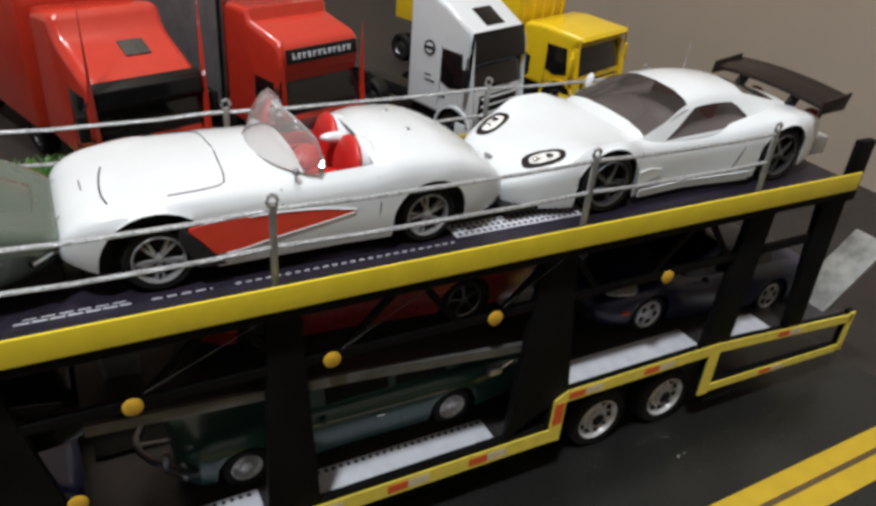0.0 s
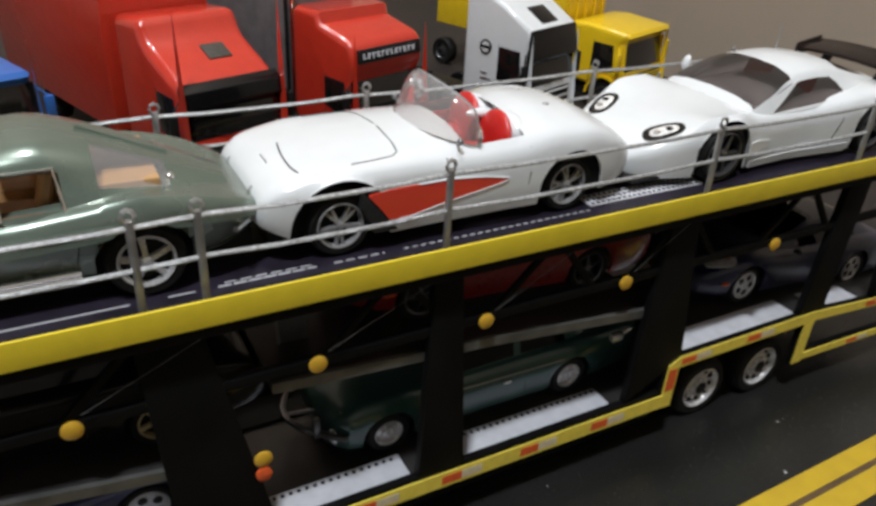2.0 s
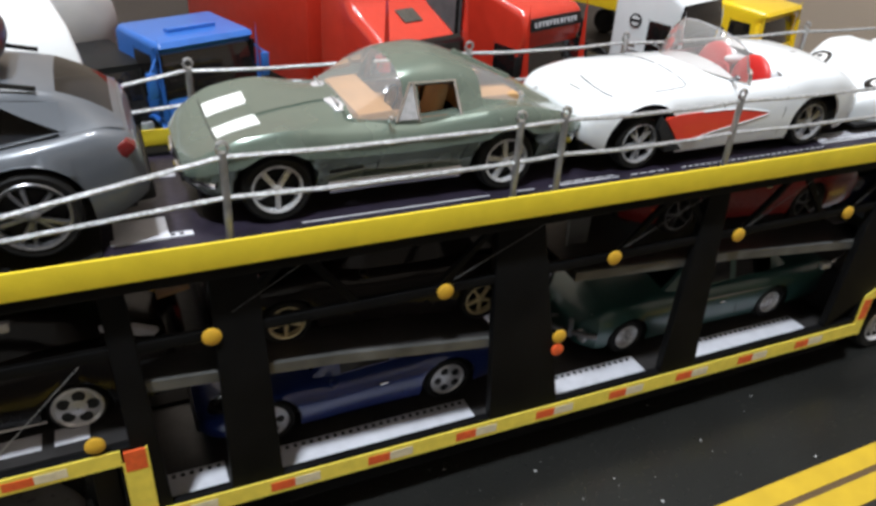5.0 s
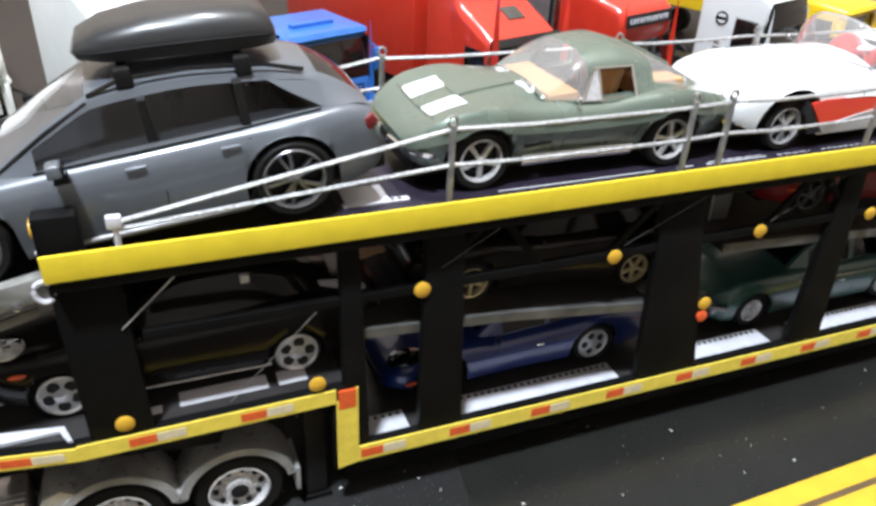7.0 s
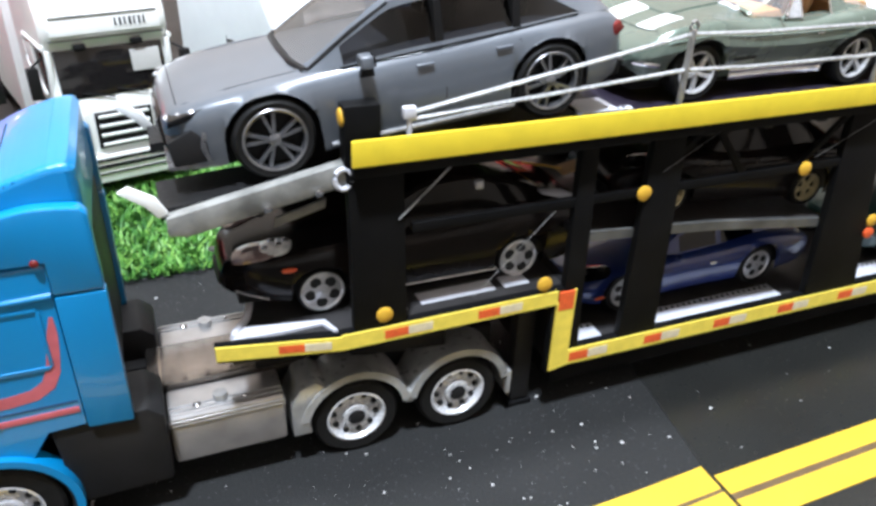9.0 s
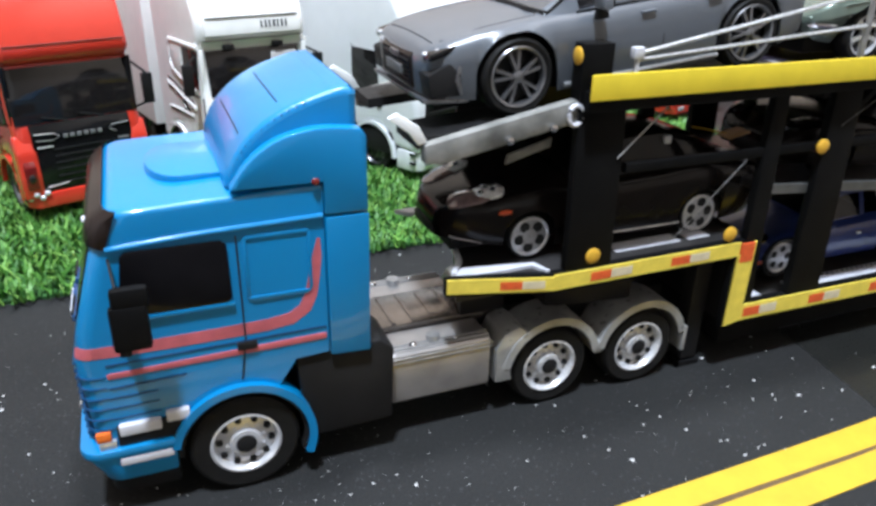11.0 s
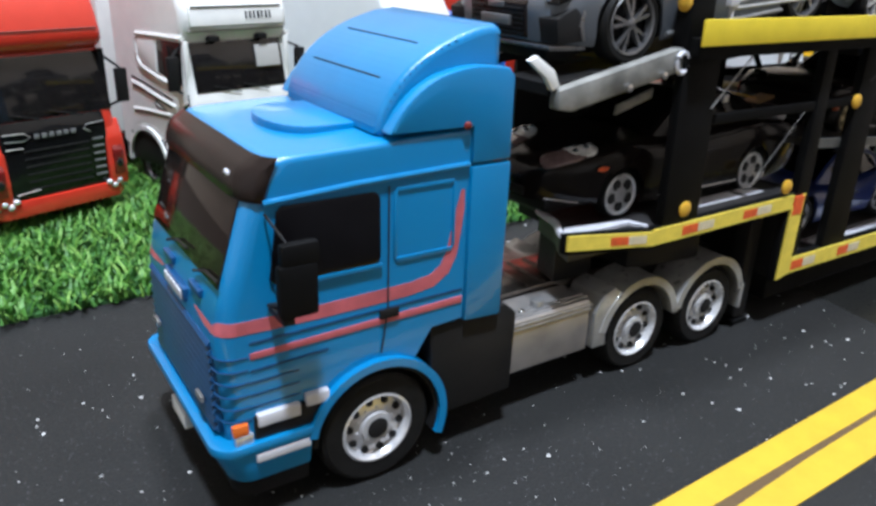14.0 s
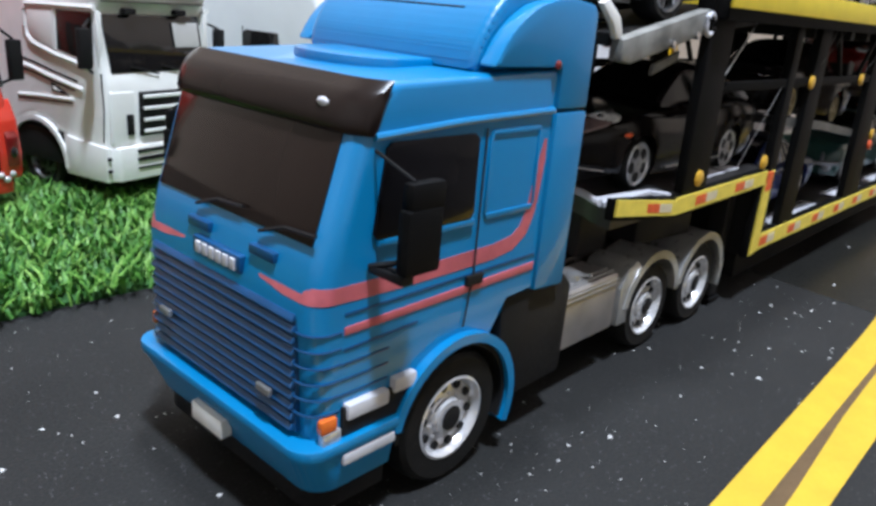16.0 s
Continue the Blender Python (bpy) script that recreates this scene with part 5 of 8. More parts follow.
    # headlights sunk in the bonnet
    for sg in (-1, 1):
        hy = sg * 16.0
        top_oval(c, s, -20.0, hy, 7.0, 4.3, sg * 0.45, "black_gloss", "headlight_frame", "dark headlight surround", 0.3)
        top_oval(c, s, -19.8, hy, 4.8, 2.6, sg * 0.45, "reflector", "headlight", "clear slanted headlight", 0.6)
        for k in (0, 1):
            xx, yy = -22.2 + 3.8 * k, hy - sg * (0.6 - 1.6 * k)
            part("headlight_bulb", blob(B(), (xx, yy, s.top(xx, yy) + 0.6), (1.4, 1.3, 0.6)), "black_gloss" if k else "chrome", c)
    part("badge", blob(B(), (-30.5, 0, s.top(-30.5, 0) + 0.1), (1.8, 2.2, 0.5), 0.4), "steel", c)
    part("air_intake", box(B(), -34.8, -30, -13, 13, 4.6, 8.6, 1.0), "black", c, "dark lower air intake")
    part("front_lip", prism(B(), [(-36, 3), (-20, 3), (-20, 4.4), (-36, 4.2)], -22, 22, 0.5), "black", c, "dark front lip")
    seam(c, s, [(14, 19.6), (12.5, 14), (13, 6)])
    seam(c, s, [(60, 22.0), (62, 16), (58, 6)])
    side_patch(c, s, [(14, 3.6, 6.4), (36, 3.6, 6.6), (66, 3.6, 7.0)], "white_paint", "side_skirt", "", 1.5)
    side_patch(c, s, [(13, 8, 13), (18, 9, 13.5), (24, 10.2, 12.4)], "cream", "side_vent", "pale side vent", 0.9)
    handle(c, s, 52, 18.6, "white_paint")
    # wing
    grid = []
    for k in range(13):
        y = -27 + 54 * k / 12
        bow = 3.0 * (y / 27) ** 2
        grid.append([(x + 3.0 + bow * 0.5, y, z - 1.8 - bow * 0.7) for x, z in ((93, 32.2), (97, 33.6), (102, 34.0), (107, 35.2))])
    part("wing_blade", slab(B(), grid, (0, 0, -1.4)), "visor_brown", c, "dark smoked wing blade")
    for sg in (-1, 1):
        part("wing_end", prism(B(), [(96, 25.2), (110, 26.2), (112, 32.7), (97, 30.2)], sg * 27 - 0.6, sg * 27 + 0.6, 0.3), "visor_brown", c)
        part("wing_strut", prism(B(), [(93, 22.4), (99, 22.4), (105, 31.7), (100, 31.2)], sg * 13 - 1, sg * 13 + 1, 0.3), "black", c)
    part("mirror", blob(B(), (28, 25.0, 27.2), (1.3, 1.9, 3.2), 0.3), "white_paint", c)
    part("aerial", tube(B(), [(60, 10, 34), (61, 10, 44)], 0.35, 6), "steel", c)
    lamp_pair(c, "taillight", (111.8, 14.5, 20), (1.6, 4.0, 2.2), "red_lens", "red tail light")
    part("rear_bumper", box(B(), 108, 117, -22, 22, 5, 13, 2.0), "white_paint", c)
    part("diffuser", box(B(), 104, 118, -18, 18, 3, 6, 0.8), "steel", c)
    running_gear(c, wb, r, 22.8, 8.6, "five_dark")


def estate():
    """Grey estate car with a roof box."""
    r, wb = 11.0, 79.6
    c = car_at("estate_car", -240.4, 32.5, 102.7, 6.5, "grey estate car with black roof box on the tilted ramp")
    s = Shell(-26, 105.5, wb, r,
        [(-26, 17), (-24.5, 21), (-17, 24.8), (0, 26.2), (25, 25.6), (60, 25.8), (82, 26.4), (95, 25), (102.5, 23.2), (105.5, 20.5)],
        [(-26, 17.6), (-24, 20.6), (-14, 23.0), (0, 24.0), (20, 24.6), (50, 25.4), (80, 26.4), (96, 26.6), (104, 24), (105.5, 20)],
        [(-26, 18.6), (-24, 21.8), (-14, 24.6), (0, 26.0), (20, 27.6), (40, 28), (80, 28), (96, 28), (104, 25), (105.5, 21)],
        [(-26, 9.0), (-18, 7.4), (-12, 6.4), (0, 4.6), (82, 4.6), (96, 6), (105.5, 9)], arch=1.14, tuck=0.95)
    part("body", s.mesh(), "grey_car", c)
    chassis(c, s, 15.5)
    h = house(s, [(7.5, 21.4, 24.0, 20.8, 24.2, 26.0), (14, 22.2, 24.6, 20.6, 27.0, 29.2), (25, 23.0, 25.2, 19.6, 33.2, 35.6), (38, 23.2, 25.6, 18.4, 39.2, 41.6), (55, 23.2, 26.0, 17.8, 40.0, 42.2), (75, 22.8, 26.4, 17.2, 38.0, 40.2), (89, 22.0, 27.0, 16.4, 35.0, 37.2), (98, 20.8, 27.0, 16.0, 30.4, 32.2), (103.5, 19.4, 25.2, 16.0, 25.8, 26.6)],
        [(21, 91)], (9.0, 35.5), (91.5, 102))
    screen = h.pop("windscreen")
    h["windscreen"] = B()
    part("windscreen", screen, "glass_cabin", c, "clear windscreen over a pale cabin")
    part("screen_edge", tube(B(), [(11.4, -20.6, 25.4), (9.2, -14, 26.2), (8.6, 0, 26.9), (9.2, 14, 26.2), (11.4, 20.6, 25.4)], 1.1, 6), "black", c)
    for sg in (-1, 1):
        part("screen_edge", tube(B(), [(11.4, sg * 20.8, 25.4), (18, sg * 20.2, 29.4), (25, sg * 19.5, 33.4), (35.5, sg * 18.4, 38.4)], 0.5, 6), "black", c)
    cabin_parts(c, h, "grey_car", "glass_dark", "dark tinted window")
    for sg in (-1, 1):  # slanting painted pillar that ends the side windows in a point
        at = lambda x, wb, wr, zb, zr, f: (x, sg * (wb + (wr - wb) * f + 0.2), zb + (zr - zb) * f)  # noqa: E731
        grid = [[at(78.0, 22.6, 17.1, 26.5, 37.4, 0.88), at(91.4, 21.8, 16.3, 27.0, 34.2, 0.88)], [at(84.0, 22.3, 16.7, 26.8, 36.3, 0.52), at(91.4, 21.8, 16.3, 27.0, 34.2, 0.5)], [at(90.4, 21.9, 16.4, 27.0, 34.6, 0.12), at(91.4, 21.8, 16.3, 27.0, 34.2, 0.1)]]
        part("rear_pillar", slab(B(), grid, (0, -sg * 0.4, 0)), "grey_car", c, "slanting grey rear pillar")
    part("cabin_floor", box(B(), 22, 96, -19, 19, 17, 20, 0.8), "dark_seat", c)
    for x in (47.9, 70.6):
        for sg in (-1, 1):
            part("door_pillar", prism(B(), [(x - 1.2, 26.0), (x + 1.2, 26.0), (x + 0.8, 38.0), (x - 1.2, 38.0)], sg * 20.4 - 2.2, sg * 20.4 + 2.2), "black", c)
    seats(c, "dark_seat", 52, 19, 12, 16, 9.2, 0.2)
    seats(c, "dark_seat", 74, 19, 12, 15, 9.2, 0.2)
    for sg in (-1, 1):
        part("roof_rail", tube(B(), [(36, sg * 17.6, 39.6), (44, sg * 17.4, 42.2), (60, sg * 17.0, 42.0), (78, sg * 16.6, 39.8), (88, sg * 16.2, 36.6)], 0.6, 8), "black_gloss", c)
        part("window_trim", tube(B(), [(20, sg * 22.7, 25.2), (46, sg * 23.3, 26.0), (70, sg * 23.0, 26.6), (90, sg * 22.0, 27.4)], 0.3, 6), "black_gloss", c, "black window trim")
        part("sill_trim", tube(B(), [(14.5, sg * (s.side(14.5, 6.2) + 0.4), 6.2), (40, sg * (s.side(40, 6.2) + 0.4), 6.2), (68, sg * (s.side(68, 6.2) + 0.4), 6.2)], 0.7, 8), "steel", c)
    # roof box
    grid = [(34.5, 6.5, 45.2, 46.2), (36, 11, 44.0, 49.0), (42, 13.5, 43.4, 51.6), (53, 14.2, 43.2, 53.6), (67, 14.2, 43.2, 54.2), (78, 13.6, 43.4, 53.4), (82.5, 12.4, 43.8, 51.6), (83.5, 10.5, 44.6, 49.2)]
    bm = B()
    rows = []
    sag = lambda x: 1.6 - 0.062 * (x - 36)  # noqa: E731
    for x, w, z0, z1 in grid:
        z0, z1 = z0 + sag(x), z1 + sag(x)
        zm = z0 + (z1 - z0) * 0.42
        half = [(w * 0.72, z0), (w * 0.96, z0 + 0.8), (w, zm), (w * 0.95, zm + (z1 - zm) * 0.5), (w * 0.78, z1 - 0.7), (w * 0.45, z1 - 0.1), (0, z1)]
        rows.append([bm.verts.new((x, -y, z)) for y, z in half] + [bm.verts.new((x, y, z)) for y, z in half[-2::-1]])
    for a, b in zip(rows, rows[1:]):
        for i in range(len(a)):
            j = (i + 1) % len(a)
            bm.faces.new((a[i], a[j], b[j], b[i]))
    bm.faces.new(rows[0]), bm.faces.new(rows[-1])
    rb = part("roof_box", bm, "roof_box", c, "dark grey roof box", 50)
    for sg in (-1, 1):
        part("box_lip", tube(B(), [(x, sg * y, z + sag(x)) for x, y, z in ((36.2, 11.3, 46.2), (42, 13.8, 46.8), (53, 14.5, 47.4), (67, 14.5, 47.6), (78, 13.9, 47.4), (82.8, 12.4, 47.0))], 0.35, 6), "black", rb)
    for x, dz in ((45, 0.8), (73, -1.0)):
        bm = box(B(), x - 1.2, x + 1.2, -18, 18, 42.0 + dz, 43.4 + dz, 0.4)
        for sg in (-1, 1):
            box(bm, x - 2, x + 2, sg * 16.8 - 1.4, sg * 16.8 + 1.4, 39.0 + dz, 43.8 + dz, 0.5)
        part("roof_bar", bm, "black", c)
    # front end
    part("grille", prism(B(), [(-24.8, 9.0), (-26.8, 10.0), (-26.6, 18.4), (-24.6, 20.0), (-22, 13)], -12.5, 12.5, 0.4), "visor_brown", c, "wide dark brown meshed grille")
    for k in range(6):
        part("grille_bar", box(B(), -27.1, -26.4, -11.6, 11.6, 10.4 + 1.3 * k, 10.9 + 1.3 * k, 0.1), "black", c)
    part("number_plate", box(B(), -27.6, -26.6, -6.5, 6.5, 12.6, 15.2, 0.2), "tank_grey", c, "blank grey number plate")
    part("badge", box(B(), -27.2, -26.4, -3.4, 3.4, 17.0, 18.6, 0.3), "alloy", c, "small bright badge plate")
    for sg in (-1, 1):
        part("air_intake", prism(B(), [(-25.6, 8.8), (-26.0, 15.4), (-19.5, 17.6), (-16.0, 14.6), (-16.6, 8.6)], sg * 19.6 - 4.9, sg * 19.6 + 4.9, 0.5), "black", c, "dark angular air intake")
        part("intake_blade", prism(B(), [(-17.4, 8.8), (-18.4, 12.6), (-17.2, 16.6), (-16.2, 16.6), (-17.0, 12.6), (-16.4, 8.8)], sg * 24.4 - 0.5, sg * 24.4 + 0.5, 0.2), "alloy", c, "grey blade beside the intake")
        hl = part("headlight", prism(B(), [(-25.0, 18.6), (-24.4, 20.6), (-14.5, 22.4), (-15.4, 20.2)], sg * 19.8 - 3.9, sg * 19.8 + 3.9, 0.5), "black_gloss", c, "slim dark headlight")
        for k in range(3):
            part("lamp_bulb", blob(B(), (-24.2 + 3.0 * k, sg * (19.4 + 1.4 * k), 20.0 + 0.7 * k), (1.2, 1.4, 0.7)), "bright_rim", hl, "bright lamp")
        part("taillight", prism(B(), [(96.5, 20.8), (102.5, 19.2), (105.2, 21.4), (103.4, 23.8)], sg * 20.0 - 3.4, sg * 20.0 + 3.4, 0.7), "red_lens", c, "red tail light")
    part("splitter", prism(B(), [(-27.2, 7.4), (-14, 5.6), (-14, 6.8), (-27.2, 8.6)], -22.5, 22.5, 0.4), "alloy", c, "grey front lip")
    part("rear_bumper", box(B(), 100.5, 106.5, -20, 20, 6, 11, 1.4), "black", c)
    for x0 in (24, 47.5, 70.5):
        seam(c, s, [(x0, 24.6), (x0 + 0.4, 15), (x0 - 0.4 if x0 < 60 else x0 - 3, 7)])
    handle(c, s, 40, 22.6, "grey_car", 4.8, 1.1)
    handle(c, s, 63, 23.2, "grey_car", 4.8, 1.1)
    for sg in (-1, 1):  # grey mirror caps over dark housings
        y = sg * 28.2
        poly = [(y - 2.6, 26.0), (y + 2.6, 26.2), (y + 2.8, 28.6), (y + 1.6, 29.4), (y - 2.2, 29.2)]
        mr = part("mirror", prism(B(), poly, 23.8, 27.2, 0.8, 3, axis="x"), "grey_car", c, "small grey door mirror")
        part("mirror_glass", box(B(), 27.1, 27.7, y - 2.2, y + 2.2, 26.4, 28.8, 0.2), "black_gloss", mr)
        part("mirror_stalk", prism(B(), [(24, 23), (28, 23), (27.5, 26.6), (25, 26.6)], sg * 26 - 1.2, sg * 26 + 1.2, 0.4), "black", c)
    top_seam(c, s, [(-21.5, y) for y in (-17, -9, 0, 9, 17)])
    for y in (-19, 19):
        top_seam(c, s, [(x, y) for x in (-20, -8, 4, 14)])
    running_gear(c, wb, r, 22.4, 7.6, "vee")


def small_car(name, x, y, z, tilt, wb, r, paint, style, label, tall=0.0, old=False, seat="dark_seat", half=22.5, nose=0.0, low=0.0, tip=0.6):
    """The simpler cars inside the transporter."""
    c = car_at(name, x, y, z, tilt, label)
    k = wb / 66.0
    W = half
    if old:
        sh = [(-22, 15), (-20, 20), (-8, 24.5), (10, 25), (30, 24.4), (60, 25), (80, 25), (96, 22), (100, 17)]
        mid = [(-22, 17), (-19, 22), (-8, 26), (12, 27.6), (30, 27.6), (60, 27.2), (80, 26.6), (96, 23), (100, 18)]
        cab = [(14, 20, 24.6, 19, 24.8, 27.2), (24, 20.6, 24.6, 17.2, 34, 36.2), (34, 20.6, 24.6, 16.6, 37.4, 39), (54, 20.4, 24.8, 16.2, 36.8, 38.6), (64, 20, 24.8, 16.4, 33, 35), (74, 19, 25, 17, 25.2, 27)]
    else:
        sh = [(-22, 11), (-20, 15), (-8, 20.0), (6, 22.0), (24, 21), (46, 22), (66, 24), (84, 22.6), (94, 19.6), (98, 15)]
        mid = [(-22, 12), (-20, 16), (-8, 20.8), (8, 23.2), (26, 25), (50, 25.6), (70, 25.4), (86, 23.4), (94, 20), (98, 16)]
        cab = [(15, 19, 22, 18.2, 22.2, 24.8), (26, 20, 22, 16.6, 29.5, 31.8), (36, 20, 22.2, 15.2, 33.4, 35.6), (50, 19.8, 22.6, 14.8, 33.8, 36), (64, 19, 23.4, 14, 31, 33), (80, 17.6, 23.6, 13.4, 24.4, 26)]
    g = lambda rows: [(a * k - (nose if a < -16 else 0), *(v + (tall if i % 1 == 0 else 0) for i, v in enumerate(b))) for a, *b in rows]  # noqa: E731
    s = Shell(-22 * k - nose, sh[-1][0] * k, wb, r, [(-22 * k - nose, W * tip), (-20 * k - nose, W * (tip + 0.18)), (-12 * k, W * (0.84 + 0.2 * tip)), (4 * k, W), (36 * k, W * 0.97), (66 * k, W), (86 * k, W * 0.94), (96 * k, W * 0.8), (sh[-1][0] * k, W * 0.66)],
        g(sh), g(mid), [(-22 * k - nose, 6 + 0.8 * low), (-12 * k, 5.4 + 0.4 * low), (0, 4.8 - low), (66 * k, 4.8 - low), (sh[-1][0] * k, 7)], arch=1.17)
    part("body", s.mesh(), paint, c)
    chassis(c, s, W * 0.58)
    f = W / 25.0
    h = house(s, [(a * k, b * f, z0 + tall, d * f, z1 + tall, z2 + tall) for a, b, z0, d, z1, z2 in cab], [(cab[1][0] * k, 44 * k), (46.5 * k, cab[-2][0] * k)], (cab[0][0] * k + 1, cab[2][0] * k - 0.5), (cab[-3][0] * k + 4, cab[-1][0] * k - 2))
    cabin_parts(c, h, paint, "black_glass" if paint == "black_car" else "glass_dark", "dark window")
    seats(c, seat, 46 * k, 17 + tall, 11, 12, 8, 0.2)
    part("cabin_floor", box(B(), 18 * k, 66 * k, -W * 0.7, W * 0.7, 14, 17 + tall, 0.6), seat, c)
    zl = s.zs(-18 * k) - 2.4
    if old:
        lamp_pair(c, "headlight", (-20.5 * k - nose, W * 0.72, zl), (1.8, 3, 3), "lens", "round headlight")
        bow = [(-15.6, 0.97), (-19.2, 0.86), (-23.4, 0.66), (-27.8, 0.42), (-30.4, 0.18), (-31.0, 0.0)]
        bm = tube(B(), [(x, -W * v, 12.6) for x, v in bow] + [(x, W * v, 12.6) for x, v in bow[-2::-1]], 1.2, 8)
        for sg in (-1, 1):
            box(bm, -24.8, -22.8, sg * W * 0.64 - 0.9, sg * W * 0.64 + 0.9, 10.6, 18.6, 0.6)
        for x, v in ((-17.0, 0.9), (-17.0, -0.9)):
            tube(bm, [(x, W * v, 12.4), (-9, W * v * 0.9, 11.6)], 0.6, 6)
        tube(bm, [(-30.8, 0, 12.4), (-20, 0, 11)], 0.8, 6)
        part("front_bumper", bm, "gunmetal", c, "dull dark chrome bumper with overriders")
        part("rear_bumper", tube(B(), [(97 * k, -W * 0.9, 9), (101 * k, -W * 0.5, 9), (101 * k, W * 0.5, 9), (97 * k, W * 0.9, 9)], 1.5, 8), "chrome", c, "chrome bumper")
        seam(c, s, [(-14 * k, 20), (20 * k, 19), (60 * k, 18.2), (94 * k, 17.6)], 0.28, "alloy", "side_trim", 0.1)
    else:
        for sg in (-1, 1):
            if low:  # long lamps: a pinkish cover in front, reflectors behind, their gleam painted white
                hl = top_oval(c, s, -17.6, sg * 12.4, 7.4, 4.4, sg * 0.42, "head_lens", "headlight", "long glossy pinkish headlight", 1.4)
                top_oval(hl, s, -12.8, sg * 13.6, 5.6, 4.0, sg * 0.42, "reflector", "reflector", "reflector painted white for the lamp's reflection in it", 1.9)
                for dx, dy in ((-3.2, 1.0), (-0.6, -1.6), (0.8, 1.4), (3.2, 0.2)):
                    xx, yy = -12.2 + dx, sg * (13.6 + dy)
                    part("lamp_bulb", blob(B(), (xx, yy, s.top(xx, yy) + 1.7), (1.2, 1.1, 0.8)), "chrome", hl, "small bright lamp")
                continue
            hl = top_oval(c, s, -12.5 * k, sg * W * 0.68, 6.4, 3.8, sg * 0.5, "dark_glass" if paint in ("black_car", "navy") else "lens", "headlight", "oval glossy headlight", 1.5)
            for q in (-1, 1):
                xx, yy = -12.5 * k + 2.4 * q, sg * (W * 0.68 + 1.2 * q)
                part("lamp_bulb", blob(B(), (xx, yy, s.top(xx, yy) + 1.1), (1.5, 1.4, 0.7)), "seam" if paint in ("black_car", "navy") else "headliner", hl)
        lamp_pair(c, "indicator", (-12 * k + 2.0 * low, W * (0.955 if not low else 0.96), zl - 2.6 + 2.6 * low), (2.4, 0.7, 0.8), "tape_red", "small orange side lamp")
        part("front_bumper", box(B(), -23.0 * k - nose, -20 * k - nose, -W * tip, W * tip, 5.2 + 1.8 * low, 9.4 + low, 1.2), "black", c)
        if low:
            seam(c, s, [(17 * k, 5.4), (38 * k, 5.2), (58 * k, 5.4)], 0.4, "steel", "sill_trim", 0.3)
            for sg in (-1, 1):  # highlight on the edge of the chin, made as a thin steel line
                xs = [-24.5, -21.5, -18.5, -15.6]
                part("chin_highlight", tube(B(), [(x, sg * (s.side(x, 7.4) + 0.1), 7.6 - 0.12 * (x + 24)) for x in xs], 0.3, 6), "steel", c, "thin grey line painted as the highlight on the chin edge")
    seam(c, s, [(20 * k, 20 + tall), (20 * k, 8)])
    seam(c, s, [(47 * k, 20 + tall), (48 * k, 8)])
    if paint != "black_car":
        handle(c, s, 39 * k, 17.6 + tall)
    lamp_pair(c, "taillight", (96 * k if not old else 98 * k, W * 0.62, 15.5 + tall), (1.4, 3, 1.6), "red_lens", "red tail light")
    mirrors(c, (22 * k, W * 1.02, 23.5 + tall), paint, (1.5, 2.0, 1.3))
    running_gear(c, wb, r, W - 4.4, 6.0, style)
    return c


roadster()
fastback()
sports()
estate()
small_car("coupe", -230.2, 34.2, 53.3, -0.4, 66.4, 7.8, "black_car", "turbine", "glossy black coupe on the front lower deck of the transporter", nose=6.0, low=1.2, tip=0.34, half=22.6, tall=1.4)
small_car("saloon", -105.8, 34.5, 67.0, -5.2, 64.9, 7.9, "black_car", "gold", "black saloon on the tilted inner deck", half=22.5)
small_car("wedge_coupe", -111.2, 40.5, 22.6, 0, 64.2, 9.0, "navy", "holes", "dark blue low sports car on the lower deck", tall=-2.5, half=21.5)
small_car("classic_saloon", 31.8, 39.5, 22.6, 0, 76.7, 8.2, "teal", "steel", "teal green classic saloon with chrome bumpers on the lower deck", old=True, tall=-2.0, half=20.5, nose=-5.0)
small_car("hatchback", 40.0, 37.5, 77.6, -4.4, 66, 8.4, "red_dark", "five_dark", "deep red car on the rear inner deck", half=21.5)
small_car("sports_saloon", 196.2, 38.5, 42.4, -6.6, 75.6, 8.8, "night_blue", "holes", "dark blue car on the rear lower deck", half=21)


# ---- the blue tractor unit ----
def arc(cx, cz, r, a0, a1, n):
    return [(cx + r * math.cos(radians(a0 + (a1 - a0) * k / n)), cz + r * math.sin(radians(a0 + (a1 - a0) * k / n))) for k in range(n + 1)]


def flare(bm, cx, cz, r0, r1, a0, a1, y0, y1, n=18):
    """A curved mudguard strip over a wheel."""
    inner, outer = arc(cx, cz, r0, a0, a1, n), arc(cx, cz, r1, a0, a1, n)
    prism(bm, inner + outer[::-1], y0, y1)
    return bm


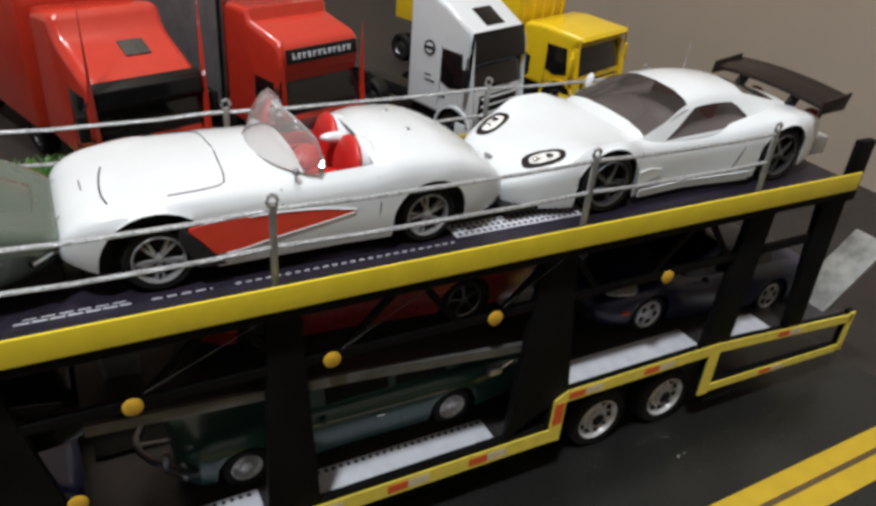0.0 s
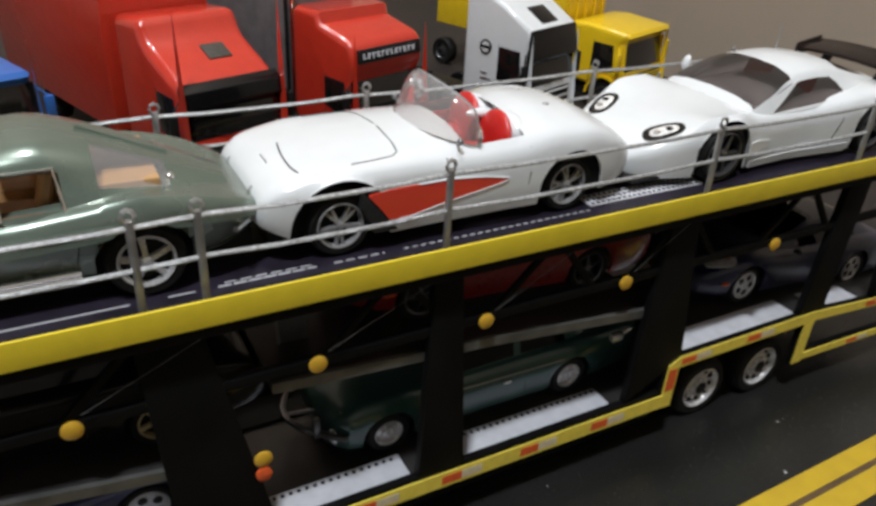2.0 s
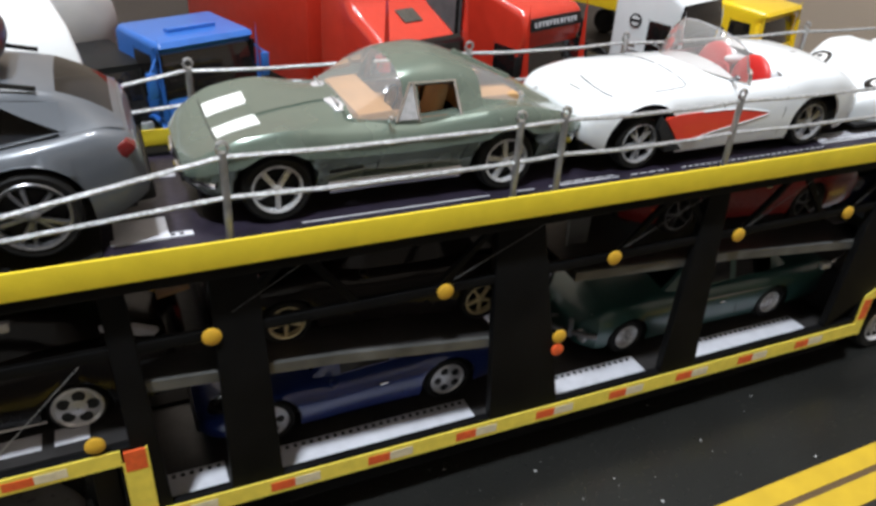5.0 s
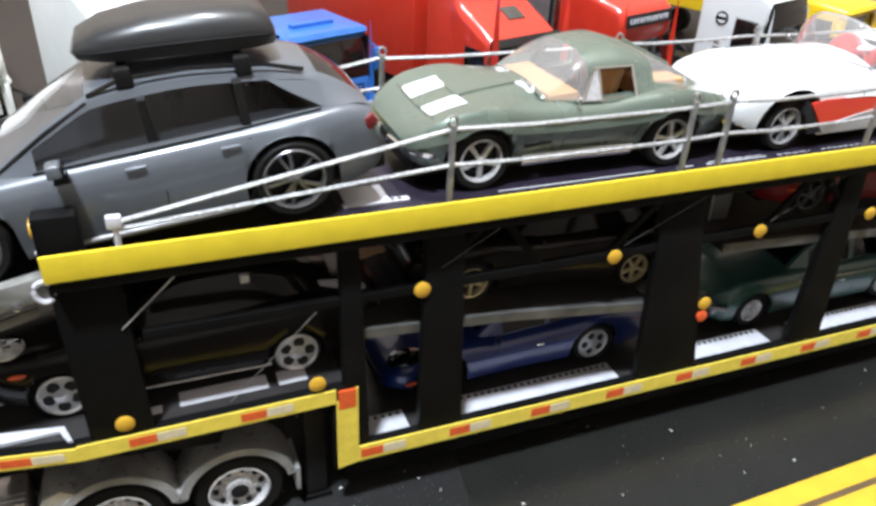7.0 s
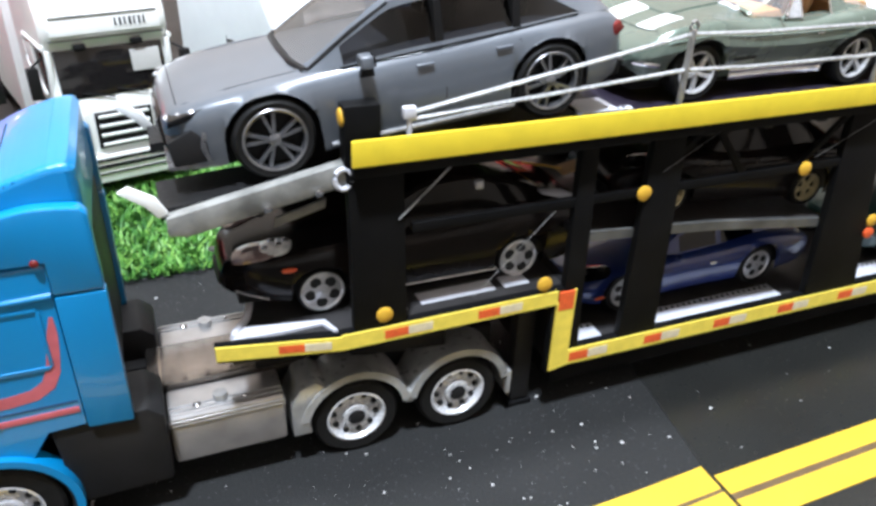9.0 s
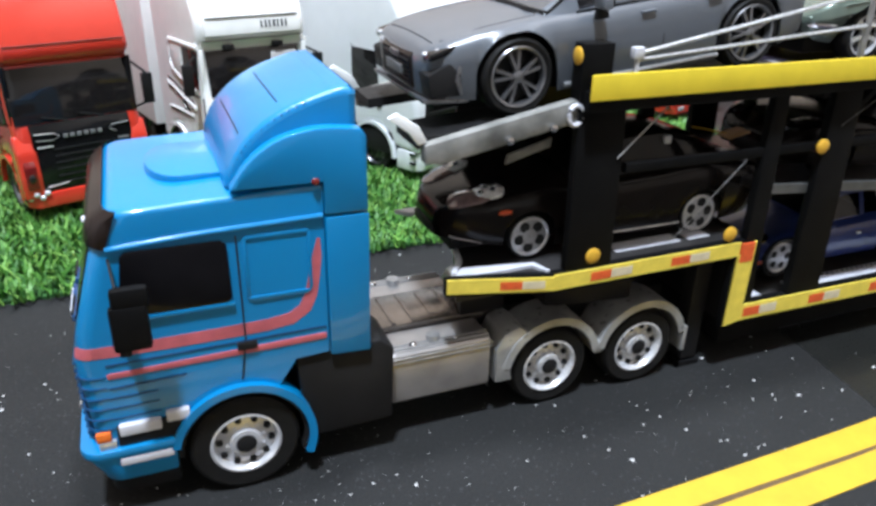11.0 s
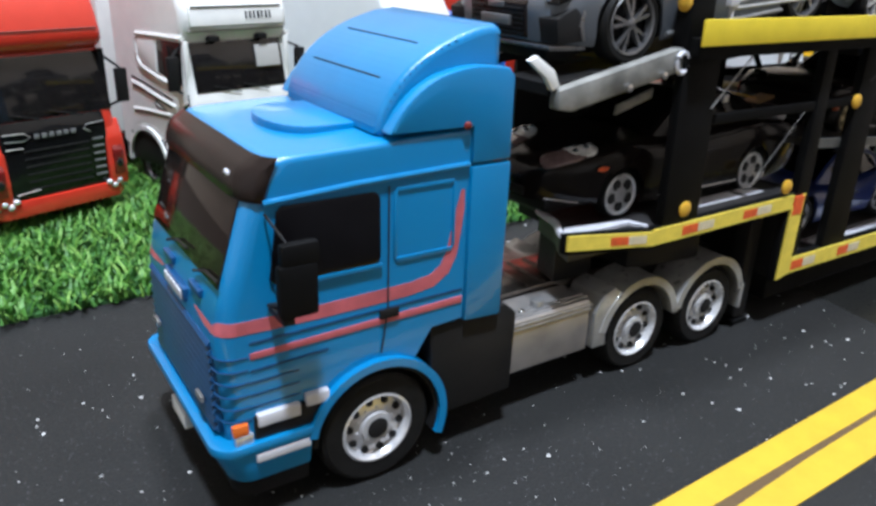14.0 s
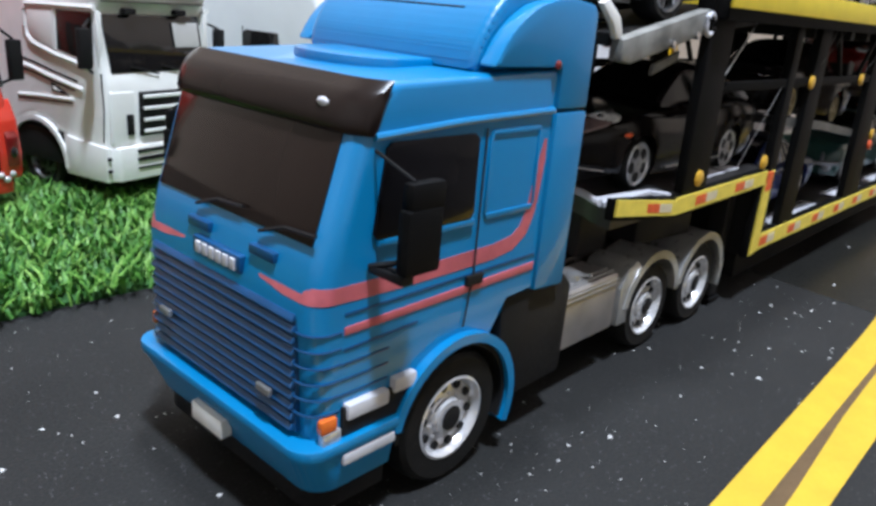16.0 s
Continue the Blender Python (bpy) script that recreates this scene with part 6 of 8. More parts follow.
def tractor():
    t = thing("tractor_truck", (-320, 30, 0), "bright blue toy tractor truck with red side stripes and roof deflector", "truck")

    def P(name, bm, mat, label="", parent=t, angle=32):
        return part(name, bm, mat, parent, label, angle)

    Y0, Y1 = -0.5, 60.5
    WX, WZ = -324.8, 16.4
    low = [(-299.6, 41.5), (-309, 41.0)] + arc(WX, WZ, 18.2, 58, 160, 14) + [(-362.5, 23.5)]
    body = [(-364.0, 50.5), (-362.0, 60.0), (-354.0, 86.5), (-350.6, 89.8), (-299.6, 91.6)]
    bm = prism(B(), body + low, Y0, Y1)
    nose = [e for e in bm.edges if abs(e.verts[0].co.y - e.verts[1].co.y) < 0.1 and max(v.co.x for v in e.verts) < -350 and min(v.co.z for v in e.verts) > 23]
    bmesh.ops.recalc_face_normals(bm, faces=bm.faces)
    bmesh.ops.bevel(bm, geom=nose, offset=4.2, segments=5, affect="EDGES", profile=0.5)
    rest = [e for e in bm.edges if e.is_manifold and e.calc_face_angle() > 0.6 and min(v.co.z for v in e.verts) > 80]
    bmesh.ops.bevel(bm, geom=rest, offset=1.5, segments=3, affect="EDGES", profile=0.6)
    P("cab", bm, "blue_cab", "", angle=40)
    for sg, ya, yb in ((-1, -2.6, 3.0), (1, 57.0, 62.6)):
        P("wheel_arch", flare(B(), WX, WZ, 18.0, 20.2, -22, 168, ya, yb, 22), "blue_cab", "raised blue wheel arch")
        P("arch_lining", flare(B(), WX, WZ, 16.9, 18.1, -20, 180, ya + 1.2 if sg < 0 else 40, 20 if sg < 0 else yb - 1.2, 18), "black")
    # roof seam ridge, hatch, deflector
    for y in (Y0, Y1):
        s = -1 if y < 30 else 1
        P("drip_rail", tube(B(), [(-352.2, y + s * 0.25, 80.8), (-330, y + s * 0.25, 82.2), (-299.8, y + s * 0.25, 83.0)], 0.75, 8), "blue_cab", "raised blue drip rail")
    P("roof_hatch", prism(B(), [(-318, 15), (-330, 15)] + [(-333 - 8 * math.sin(radians(a)), 30 - 15 * math.cos(radians(a))) for a in range(0, 181, 15)] + [(-330, 45), (-318, 45)], 89.0, 92.2, 0.9, 2, axis="z"), "blue_cab", "raised roof hatch", angle=40)
    bow = smooth([(-323, 90.6), (-322.4, 94.4), (-320.2, 99.2), (-316.6, 103.8), (-311.8, 107.6), (-305.8, 110.8), (-299, 113.2), (-293.5, 114.6), (-290.0, 114.8)])
    prof = [(-323, 90.6)] + [(x, bow(x)) for x in [-322.6 + 32.6 * (k / 20) ** 1.5 for k in range(21)]] + [(-288.8, 113.2), (-288.6, 92), (-300, 91)]
    wing = smooth([(-322.5, 92.2), (-319, 97.4), (-314.4, 101.6), (-307.8, 104.8), (-299, 106.2), (-289.4, 105.4)])
    P("roof_deflector", prism(B(), prof, 3.4, 56.6, 2.2, 3), "blue_cab", "curved blue roof air deflector", angle=45)
    for x, z in ((-317.6, 102.7), (-307.4, 110.1)):
        P("deflector_slot", tube(B(), [(x, 12, z), (x, 30, z), (x, 48, z)], 0.22, 5), "seam")
    for y0, y1 in ((-1.4, 3.2), (56.8, 61.4)):
        fin = [(x, wing(x)) for x in [-322.5 + 33.1 * (k / 18) ** 1.3 for k in range(19)]] + [(-287.8, 103.4), (-287.6, 83.0), (-299.4, 83.0), (-299.4, 92.0)]
        P("deflector_fin", prism(B(), fin, y0, y1, 0.9, 2), "blue_cab", "blue side fin of the deflector", angle=40)
        P("side_fairing", prism(B(), [(-299.3, 40.5), (-287.6, 39.8), (-287.4, 82.4), (-299.3, 82.4)], y0, y1, 0.8, 2), "blue_cab", "blue side fairing", angle=40)
    P("fin_bolt", blob(B(), (-301.4, -1.4, 92.6), (1.1, 0.7, 1.1)), "red_lens")
    P("cab_back", box(B(), -299.4, -289, 4, 56, 44, 90, 1.0), "black")
    # windscreen and smoked visor
    def front(f, out=0.0):
        """A place on the sloping front between screen bottom and top."""
        return (-362.0 + 8.0 * f - out * 0.95, 60.0 + 26.5 * f + out * 0.3)

    a, b = front(0.06, 0.35), front(0.80, 0.35)
    c, d = front(0.80, -0.4), front(0.06, -0.4)
    P("windscreen", prism(B(), [a, b, c, d], 3.4, 56.6, 0.3), "screen_brown", "dark smoked windscreen")
    v = [front(0.785, 0.5), front(0.79, 1.2), front(0.82, 1.7), front(0.88, 1.9), front(0.96, 1.8), front(1.03, 1.3), front(1.07, 0.5), (-351.6, 90.2), front(0.97, -0.6), front(0.79, -0.4)]
    bm, rings = B(), []
    for y in (-0.9, -0.5, 0.5, 2.4, 6.0, 54.0, 57.6, 59.5, 60.5, 60.9):  # the ends curve back round the corners
        back = 3.2 * max(0.0, (abs(y - 30) - 24) / 6.9) ** 2.6
        rings.append([bm.verts.new((x + back, y, z)) for x, z in v])
    for a, b in zip(rings, rings[1:]):
        for k in range(len(v)):
            bm.faces.new((a[k], a[(k + 1) % len(v)], b[(k + 1) % len(v)], b[k]))
    bm.faces.new(rings[0]), bm.faces.new(rings[-1])
    vis = P("sun_visor", bm, "visor_brown", "smoked brown sun visor", angle=50)
    P("visor_spot", blob(B(), (front(0.95, 1.9)[0], 8.5, front(0.95, 1.9)[1]), (0.5, 1.6, 0.8)), "tray", "", vis)
    for y in (18, 40):
        p0, p1 = front(0.03, 0.9), front(0.12, 1.0)
        P("wiper", tube(B(), [(p0[0], y, p0[1]), (p1[0], y - 7, p1[1]), (p1[0], y - 16, p1[1] + 0.6)], 0.38, 5), "black")
        P("vent", box(B(), -363.6, -361.6, y - 6, y + 2, 56.4, 58.4, 0.4), "blue_deep", "small dark blue intake")
    # front panel
    for k in range(11):
        z = 26.0 + 2.2 * k
        P("grille_slat", prism(B(), [(-364.9, z + 0.2), (-364.2, z + 1.3), (-362.0, z + 1.3), (-362.0, z)], 4.6, 55.4, 0.12), "blue_deep", "dark blue grille slat")
    P("grille_back", box(B(), -363.9, -362, 4.2, 55.8, 25.5, 50.4, 0.2), "blue_deep")
    bd = P("badge_plate", box(B(), -364.6, -362.6, 21.5, 38.5, 51.6, 55.2, 0.5), "blue_deep", "dark badge plate")
    for k in range(6):
        P("badge_bar", box(B(), -365.0, -364.4, 22.8 + 2.45 * k, 24.5 + 2.45 * k, 52.1, 54.5, 0.2), "tray", "", bd)
    for y, z in ((49, 34), (12, 31)):
        P("small_badge", box(B(), -365.9, -365.0, y - 2.2, y + 2.2, z, z + 1.6, 0.2), "steel")
    for sg in (-1, 1):  # stripe round the rounded corner
        grid = []
        for k in range(12):
            if k < 7:
                a = radians(15 * k)
                x, y = 4.2 - 4.2 * math.sin(a), 4.2 - 4.2 * math.cos(a)
            else:
                x, y = 0.0, 4.2 + 2.6 * (k - 6)
            w = 1.5 if k < 9 else 1.5 - 0.35 * (k - 8)
            row = []
            for zz in (53.3 - w, 53.3, 53.3 + w):
                fx = -364.0 + 2.4 * max(0.0, zz - 50.5) / 9.5
                row.append((fx + x - 0.12, (Y0 + y - 0.12) if sg < 0 else (Y1 - y + 0.12), zz))
            grid.append(row)
        P("front_stripe", slab(B(), grid, (0.35, -0.35 * sg, 0)), "pink", "faded red stripe round the corner")
        for k in range(6):  # ribs that run round the corner
            zz = 30.0 + 3.2 * k
            path = [(-357.5, Y0 if sg < 0 else Y1, zz)]
            for a in range(0, 91, 15):
                x, y = 4.2 - 4.2 * math.sin(radians(a)), 4.2 - 4.2 * math.cos(radians(a))
                path.append((-364.0 + x, Y0 + y if sg < 0 else Y1 - y, zz))
            path.append((-364.0, 7.5 if sg < 0 else 52.5, zz))
            P("corner_rib", tube(B(), path, 0.26, 6), "blue_deep", "raised rib round the corner")
    # bumper
    near = [(-360.8 - 5.6 * math.sin(radians(a)), 3.4 - 5.6 * math.cos(radians(a))) for a in range(0, 91, 15)]
    plan = [(-343.2, -2.2)] + near + [(x, 60 - y) for x, y in near[::-1]] + [(-343.2, 62.2)]
    bm = prism(B(), plan, 12.4, 22.4, 1.0, 2, axis="z")
    for v in bm.verts:
        if v.co.z < 15:
            v.co.x += 3.6 if v.co.x < -350 else 0.0
            v.co.y += 1.6 if v.co.y < 10 else -1.6 if v.co.y > 50 else 0.0
    bp = P("bumper", bm, "blue_cab", "blue front bumper", angle=40)
    plan2 = [(x - 0.7 if x < -350 else x, y + (-0.6 if y < 30 else 0.6)) for x, y in plan]
    P("bumper_lip", prism(B(), plan2, 21.8, 24.4, 0.8, 2, axis="z"), "blue_cab", "", bp)
    P("apron", prism(B(), [(x + 5.0 if x < -350 else x, y + (3.2 if y < 30 else -3.2)) for x, y in plan], 7.0, 12.9, 0.6, axis="z"), "black", "", bp)
    P("number_plate", box(B(), -366.6, -364.0, 25.5, 37, 14.4, 18.6, 0.2), "cream", "blank pale number plate", bp)
    for sg in (-1, 1):
        y = 30 + sg * 32.1
        P("bumper_trim", box(B(), -357.5, -344, y - 0.5, y + 0.5, 18.9, 21.2, 0.3), "tray", "pale trim plate", bp)
        yo = 30 + sg * 30.9
        P("step_well", box(B(), -357.2, -340.5, yo - 0.6, yo + 0.6, 24.6, 30.6, 0.4), "black", "dark step recess")
        P("step_plate", box(B(), -356.5, -346.0, yo - 1.3, yo + 1.3, 28.0, 31.2, 0.5), "tray", "pale step plate")
        P("step_plate", box(B(), -344.6, -338.6, yo - 1.3, yo + 1.3, 29.6, 32.8, 0.5), "tray", "pale step plate")
        P("indicator", box(B(), -362.4, -358.6, yo - 0.8, yo + 0.8, 26.8, 29.6, 0.5), "orange", "orange corner lamp")
        P("indicator", box(B(), -362.0, -357.6, yo - 0.9, yo + 0.9, 24.0, 26.8, 0.5), "lens", "clear corner lamp")
        ys = -0.9 if sg < 0 else 60.9

        def flat(poly, mat, name, label="", depth=0.5, ys=ys):
            P(name, prism(B(), poly, ys - depth / 2, ys + depth / 2, 0.15), mat, label)

        # side windows and panels
        flat([(-351.6, 63.5), (-349.4, 78.6), (-348.2, 79.8), (-326.0, 79.8), (-324.6, 78.6), (-324.4, 63.6), (-325.4, 62.4), (-350.6, 62.4)], "cab_glass", "side_window", "dark side window", 0.7)
        for poly in ([(-320.5, 62.5), (-319.5, 61.2), (-304.5, 61.2), (-303.5, 62.5)], [(-320.5, 79.0), (-319.8, 80), (-304.2, 80), (-303.5, 79.0)], [(-320.7, 62.5), (-319.8, 62.5), (-319.8, 79), (-320.7, 79)], [(-304.2, 62.5), (-303.3, 62.5), (-303.3, 79), (-304.2, 79)]):
            flat(poly, "blue_cab", "panel_rib", "raised blue panel edge", 0.7, -0.55 if sg < 0 else 60.55)
        flat([(-350.5, 61.0), (-324, 61.0), (-324, 62.2), (-350.5, 62.2)], "blue_cab", "window_sill", "", 0.9)
        # stripes
        yf = -0.6 if sg < 0 else 60.6
        z = smooth([(-364, 53.4), (-345, 53.2), (-312, 53.6), (-306.5, 55.4), (-303.8, 60.0), (-301.8, 68), (-300.8, 76.5)])
        pts = [(-359.6, 53.3), (-352, 53.1), (-340, 53.0), (-328, 53.1), (-316, 53.3), (-309.5, 54.2), (-305.8, 56.6), (-303.9, 60.5), (-302.8, 66), (-301.8, 72), (-301.2, 76.8)]
        wid = [3.0, 3.2, 3.4, 3.5, 3.5, 3.6, 3.6, 3.4, 3.0, 2.4, 0.8]
        left, right = [], []
        for i, ((x, zz), w) in enumerate(zip(pts, wid)):
            d = (Vector(pts[min(i + 1, len(pts) - 1)]) - Vector(pts[max(i - 1, 0)])).normalized()
            left.append((x - d.y * w / 2, zz + d.x * w / 2)), right.append((x + d.y * w / 2, zz - d.x * w / 2))
        P("side_stripe", slab(B(), [[(p[0], yf, p[1]), (q[0], yf, q[1])] for p, q in zip(left, right)], (0, -sg * 0.4, 0)), "pink", "faded red side stripe")
        flat([(-357, 45.2), (-300.2, 46.0), (-300.2, 48.0), (-357, 46.8)], "pink", "side_stripe", "faded red side stripe", 0.3, yf)
        flat([(-357, 49.0), (-300.2, 49.6), (-300.2, 50.2), (-357, 49.6)], "blue_deep", "side_line", "thin dark line", 0.25, yf)
        flat([(-357, 42.0), (-338, 42.6), (-338, 43.2), (-357, 42.6)], "blue_deep", "side_line", "thin dark line", 0.25, yf)
        for zz in (39.2, 36.0, 32.8):
            flat([(-357.4, zz), (-345.5, zz), (-345.5, zz + 0.45), (-357.4, zz + 0.45)], "blue_deep", "side_line", "thin dark line", 0.25, yf)
        P("panel_gap", tube(B(), [(-322.2, ys, 80.5), (-322.2, ys, 50), (-324, ys, 38)], 0.22, 5), "seam")
        P("door_handle", box(B(), -324.5, -319.2, ys - 0.5, ys + 0.5, 47.2, 49.6, 0.3), "black")
        # mirror on its arm
        ym = ys + sg * 9.0
        mr = P("mirror", box(B(), -353.4, -344.6, ym - 1.5, ym + 1.5, 58.4, 70.4, 1.2), "frame_black", "black door mirror")
        P("mirror_head", box(B(), -352.6, -343.9, ym - 1.2, ym + 1.8, 69.2, 75.0, 1.4), "frame_black", "rounded small upper mirror", mr)
        P("mirror_bracket", box(B(), -352.4, -349.6, min(ys, ym), max(ys, ym), 56.4, 58.2, 0.5), "black", "", mr)
        P("mirror_arm", tube(B(), [(-352.0, ys, 78.6), (-351, ym, 75.0)], 0.3, 6), "black")
        P("mirror_arm", tube(B(), [(-352.0, ys, 57.6), (-350.8, ym, 61.0)], 0.6, 6), "black")
        # side tanks, boxes, mudguards
        y0, y1 = (1.0, 19) if sg < 0 else (41, 59)
        P("battery_box", prism(B(), [(-307, 12), (-280.4, 12.8), (-279.8, 37.5), (-284, 41.2), (-309, 41.2)], y0 - 0.6, y1 + 0.6, 1.2), "black", "plain black box behind the wheel")
        P("fuel_tank", box(B(), -279.6, -245.4, y0 + (4 if sg < 0 else 0), y1 - (0 if sg < 0 else 4), 13.6, 31.6, 1.6, 3), "tank_metal", "pale silver fuel tank")
        P("tank_cap", lathe(B(), [(2.2, 31.4), (2.2, 33.8), (0.5, 34.0)], (-264, y0 + 9, 0), "z", 12), "steel")
        yt, yb = (y0 + 4, y1) if sg < 0 else (y0, y1 - 4)
        ye = yt if sg < 0 else yb
        for dz in (28.2, 29.6):
            P("tank_seam", box(B(), -279.8, -245.2, ye - 0.35, ye + 0.35, dz, dz + 0.5, 0.15), "steel")
        for k in range(2):
            q = ye - sg * (2.4 + 2.2 * k)
            P("tank_top_rib", box(B(), -279.4, -245.6, q - 0.3, q + 0.3, 31.4, 32.1, 0.2), "steel")
        P("tank_bolt", blob(B(), (-271, ye - sg * 4, 31.8), (1.3, 1.3, 0.9)), "chrome")
        P("tank_bolt", blob(B(), (-257, ye - sg * 3.4, 31.8), (0.9, 0.9, 0.7)), "chrome")
        ga, gb = (4.6, 19.0) if sg < 0 else (41.0, 55.4)
        for cx in (-222.6, -186.4):
            mg = P("mudguard", flare(B(), cx, 15.4, 17.2, 18.6, 14, 166, ga, gb, 18), "mudguard", "scuffed grey mudguard")
            ya, yb = (ga - 0.3, ga + 0.6) if sg < 0 else (gb - 0.6, gb + 0.3)
            P("guard_flange", flare(B(), cx, 15.4, 16.0, 18.7, 10, 170, ya, yb, 18), "mudguard", "", mg)
        P("mudguard_flap", prism(B(), [(-243.6, 13.6), (-237.6, 13.6), (-238.6, 20), (-236.4, 25.4), (-232, 30.4), (-236, 33.6), (-241, 31.6), (-243.8, 26)], ga, gb, 0.5), "mudguard", "wide scuffed front skirt of the mudguard")
        P("mudguard_flap", box(B(), -168.2, -166.6, ga, gb, 10, 20, 0.3), "mudguard")
        P("mudguard_flap", prism(B(), [(-205.8, 17), (-203.2, 17), (-201, 24), (-204.5, 21.5), (-208, 24)], ga, gb, 0.2), "mudguard")
        wheel(t, (WX + 320, -26.4 if sg < 0 else 26.4, 15.9), 15.9, 9.0, "truck", sg > 0)
        for cx in (-222.6, -186.4):
            wheel(t, (cx + 320, -18.6 if sg < 0 else 18.6, 14.8), 14.8, 11.5, "truck_rear", sg > 0)
    P("chassis_rail", box(B(), -350, -168, 20, 25, 21, 30, 0.6), "black")
    P("chassis_rail", box(B(), -350, -168, 35, 40, 21, 30, 0.6), "black")
    P("engine_block", box(B(), -352, -300, 12, 48, 9, 40, 2.0), "black")
    P("catwalk", box(B(), -284, -238, 19.5, 40.5, 30, 33.0, 0.5), "catwalk", "worn metal catwalk plate")
    for k in range(6):
        P("catwalk_rib", box(B(), -281 + 7 * k, -279.6 + 7 * k, 20.5, 39.5, 32.9, 33.5, 0.2), "catwalk")
    P("axle", lathe(B(), [(2.4, 6), (2.4, 54)], (-222.6, 0, 14.8), n=10), "black")
    P("axle", lathe(B(), [(2.4, 6), (2.4, 54)], (-186.4, 0, 14.8), n=10), "black")
    P("fifth_wheel", prism(B(), [(-222, 14), (-190, 10), (-184, 30), (-190, 50), (-222, 46)], 33, 42.2, 1.0, axis="z"), "black")


M["vent_dark"] = material("dark_mesh", (0.05, 0.045, 0.035), 0.7, vary=0.5, scale=600, bump=0.5, bump_scale=900)
M["blue_deep"] = material("deep_blue_plastic", (0.005, 0.055, 0.16), 0.4, coat=0.2, vary=0.12)
tractor()


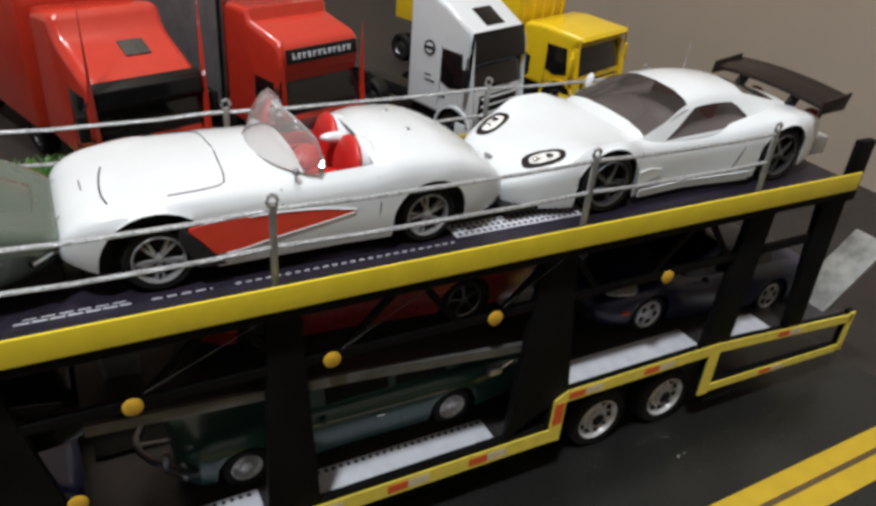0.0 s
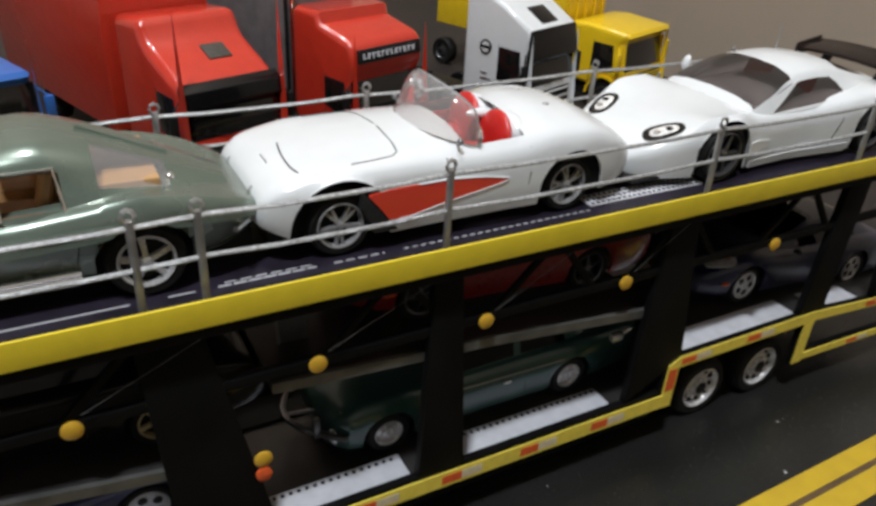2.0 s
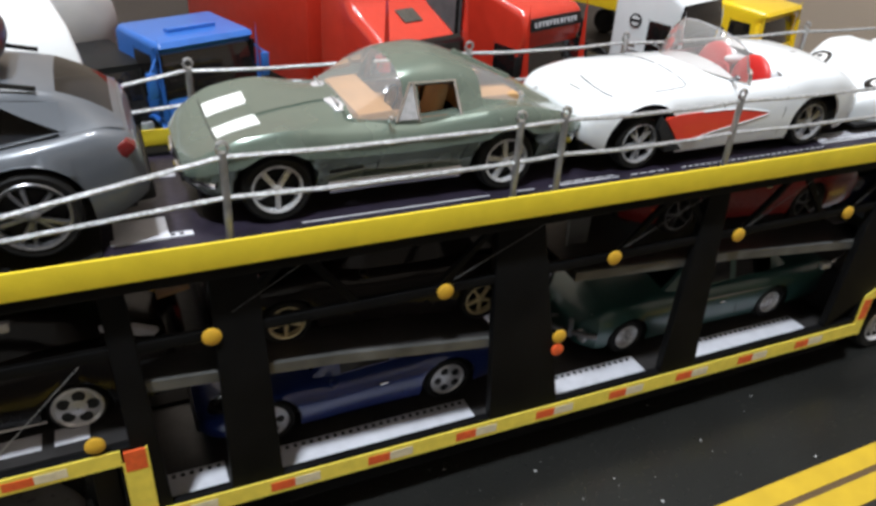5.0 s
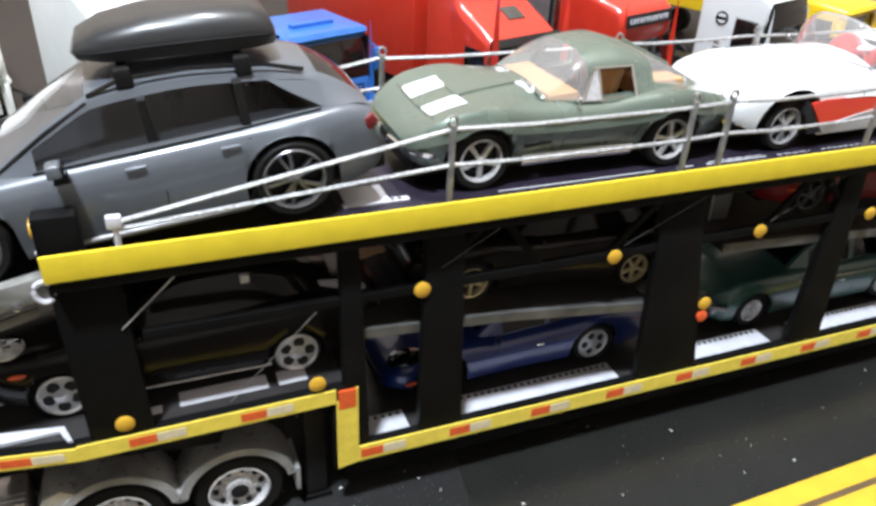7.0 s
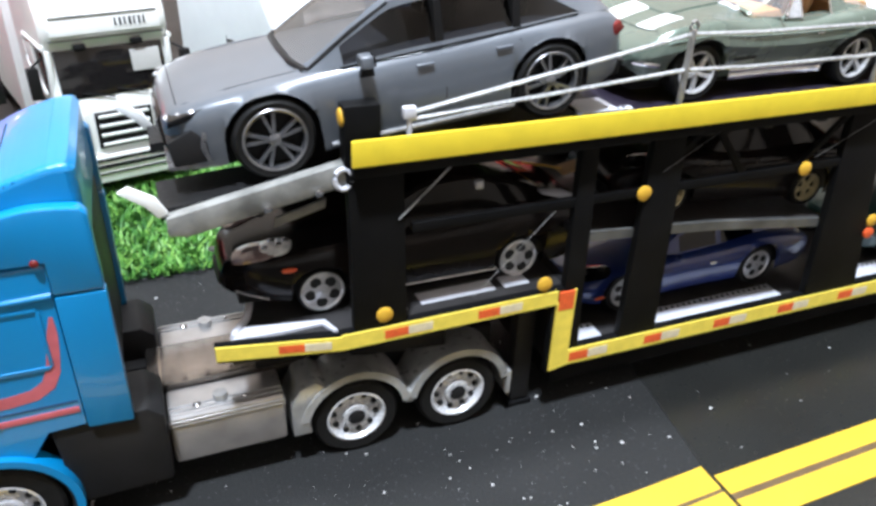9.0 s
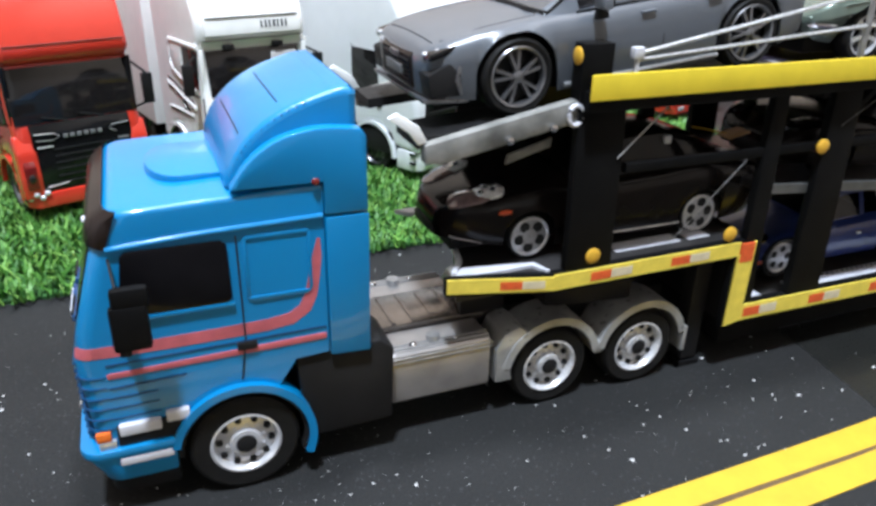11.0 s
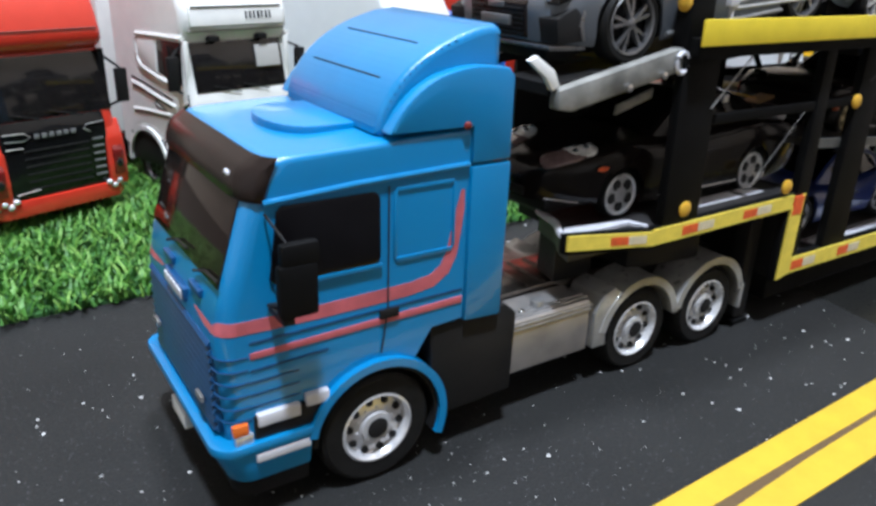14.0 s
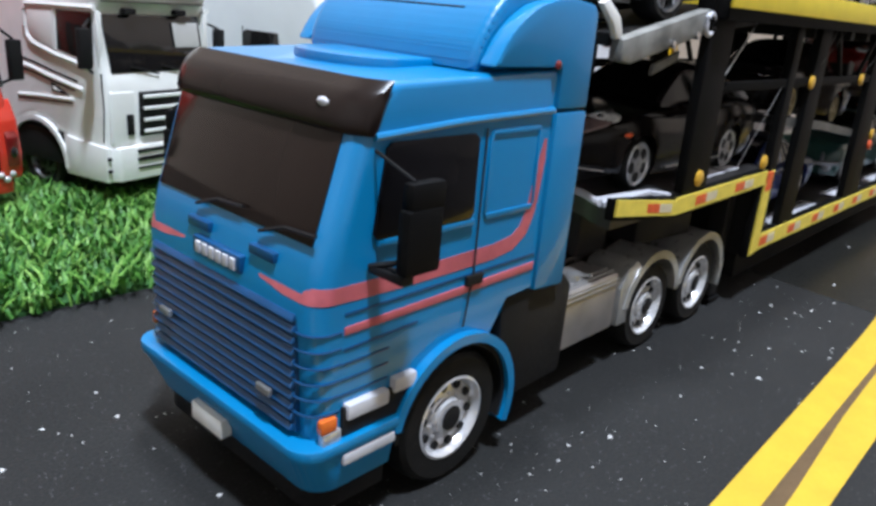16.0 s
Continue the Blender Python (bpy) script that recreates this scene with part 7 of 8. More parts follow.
# ---- the row of trucks behind (front towards -y, origin on the ground at the middle of the bumper) ----
def truck(name, x, y, yaw, paint, label, W=56, z_b=10, z_bt=18, z_sb=46, z_st=74, roof=((6, 78), (20, 100), (50, 104)), deep=58, grille="black", visor="", sign="", mirror="black",
          bumper=None, slats=5, corner_lamps=True, vent=False, logo=False, back=None, screen="dark_glass", visor_top=0, sign_at=(5, 74), full_black=False, sunroof=False, logo_z=0, wy=16, wr=16.5, dark_front=False, roof_bar=False, mirrors_on=True, side_detail="", grille_box=None, soft=3.6, lamps="block", emblem=3.9, win_dx=0):
    t = thing(name, (x, y, 12.3), label, "truck", "parked toy trucks", turn=(0, 0, yaw), local=True)
    h = W / 2

    def P(nm, bm, mat, lab="", parent=t, angle=36):
        return part(nm, bm, mat, parent, lab, angle)

    z_rf, z_rb = roof[0][1], roof[-1][1]
    arch = arc(wy, 13, wr, 22, 158, 10)
    poly = [(0.6, z_bt), (0.0, z_sb - 4), (1.2, z_sb), (6.2, z_st)] + list(roof) + [(deep, z_rb - 3), (deep, 22), (wy + wr - 1, 20)] + arch[1:]
    bm = prism(B(), poly, -h, h, axis="x")
    bmesh.ops.recalc_face_normals(bm, faces=bm.faces)
    rim = [e for e in bm.edges if abs(e.verts[0].co.x - e.verts[1].co.x) < 0.1 and min(v.co.z for v in e.verts) > z_bt - 1]
    bmesh.ops.bevel(bm, geom=rim, offset=soft, segments=6, affect="EDGES", profile=0.5)
    P("cab", bm, paint, "", angle=48)
    P("cab_floor", box(B(), -h + 5, h - 5, 3, deep - 2, 9, 20, 0.5), "black")
    # screen with a frame
    def fr(f, out):
        return (1.2 + 5.0 * f - out, z_sb + (z_st - z_sb) * f + out * 0.2)

    P("windscreen", prism(B(), [fr(0.04, 0.35), fr(0.96, 0.35), fr(0.96, -0.6), fr(0.04, -0.6)], -h + (1.2 if dark_front else 4), h - (1.2 if dark_front else 4), 0.4, axis="x"), screen, "dark windscreen")
    for k in (-1, 1):
        P("wiper", tube(B(), [(k * 8 + 6, fr(0.0, 0.9)[0], fr(0.0, 0.9)[1]), (k * 8 - 8, fr(0.14, 0.9)[0], fr(0.14, 0.9)[1])], 0.35, 5), "black")
    if visor:
        v = [fr(0.62 if dark_front else 0.80, 0.7), fr(0.74 if dark_front else 0.90, 4.2), fr(1.06, 4.6), (roof[0][0] + 1.0, visor_top or z_rf + 2.5), (roof[0][0] + 2, z_rf - 1)]
        P("sun_visor", prism(B(), v, -h + 0.5, h - 0.5, 0.4, axis="x"), visor, "front sun visor")
    if sign:
        (yy, zz), sl = sign_at, 0.16
        q = [(yy - 0.5 - 4 * sl, zz - 4.2), (yy - 0.5 + 4 * sl, zz + 4.2), (yy + 1.2 + 4 * sl, zz + 4.2), (yy + 1.2 - 4 * sl, zz - 4.2)]
        sg = P("roof_sign", prism(B(), q, -h + 4, h - 4, 0.3, axis="x"), "black" if sign == "dark" else paint, "long roof sign panel")
        n = 12
        x0 = -h + 8 if sign == "dark" else 4
        for k in range(n if sign == "dark" else 7):
            wd = (2 * h - 16) / n if sign == "dark" else 2.2
            xa = x0 + wd * k
            b = [(yy - 1.0 - 1.6 * sl, zz - 1.7), (yy - 1.0 + 1.6 * sl, zz + 1.7), (yy - 0.3 + 1.6 * sl, zz + 1.7), (yy - 0.3 - 1.6 * sl, zz - 1.7)]
            lean = 0.7 if sign == "dark" else 0.4
            P("sign_bar", prism(B(), b, xa, xa + wd * (0.30, 0.42, 0.34, 0.5)[k % 4], 0.1, axis="x"), "tray" if sign == "dark" else "black", "", sg)
            cap = 1.2 if k % 3 else -1.2
            c = [(yy - 1.0 + (cap - 0.35) * sl, zz + cap - 0.35), (yy - 1.0 + (cap + 0.35) * sl, zz + cap + 0.35), (yy - 0.3 + (cap + 0.35) * sl, zz + cap + 0.35), (yy - 0.3 + (cap - 0.35) * sl, zz + cap - 0.35)]
            P("sign_bar", prism(B(), c, xa + wd * 0.1, xa + wd * lean, 0.1, axis="x"), "tray" if sign == "dark" else "black", "", sg)
    # grille, bumper, lamps
    gw, g0, g1 = grille_box or (h - 8, z_bt + 1, z_sb - 3)
    P("grille", box(B(), -gw, gw, -0.8, 1.0, g0, g1, 0.5), grille, "front grille panel")
    for k in range(slats):
        zz = g0 + 2 + (g1 - g0 - 4) * k / max(slats - 1, 1)
        P("grille_slat", box(B(), -gw + 1.5, gw - 1.5, -1.8, -0.4, zz - 0.7, zz + 0.7, 0.3), paint if grille == "black" and slats < 6 else "black", "grille slat")
    bp = P("bumper", prism(B(), [(-h, 14), (-h, 1.5), (-h + 4, -2), (h - 4, -2), (h, 1.5), (h, 14), (h - 8, 14), (-h + 8, 14)], z_b, z_bt + 1, 0.9, 2, axis="z"), bumper or paint, "front bumper")
    for sg in (-1, 1):
        if lamps == "block":
            P("headlight", prism(B(), [(-1.6, z_bt + 1), (-1.2, z_bt + 7), (6, z_bt + 8), (6, z_bt + 1)], sg * (h - 4.5) - 4.0, sg * (h - 4.5) + 4.0, 0.6, axis="x"), "lens", "clear headlight")
            P("fog_lamp", box(B(), sg * (h - 9) - 3, sg * (h - 9) + 3, -2.8, -1.6, z_b + 2.4, z_b + 5.4, 0.5), "lens", "fog lamp", bp)
        if lamps == "cluster":  # a bulging corner with three small lamps
            P("lamp_cheek", prism(B(), [(-2.2, z_bt - 1), (-2.8, z_bt + 9), (-1.6, z_bt + 21), (1.5, z_bt + 29), (9, z_bt + 27), (10, z_bt + 6), (8, z_bt - 1)], sg * (h - 3.2) - 4.4, sg * (h - 3.2) + 4.4, 1.6, 3, axis="x"), paint, "bulging painted corner")
            hl = P("headlight", prism(B(), [(-3.2, z_bt + 4), (-3.4, z_bt + 15), (-1.6, z_bt + 18), (4, z_bt + 17), (4, z_bt + 4)], sg * (h - 3.0) - 2.6, sg * (h - 3.0) + 2.6, 0.8, axis="x"), "red_lens", "dark red corner lamp")
            P("lamp_bulb", blob(B(), (sg * (h - 3.0), -3.0, z_bt + 9.5), (1.7, 1.0, 2.2)), "dark_glass", "", hl)
            for k in range(4):
                P("fog_lamp", blob(B(), (sg * (h - 1.2 - 2.4 * k), -2.0 + (1.4 if k == 0 else 0), z_bt - 0.6 + 1.8 * (k % 2)), (1.5, 1.2, 1.3)), "bright_rim", "small bright lamp", bp)
        if lamps == "vent":
            P("headlight", prism(B(), [(-0.4, g0 - 3), (-0.2, g1 + 1), (5, g1 + 2), (6, g0 - 3)], sg * 21.5 - 6.0, sg * 21.5 + 6.0, 1.4, 3, axis="x"), paint, "raised corner block")
            P("corner_vent", box(B(), sg * 18.6 - 1.6, sg * 18.6 + 1.6, -1.2, 0.6, 29.4, 37.8, 0.7), "black", "upright dark lamp slot")
        xs = sg * (h + 0.1)
        side = lambda nm, poly, mat, lab="", dp=0.6: P(nm, prism(B(), poly, xs - dp / 2, xs + dp / 2, 0.15, axis="x"), mat, lab)  # noqa: E731
        if side_detail == "swept":
            side("side_window", [(5.6, 76.4), (25.6, 76.2), (26.6, 61.0), (18, 59.4), (6.0, 57.2)], screen, "dark side window")
            side("quarter_panel", [(28.2, 76.0), (43.2, 75.6), (43.6, 68.4), (40.6, 63.8), (28.6, 60.8)], "cream", "plain pale quarter panel", 0.8)
            for nm, curve, rad, mat in (("window_frame", [(27.4, 77.0), (27.6, 60.6)], 0.9, paint), ("side_ridge", [(4.0, 78.2), (26, 77.8), (44.1, 77.2), (45.6, 74), (45.8, 68.4), (44.4, 64.8), (41.1, 62.3), (35, 60.6), (26.4, 58.6), (18, 57.4), (9.0, 55.4)], 1.25, paint),
                                        ("side_groove", [(53, 56.0), (42, 54.4), (33.9, 52.7), (16, 49.4)], 0.6, "black"), ("side_ridge", [(53, 53.6), (42, 52.0), (33.9, 50.2), (13, 46.6)], 1.1, paint), ("side_groove", [(53, 51.6), (42, 50.0), (33.9, 48.4), (18, 45.6)], 0.45, "black"),
                                        ("side_ridge", [(54, 40.2), (40, 41.2), (19, 42.0)], 0.9, paint), ("side_groove", [(54, 38.8), (40, 39.6), (20, 40.4)], 0.4, "black"),
                                        ("bumper_groove", [(23, 20.4), (12, 20.7), (2, 21.0)], 0.4, "black"), ("bumper_groove", [(23, 16.8), (12, 17.1), (2.6, 17.4)], 0.4, "black"), ("side_groove", [(2.4, 54), (2.0, 40), (3.2, 27)], 0.3, "black")):
                P(nm, tube(B(), [(xs - sg * 0.3, a, b) for a, b in curve], rad, 6), mat)
            side("side_recess", [(32.1, 47.6), (31.6, 44.0), (21.6, 43.4), (28.6, 46.4)], "black", "small arrow-shaped recess", 0.7)
            side("side_recess", [(30.6, 46.2), (30.4, 44.6), (26.0, 44.4)], "cream", "", 1.1)
            P("bumper_side", prism(B(), [(0.4, 11), (0.2, 25.2), (18, 26.4), (24.6, 27.2), (25.6, 19), (25.4, 11)], xs - 1.1, xs + 1.1, 0.6, axis="x"), paint, "white bumper side panel")
        else:
            side("side_window", [(a + win_dx, b) for a, b in ((9.5, z_sb + 1), (12.0, z_st - 2), (29.5, z_st - 1.5), (31, z_st - 3), (31, z_sb + 2), (22, z_sb - 1.5))], screen, "dark side window")
            P("panel_gap", tube(B(), [(xs, 31 + win_dx, z_st), (xs, 31 + win_dx, z_sb - 12), (xs, 33 + win_dx, 27)], 0.25, 5), "seam")
            P("door_handle", box(B(), xs - 0.6, xs + 0.6, 25.5, 29.5, z_sb - 9.4, z_sb - 8.2, 0.2), "black")
        ar = arc(wy, 13, wr + 0.8, 0, 180, 12) + arc(wy, 13, wr - 1.0, 180, 0, 12)
        P("wheel_arch", prism(B(), ar, xs - 1.2, xs + 1.2, axis="x"), paint)
        P("arch_lining", box(B(), min(xs, xs - sg * 6), max(xs, xs - sg * 6) - (0.4 if sg > 0 else 0), wy - wr + 2, wy + wr - 2, 14, 13 + wr * 0.8, 0.4) if wr > 17 else box(B(), sg * (h - 8) - 1, sg * (h - 8) + 1, wy - 10, wy + 10, 16, 26, 0.3), "black")
        for k in range(2):
            P("step", box(B(), xs - 0.8, xs + 0.8, -0.5, 3.5, z_b + 4 + 5 * k, z_b + 5.4 + 5 * k, 0.3), "black")
        if mirrors_on:
            P("mirror", box(B(), sg * (h + 6) - 2.6, sg * (h + 6) + 2.6, 1.5, 4.5, z_sb + 3, z_sb + 18, 0.9), mirror, "door mirror")
            P("mirror_arm", tube(B(), [(sg * h, 7, z_st - 3), (sg * (h + 6), 3, z_sb + 18)], 0.6, 6), mirror)
            P("mirror_arm", tube(B(), [(sg * h, 7, z_sb + 1), (sg * (h + 6), 3, z_sb + 4)], 0.6, 6), mirror)
        wheel_side(t, (sg * (h - 5.5), wy, 13), 12.8, 9, sg)
        wheel_side(t, (sg * (h - 6.5), 104, 13), 12.8, 11, sg)
        if logo and sg < 0:
            lg = lathe(B(), [(emblem, -0.5), (emblem, 0.5)], (xs, 43, logo_z or z_sb + 14), "x", 22)
            lp = P("door_emblem", lg, "black", "round dark emblem")
            P("emblem_centre", lathe(B(), [(emblem * 0.72, -0.5), (emblem * 0.72, 0.5)], (xs - 0.15, 43, logo_z or z_sb + 14), "x", 18), paint, "", lp)
            P("emblem_bar", box(B(), xs - 0.9, xs + 0.5, 43 - emblem * 0.7, 43 + emblem * 0.7, (logo_z or z_sb + 14) - 1.1, (logo_z or z_sb + 14) + 1.1, 0.2), "black", "", lp)
            for k in range(2):
                P("side_text_bar", box(B(), xs - 0.5, xs + 0.5, 36 + 4 * k, 46, z_sb - 0.5 + 4 * k, z_sb + 0.7 + 4 * k), "steel", "grey marking bar")
        P("corner_post", box(B(), sg * (h - 1.6) - 1.2, sg * (h - 1.6) + 1.2, 3.4, 6.4, z_sb + 1, z_st, 0.4), "black_gloss" if dark_front else paint)
    if corner_lamps:
        for xx in (-h * 0.45, h * 0.45):
            P("roof_lamp", box(B(), xx - 2.6, xx + 2.6, roof[0][0] - 2.0, roof[0][0] + 2, z_rf - 3.2, z_rf - 1.0, 0.4), "black", "small dark roof lamp")
    if vent:
        (ya, za), (yb, zb) = roof[1], roof[3]
        q = [(ya + (yb - ya) * f, za + (zb - za) * f + o) for f, o in ((0.30, 1.1), (0.86, 0.9), (0.86, -1.0), (0.30, -1.0))]
        P("roof_vent", prism(B(), q, -2, 13, 0.4, axis="x"), "vent_dark", "dark meshed roof vent")
    if sunroof:
        (ya, za), (yb, zb) = roof[1], roof[2]
        q = [(ya + (yb - ya) * f, za + (zb - za) * f + o) for f, o in ((0.15, 0.6), (0.75, 0.6), (0.75, -1.0), (0.15, -1.0))]
        P("roof_hatch", prism(B(), q, -10, 10, 0.3, axis="x"), "black_gloss", "dark glass roof hatch")
    if roof_bar:
        P("roof_bar", box(B(), -16, 16, 20, 25, roof[-1][1] - 1.6, roof[-1][1] + 1.0, 0.6), paint, "raised bar on the roof")
    if full_black:
        P("front_mask", prism(B(), [(-1.0, z_bt + 2), (-1.2, z_sb - 4), (0.4, z_sb + 1), (3.0, z_sb + 1), (3, z_bt + 2)], -h + 6.5, h - 6.5, 0.5, axis="x"), "black_gloss", "glossy black front mask")
        for xs in (-h, h):
            P("side_window", prism(B(), [(34, z_sb - 1), (34, z_st - 1), (50, z_st), (52, z_sb)], xs - 0.4, xs + 0.4, 0.15, axis="x"), "dark_glass", "dark rear side window")
        P("roof_seam", tube(B(), [(-h + 3, roof[2][0] - 0.1, roof[2][1] + 1), (h - 3, roof[2][0] - 0.1, roof[2][1] + 1)], 0.35, 5), "red_dark", "dark line across the roof front")
        for k in range(6):
            P("badge_bar", box(B(), -9 + 3.1 * k, -6.9 + 3.1 * k, -1.9, -0.9, z_sb - 6.3, z_sb - 4.4, 0.3), "tank_grey", "grey badge bar")
        for pts in ([(-21.5, 44), (-13, 43.6), (-10.5, 41.8), (-13.5, 40.4), (-21, 41.0)], [(-21, 37.8), (-14, 37.6)], [(21.5, 44), (13.5, 43.4), (12.5, 41.6), (15, 40.2)], [(-19.5, 18.6), (-10, 19.4)]):
            P("mask_trim", tube(B(), [(a, -1.4, b) for a, b in pts], 0.3, 5), "steel", "thin bright trim line")
        for k in range(6):
            P("mask_fin", box(B(), 15.5, 20.5, -1.8, -0.8, 20.2 + 3.2 * k, 21.0 + 3.2 * k, 0.2), "tank_grey")
            P("mask_slat", box(B(), -14, 14, -1.5, -0.9, 19.5 + 3.2 * k, 20.3 + 3.2 * k, 0.2), "black")
    P("chassis", box(B(), -9, 9, deep - 4, 128, 12, 22, 1.0), "black")
    if back == "box" or back == "white_box":
        pm = paint if back == "box" else "cream"
        bx = P("cargo_box", box(B(), -h - 3, h + 3, deep + 8, deep + 190, 24, 132, 1.2), pm, "tall cargo box")
        if back == "box":
            for sg in (-1, 1):
                P("box_band", prism(B(), [(deep + 20, 112), (deep + 120, 96), (deep + 120, 106), (deep + 20, 122)], sg * (h + 3) - 0.3, sg * (h + 3) + 0.3, axis="x"), "cream", "pale diagonal band", bx)
    if back == "dark_box":
        bx = P("cargo_box", box(B(), -h + 2, h - 2, deep + 8, deep + 160, 24, 128, 1.2), "tank_grey", "plain dark grey cargo box")
        P("exhaust_pipe", tube(B(), [(-h + 4, deep + 4, 24), (-h + 4, deep + 4, 122)], 1.3, 8), "chrome", "upright chrome exhaust pipe")
        P("box_edge", box(B(), -h + 1.4, -h + 3.4, deep + 7.4, deep + 9.4, 24, 128.4, 0.3), "black", "", bx)
    if back == "bed":
        bx = P("tipper_bed", prism(B(), [(deep + 8, 40), (deep + 6, 98), (deep + 150, 98), (deep + 150, 40)], -h + 1, h - 1, 1.2, axis="x"), paint, "tall yellow tipper bed")
        for k in range(5):
            P("bed_rib", box(B(), -h + 6 + 14 * k, -h + 9 + 14 * k, deep + 4.8, deep + 6.6, 42, 97, 0.4), paint, "", bx)
        P("bed_rim", box(B(), -h, h, deep + 5, deep + 9, 96.5, 100, 0.8), paint, "", bx)
    if back == "tank":
        tk = P("tank", lathe(B(), [(4, deep + 6), (26, deep + 8), (36, deep + 16), (37, deep + 24), (37, deep + 190), (30, deep + 200)], (0, 0, 70), "y", 32), "matt_pale_grey", "round pale grey tank")
        for k in range(4):
            P("tank_band", lathe(B(), [(37.4, deep + 30 + 45 * k), (37.4, deep + 33 + 45 * k)], (0, 0, 70), "y", 32, cap=False), "steel", "", tk)
    if back:
        for sg in (-1, 1):
            wheel_side(t, (sg * (h - 6.5), 200, 13), 12.8, 11, sg)
    return t


def wheel_side(parent, at, r, w, sg):
    """A wheel whose axle lies along x."""
    hm, tm, rm, extra = wheel_meshes("truck", r, w)
    hub = shared("wheel", hm, parent, pose(at[0] * U, at[1] * U, at[2] * U, 0, 0, -90 if sg < 0 else 90))
    shared("tyre", tm, hub, Matrix(), "black rubber tyre")
    dark = bpy.data.meshes.get("dark_rim") or rm.copy()
    dark.name = "dark_rim"
    dark.materials[0] = M["gunmetal"]
    shared("rim", dark, hub, Matrix(), "dark metal rim")
    shared("rim_hole", extra, hub, Matrix())


truck("cab_over_truck", -367, 204, 20, "red_paint", "bright red toy truck with a black grille on the grass", W=58, z_b=9.0, z_bt=15, z_sb=47, z_st=74, roof=((4, 75), (1.5, 78), (2.0, 82), (4, 89), (10, 104), (22, 112), (54, 114)), deep=92, slats=0, full_black=True, corner_lamps=False, wy=22, dark_front=True, lamps="cluster", soft=4.2)
white = truck("cab_over_truck", -282, 207, 15, "cream", "off-white toy truck with slatted grille and tall roof", W=58, z_b=11, z_bt=24, z_sb=53, z_st=77, roof=((4.5, 79.5), (3.2, 82.5), (3.6, 90), (7, 98), (18, 111), (54, 117)), deep=68, slats=4, sign="pale", sign_at=(3.0, 87.5), mirror="black", back="white_box", wy=43.5, wr=18.8, side_detail="swept", grille_box=(13.5, 28.5, 46.5), lamps="vent")
# the cab is solid: a pale patch stands for light seen through it
part("see_through_patch", prism(B(), [(2.7, 63.4), (4.5, 73.4), (3.9, 73.4), (2.1, 63.4)], 9.0, 22.8, 0.2, axis="x"), "matt_pale_grey", white, "pale patch painted as the light seen through the cab")
part("roof_crease", tube(B(), [(-24, 3.0, 91.5), (24, 3.0, 91.5)], 0.5, 6), "tank_grey", white, "fine line over the sign")
part("roof_crease", tube(B(), [(-26, 3.2, 81.0), (26, 3.2, 81.0)], 0.45, 6), "tank_grey", white)
for z0, z1 in ((22.2, 23.6), (18.6, 20.4), (15.4, 16.2)):
    part("bumper_slot", box(B(), -17, 17, -2.5, -1.2, z0, z1, 0.2), "black", white, "dark slot in the bumper")
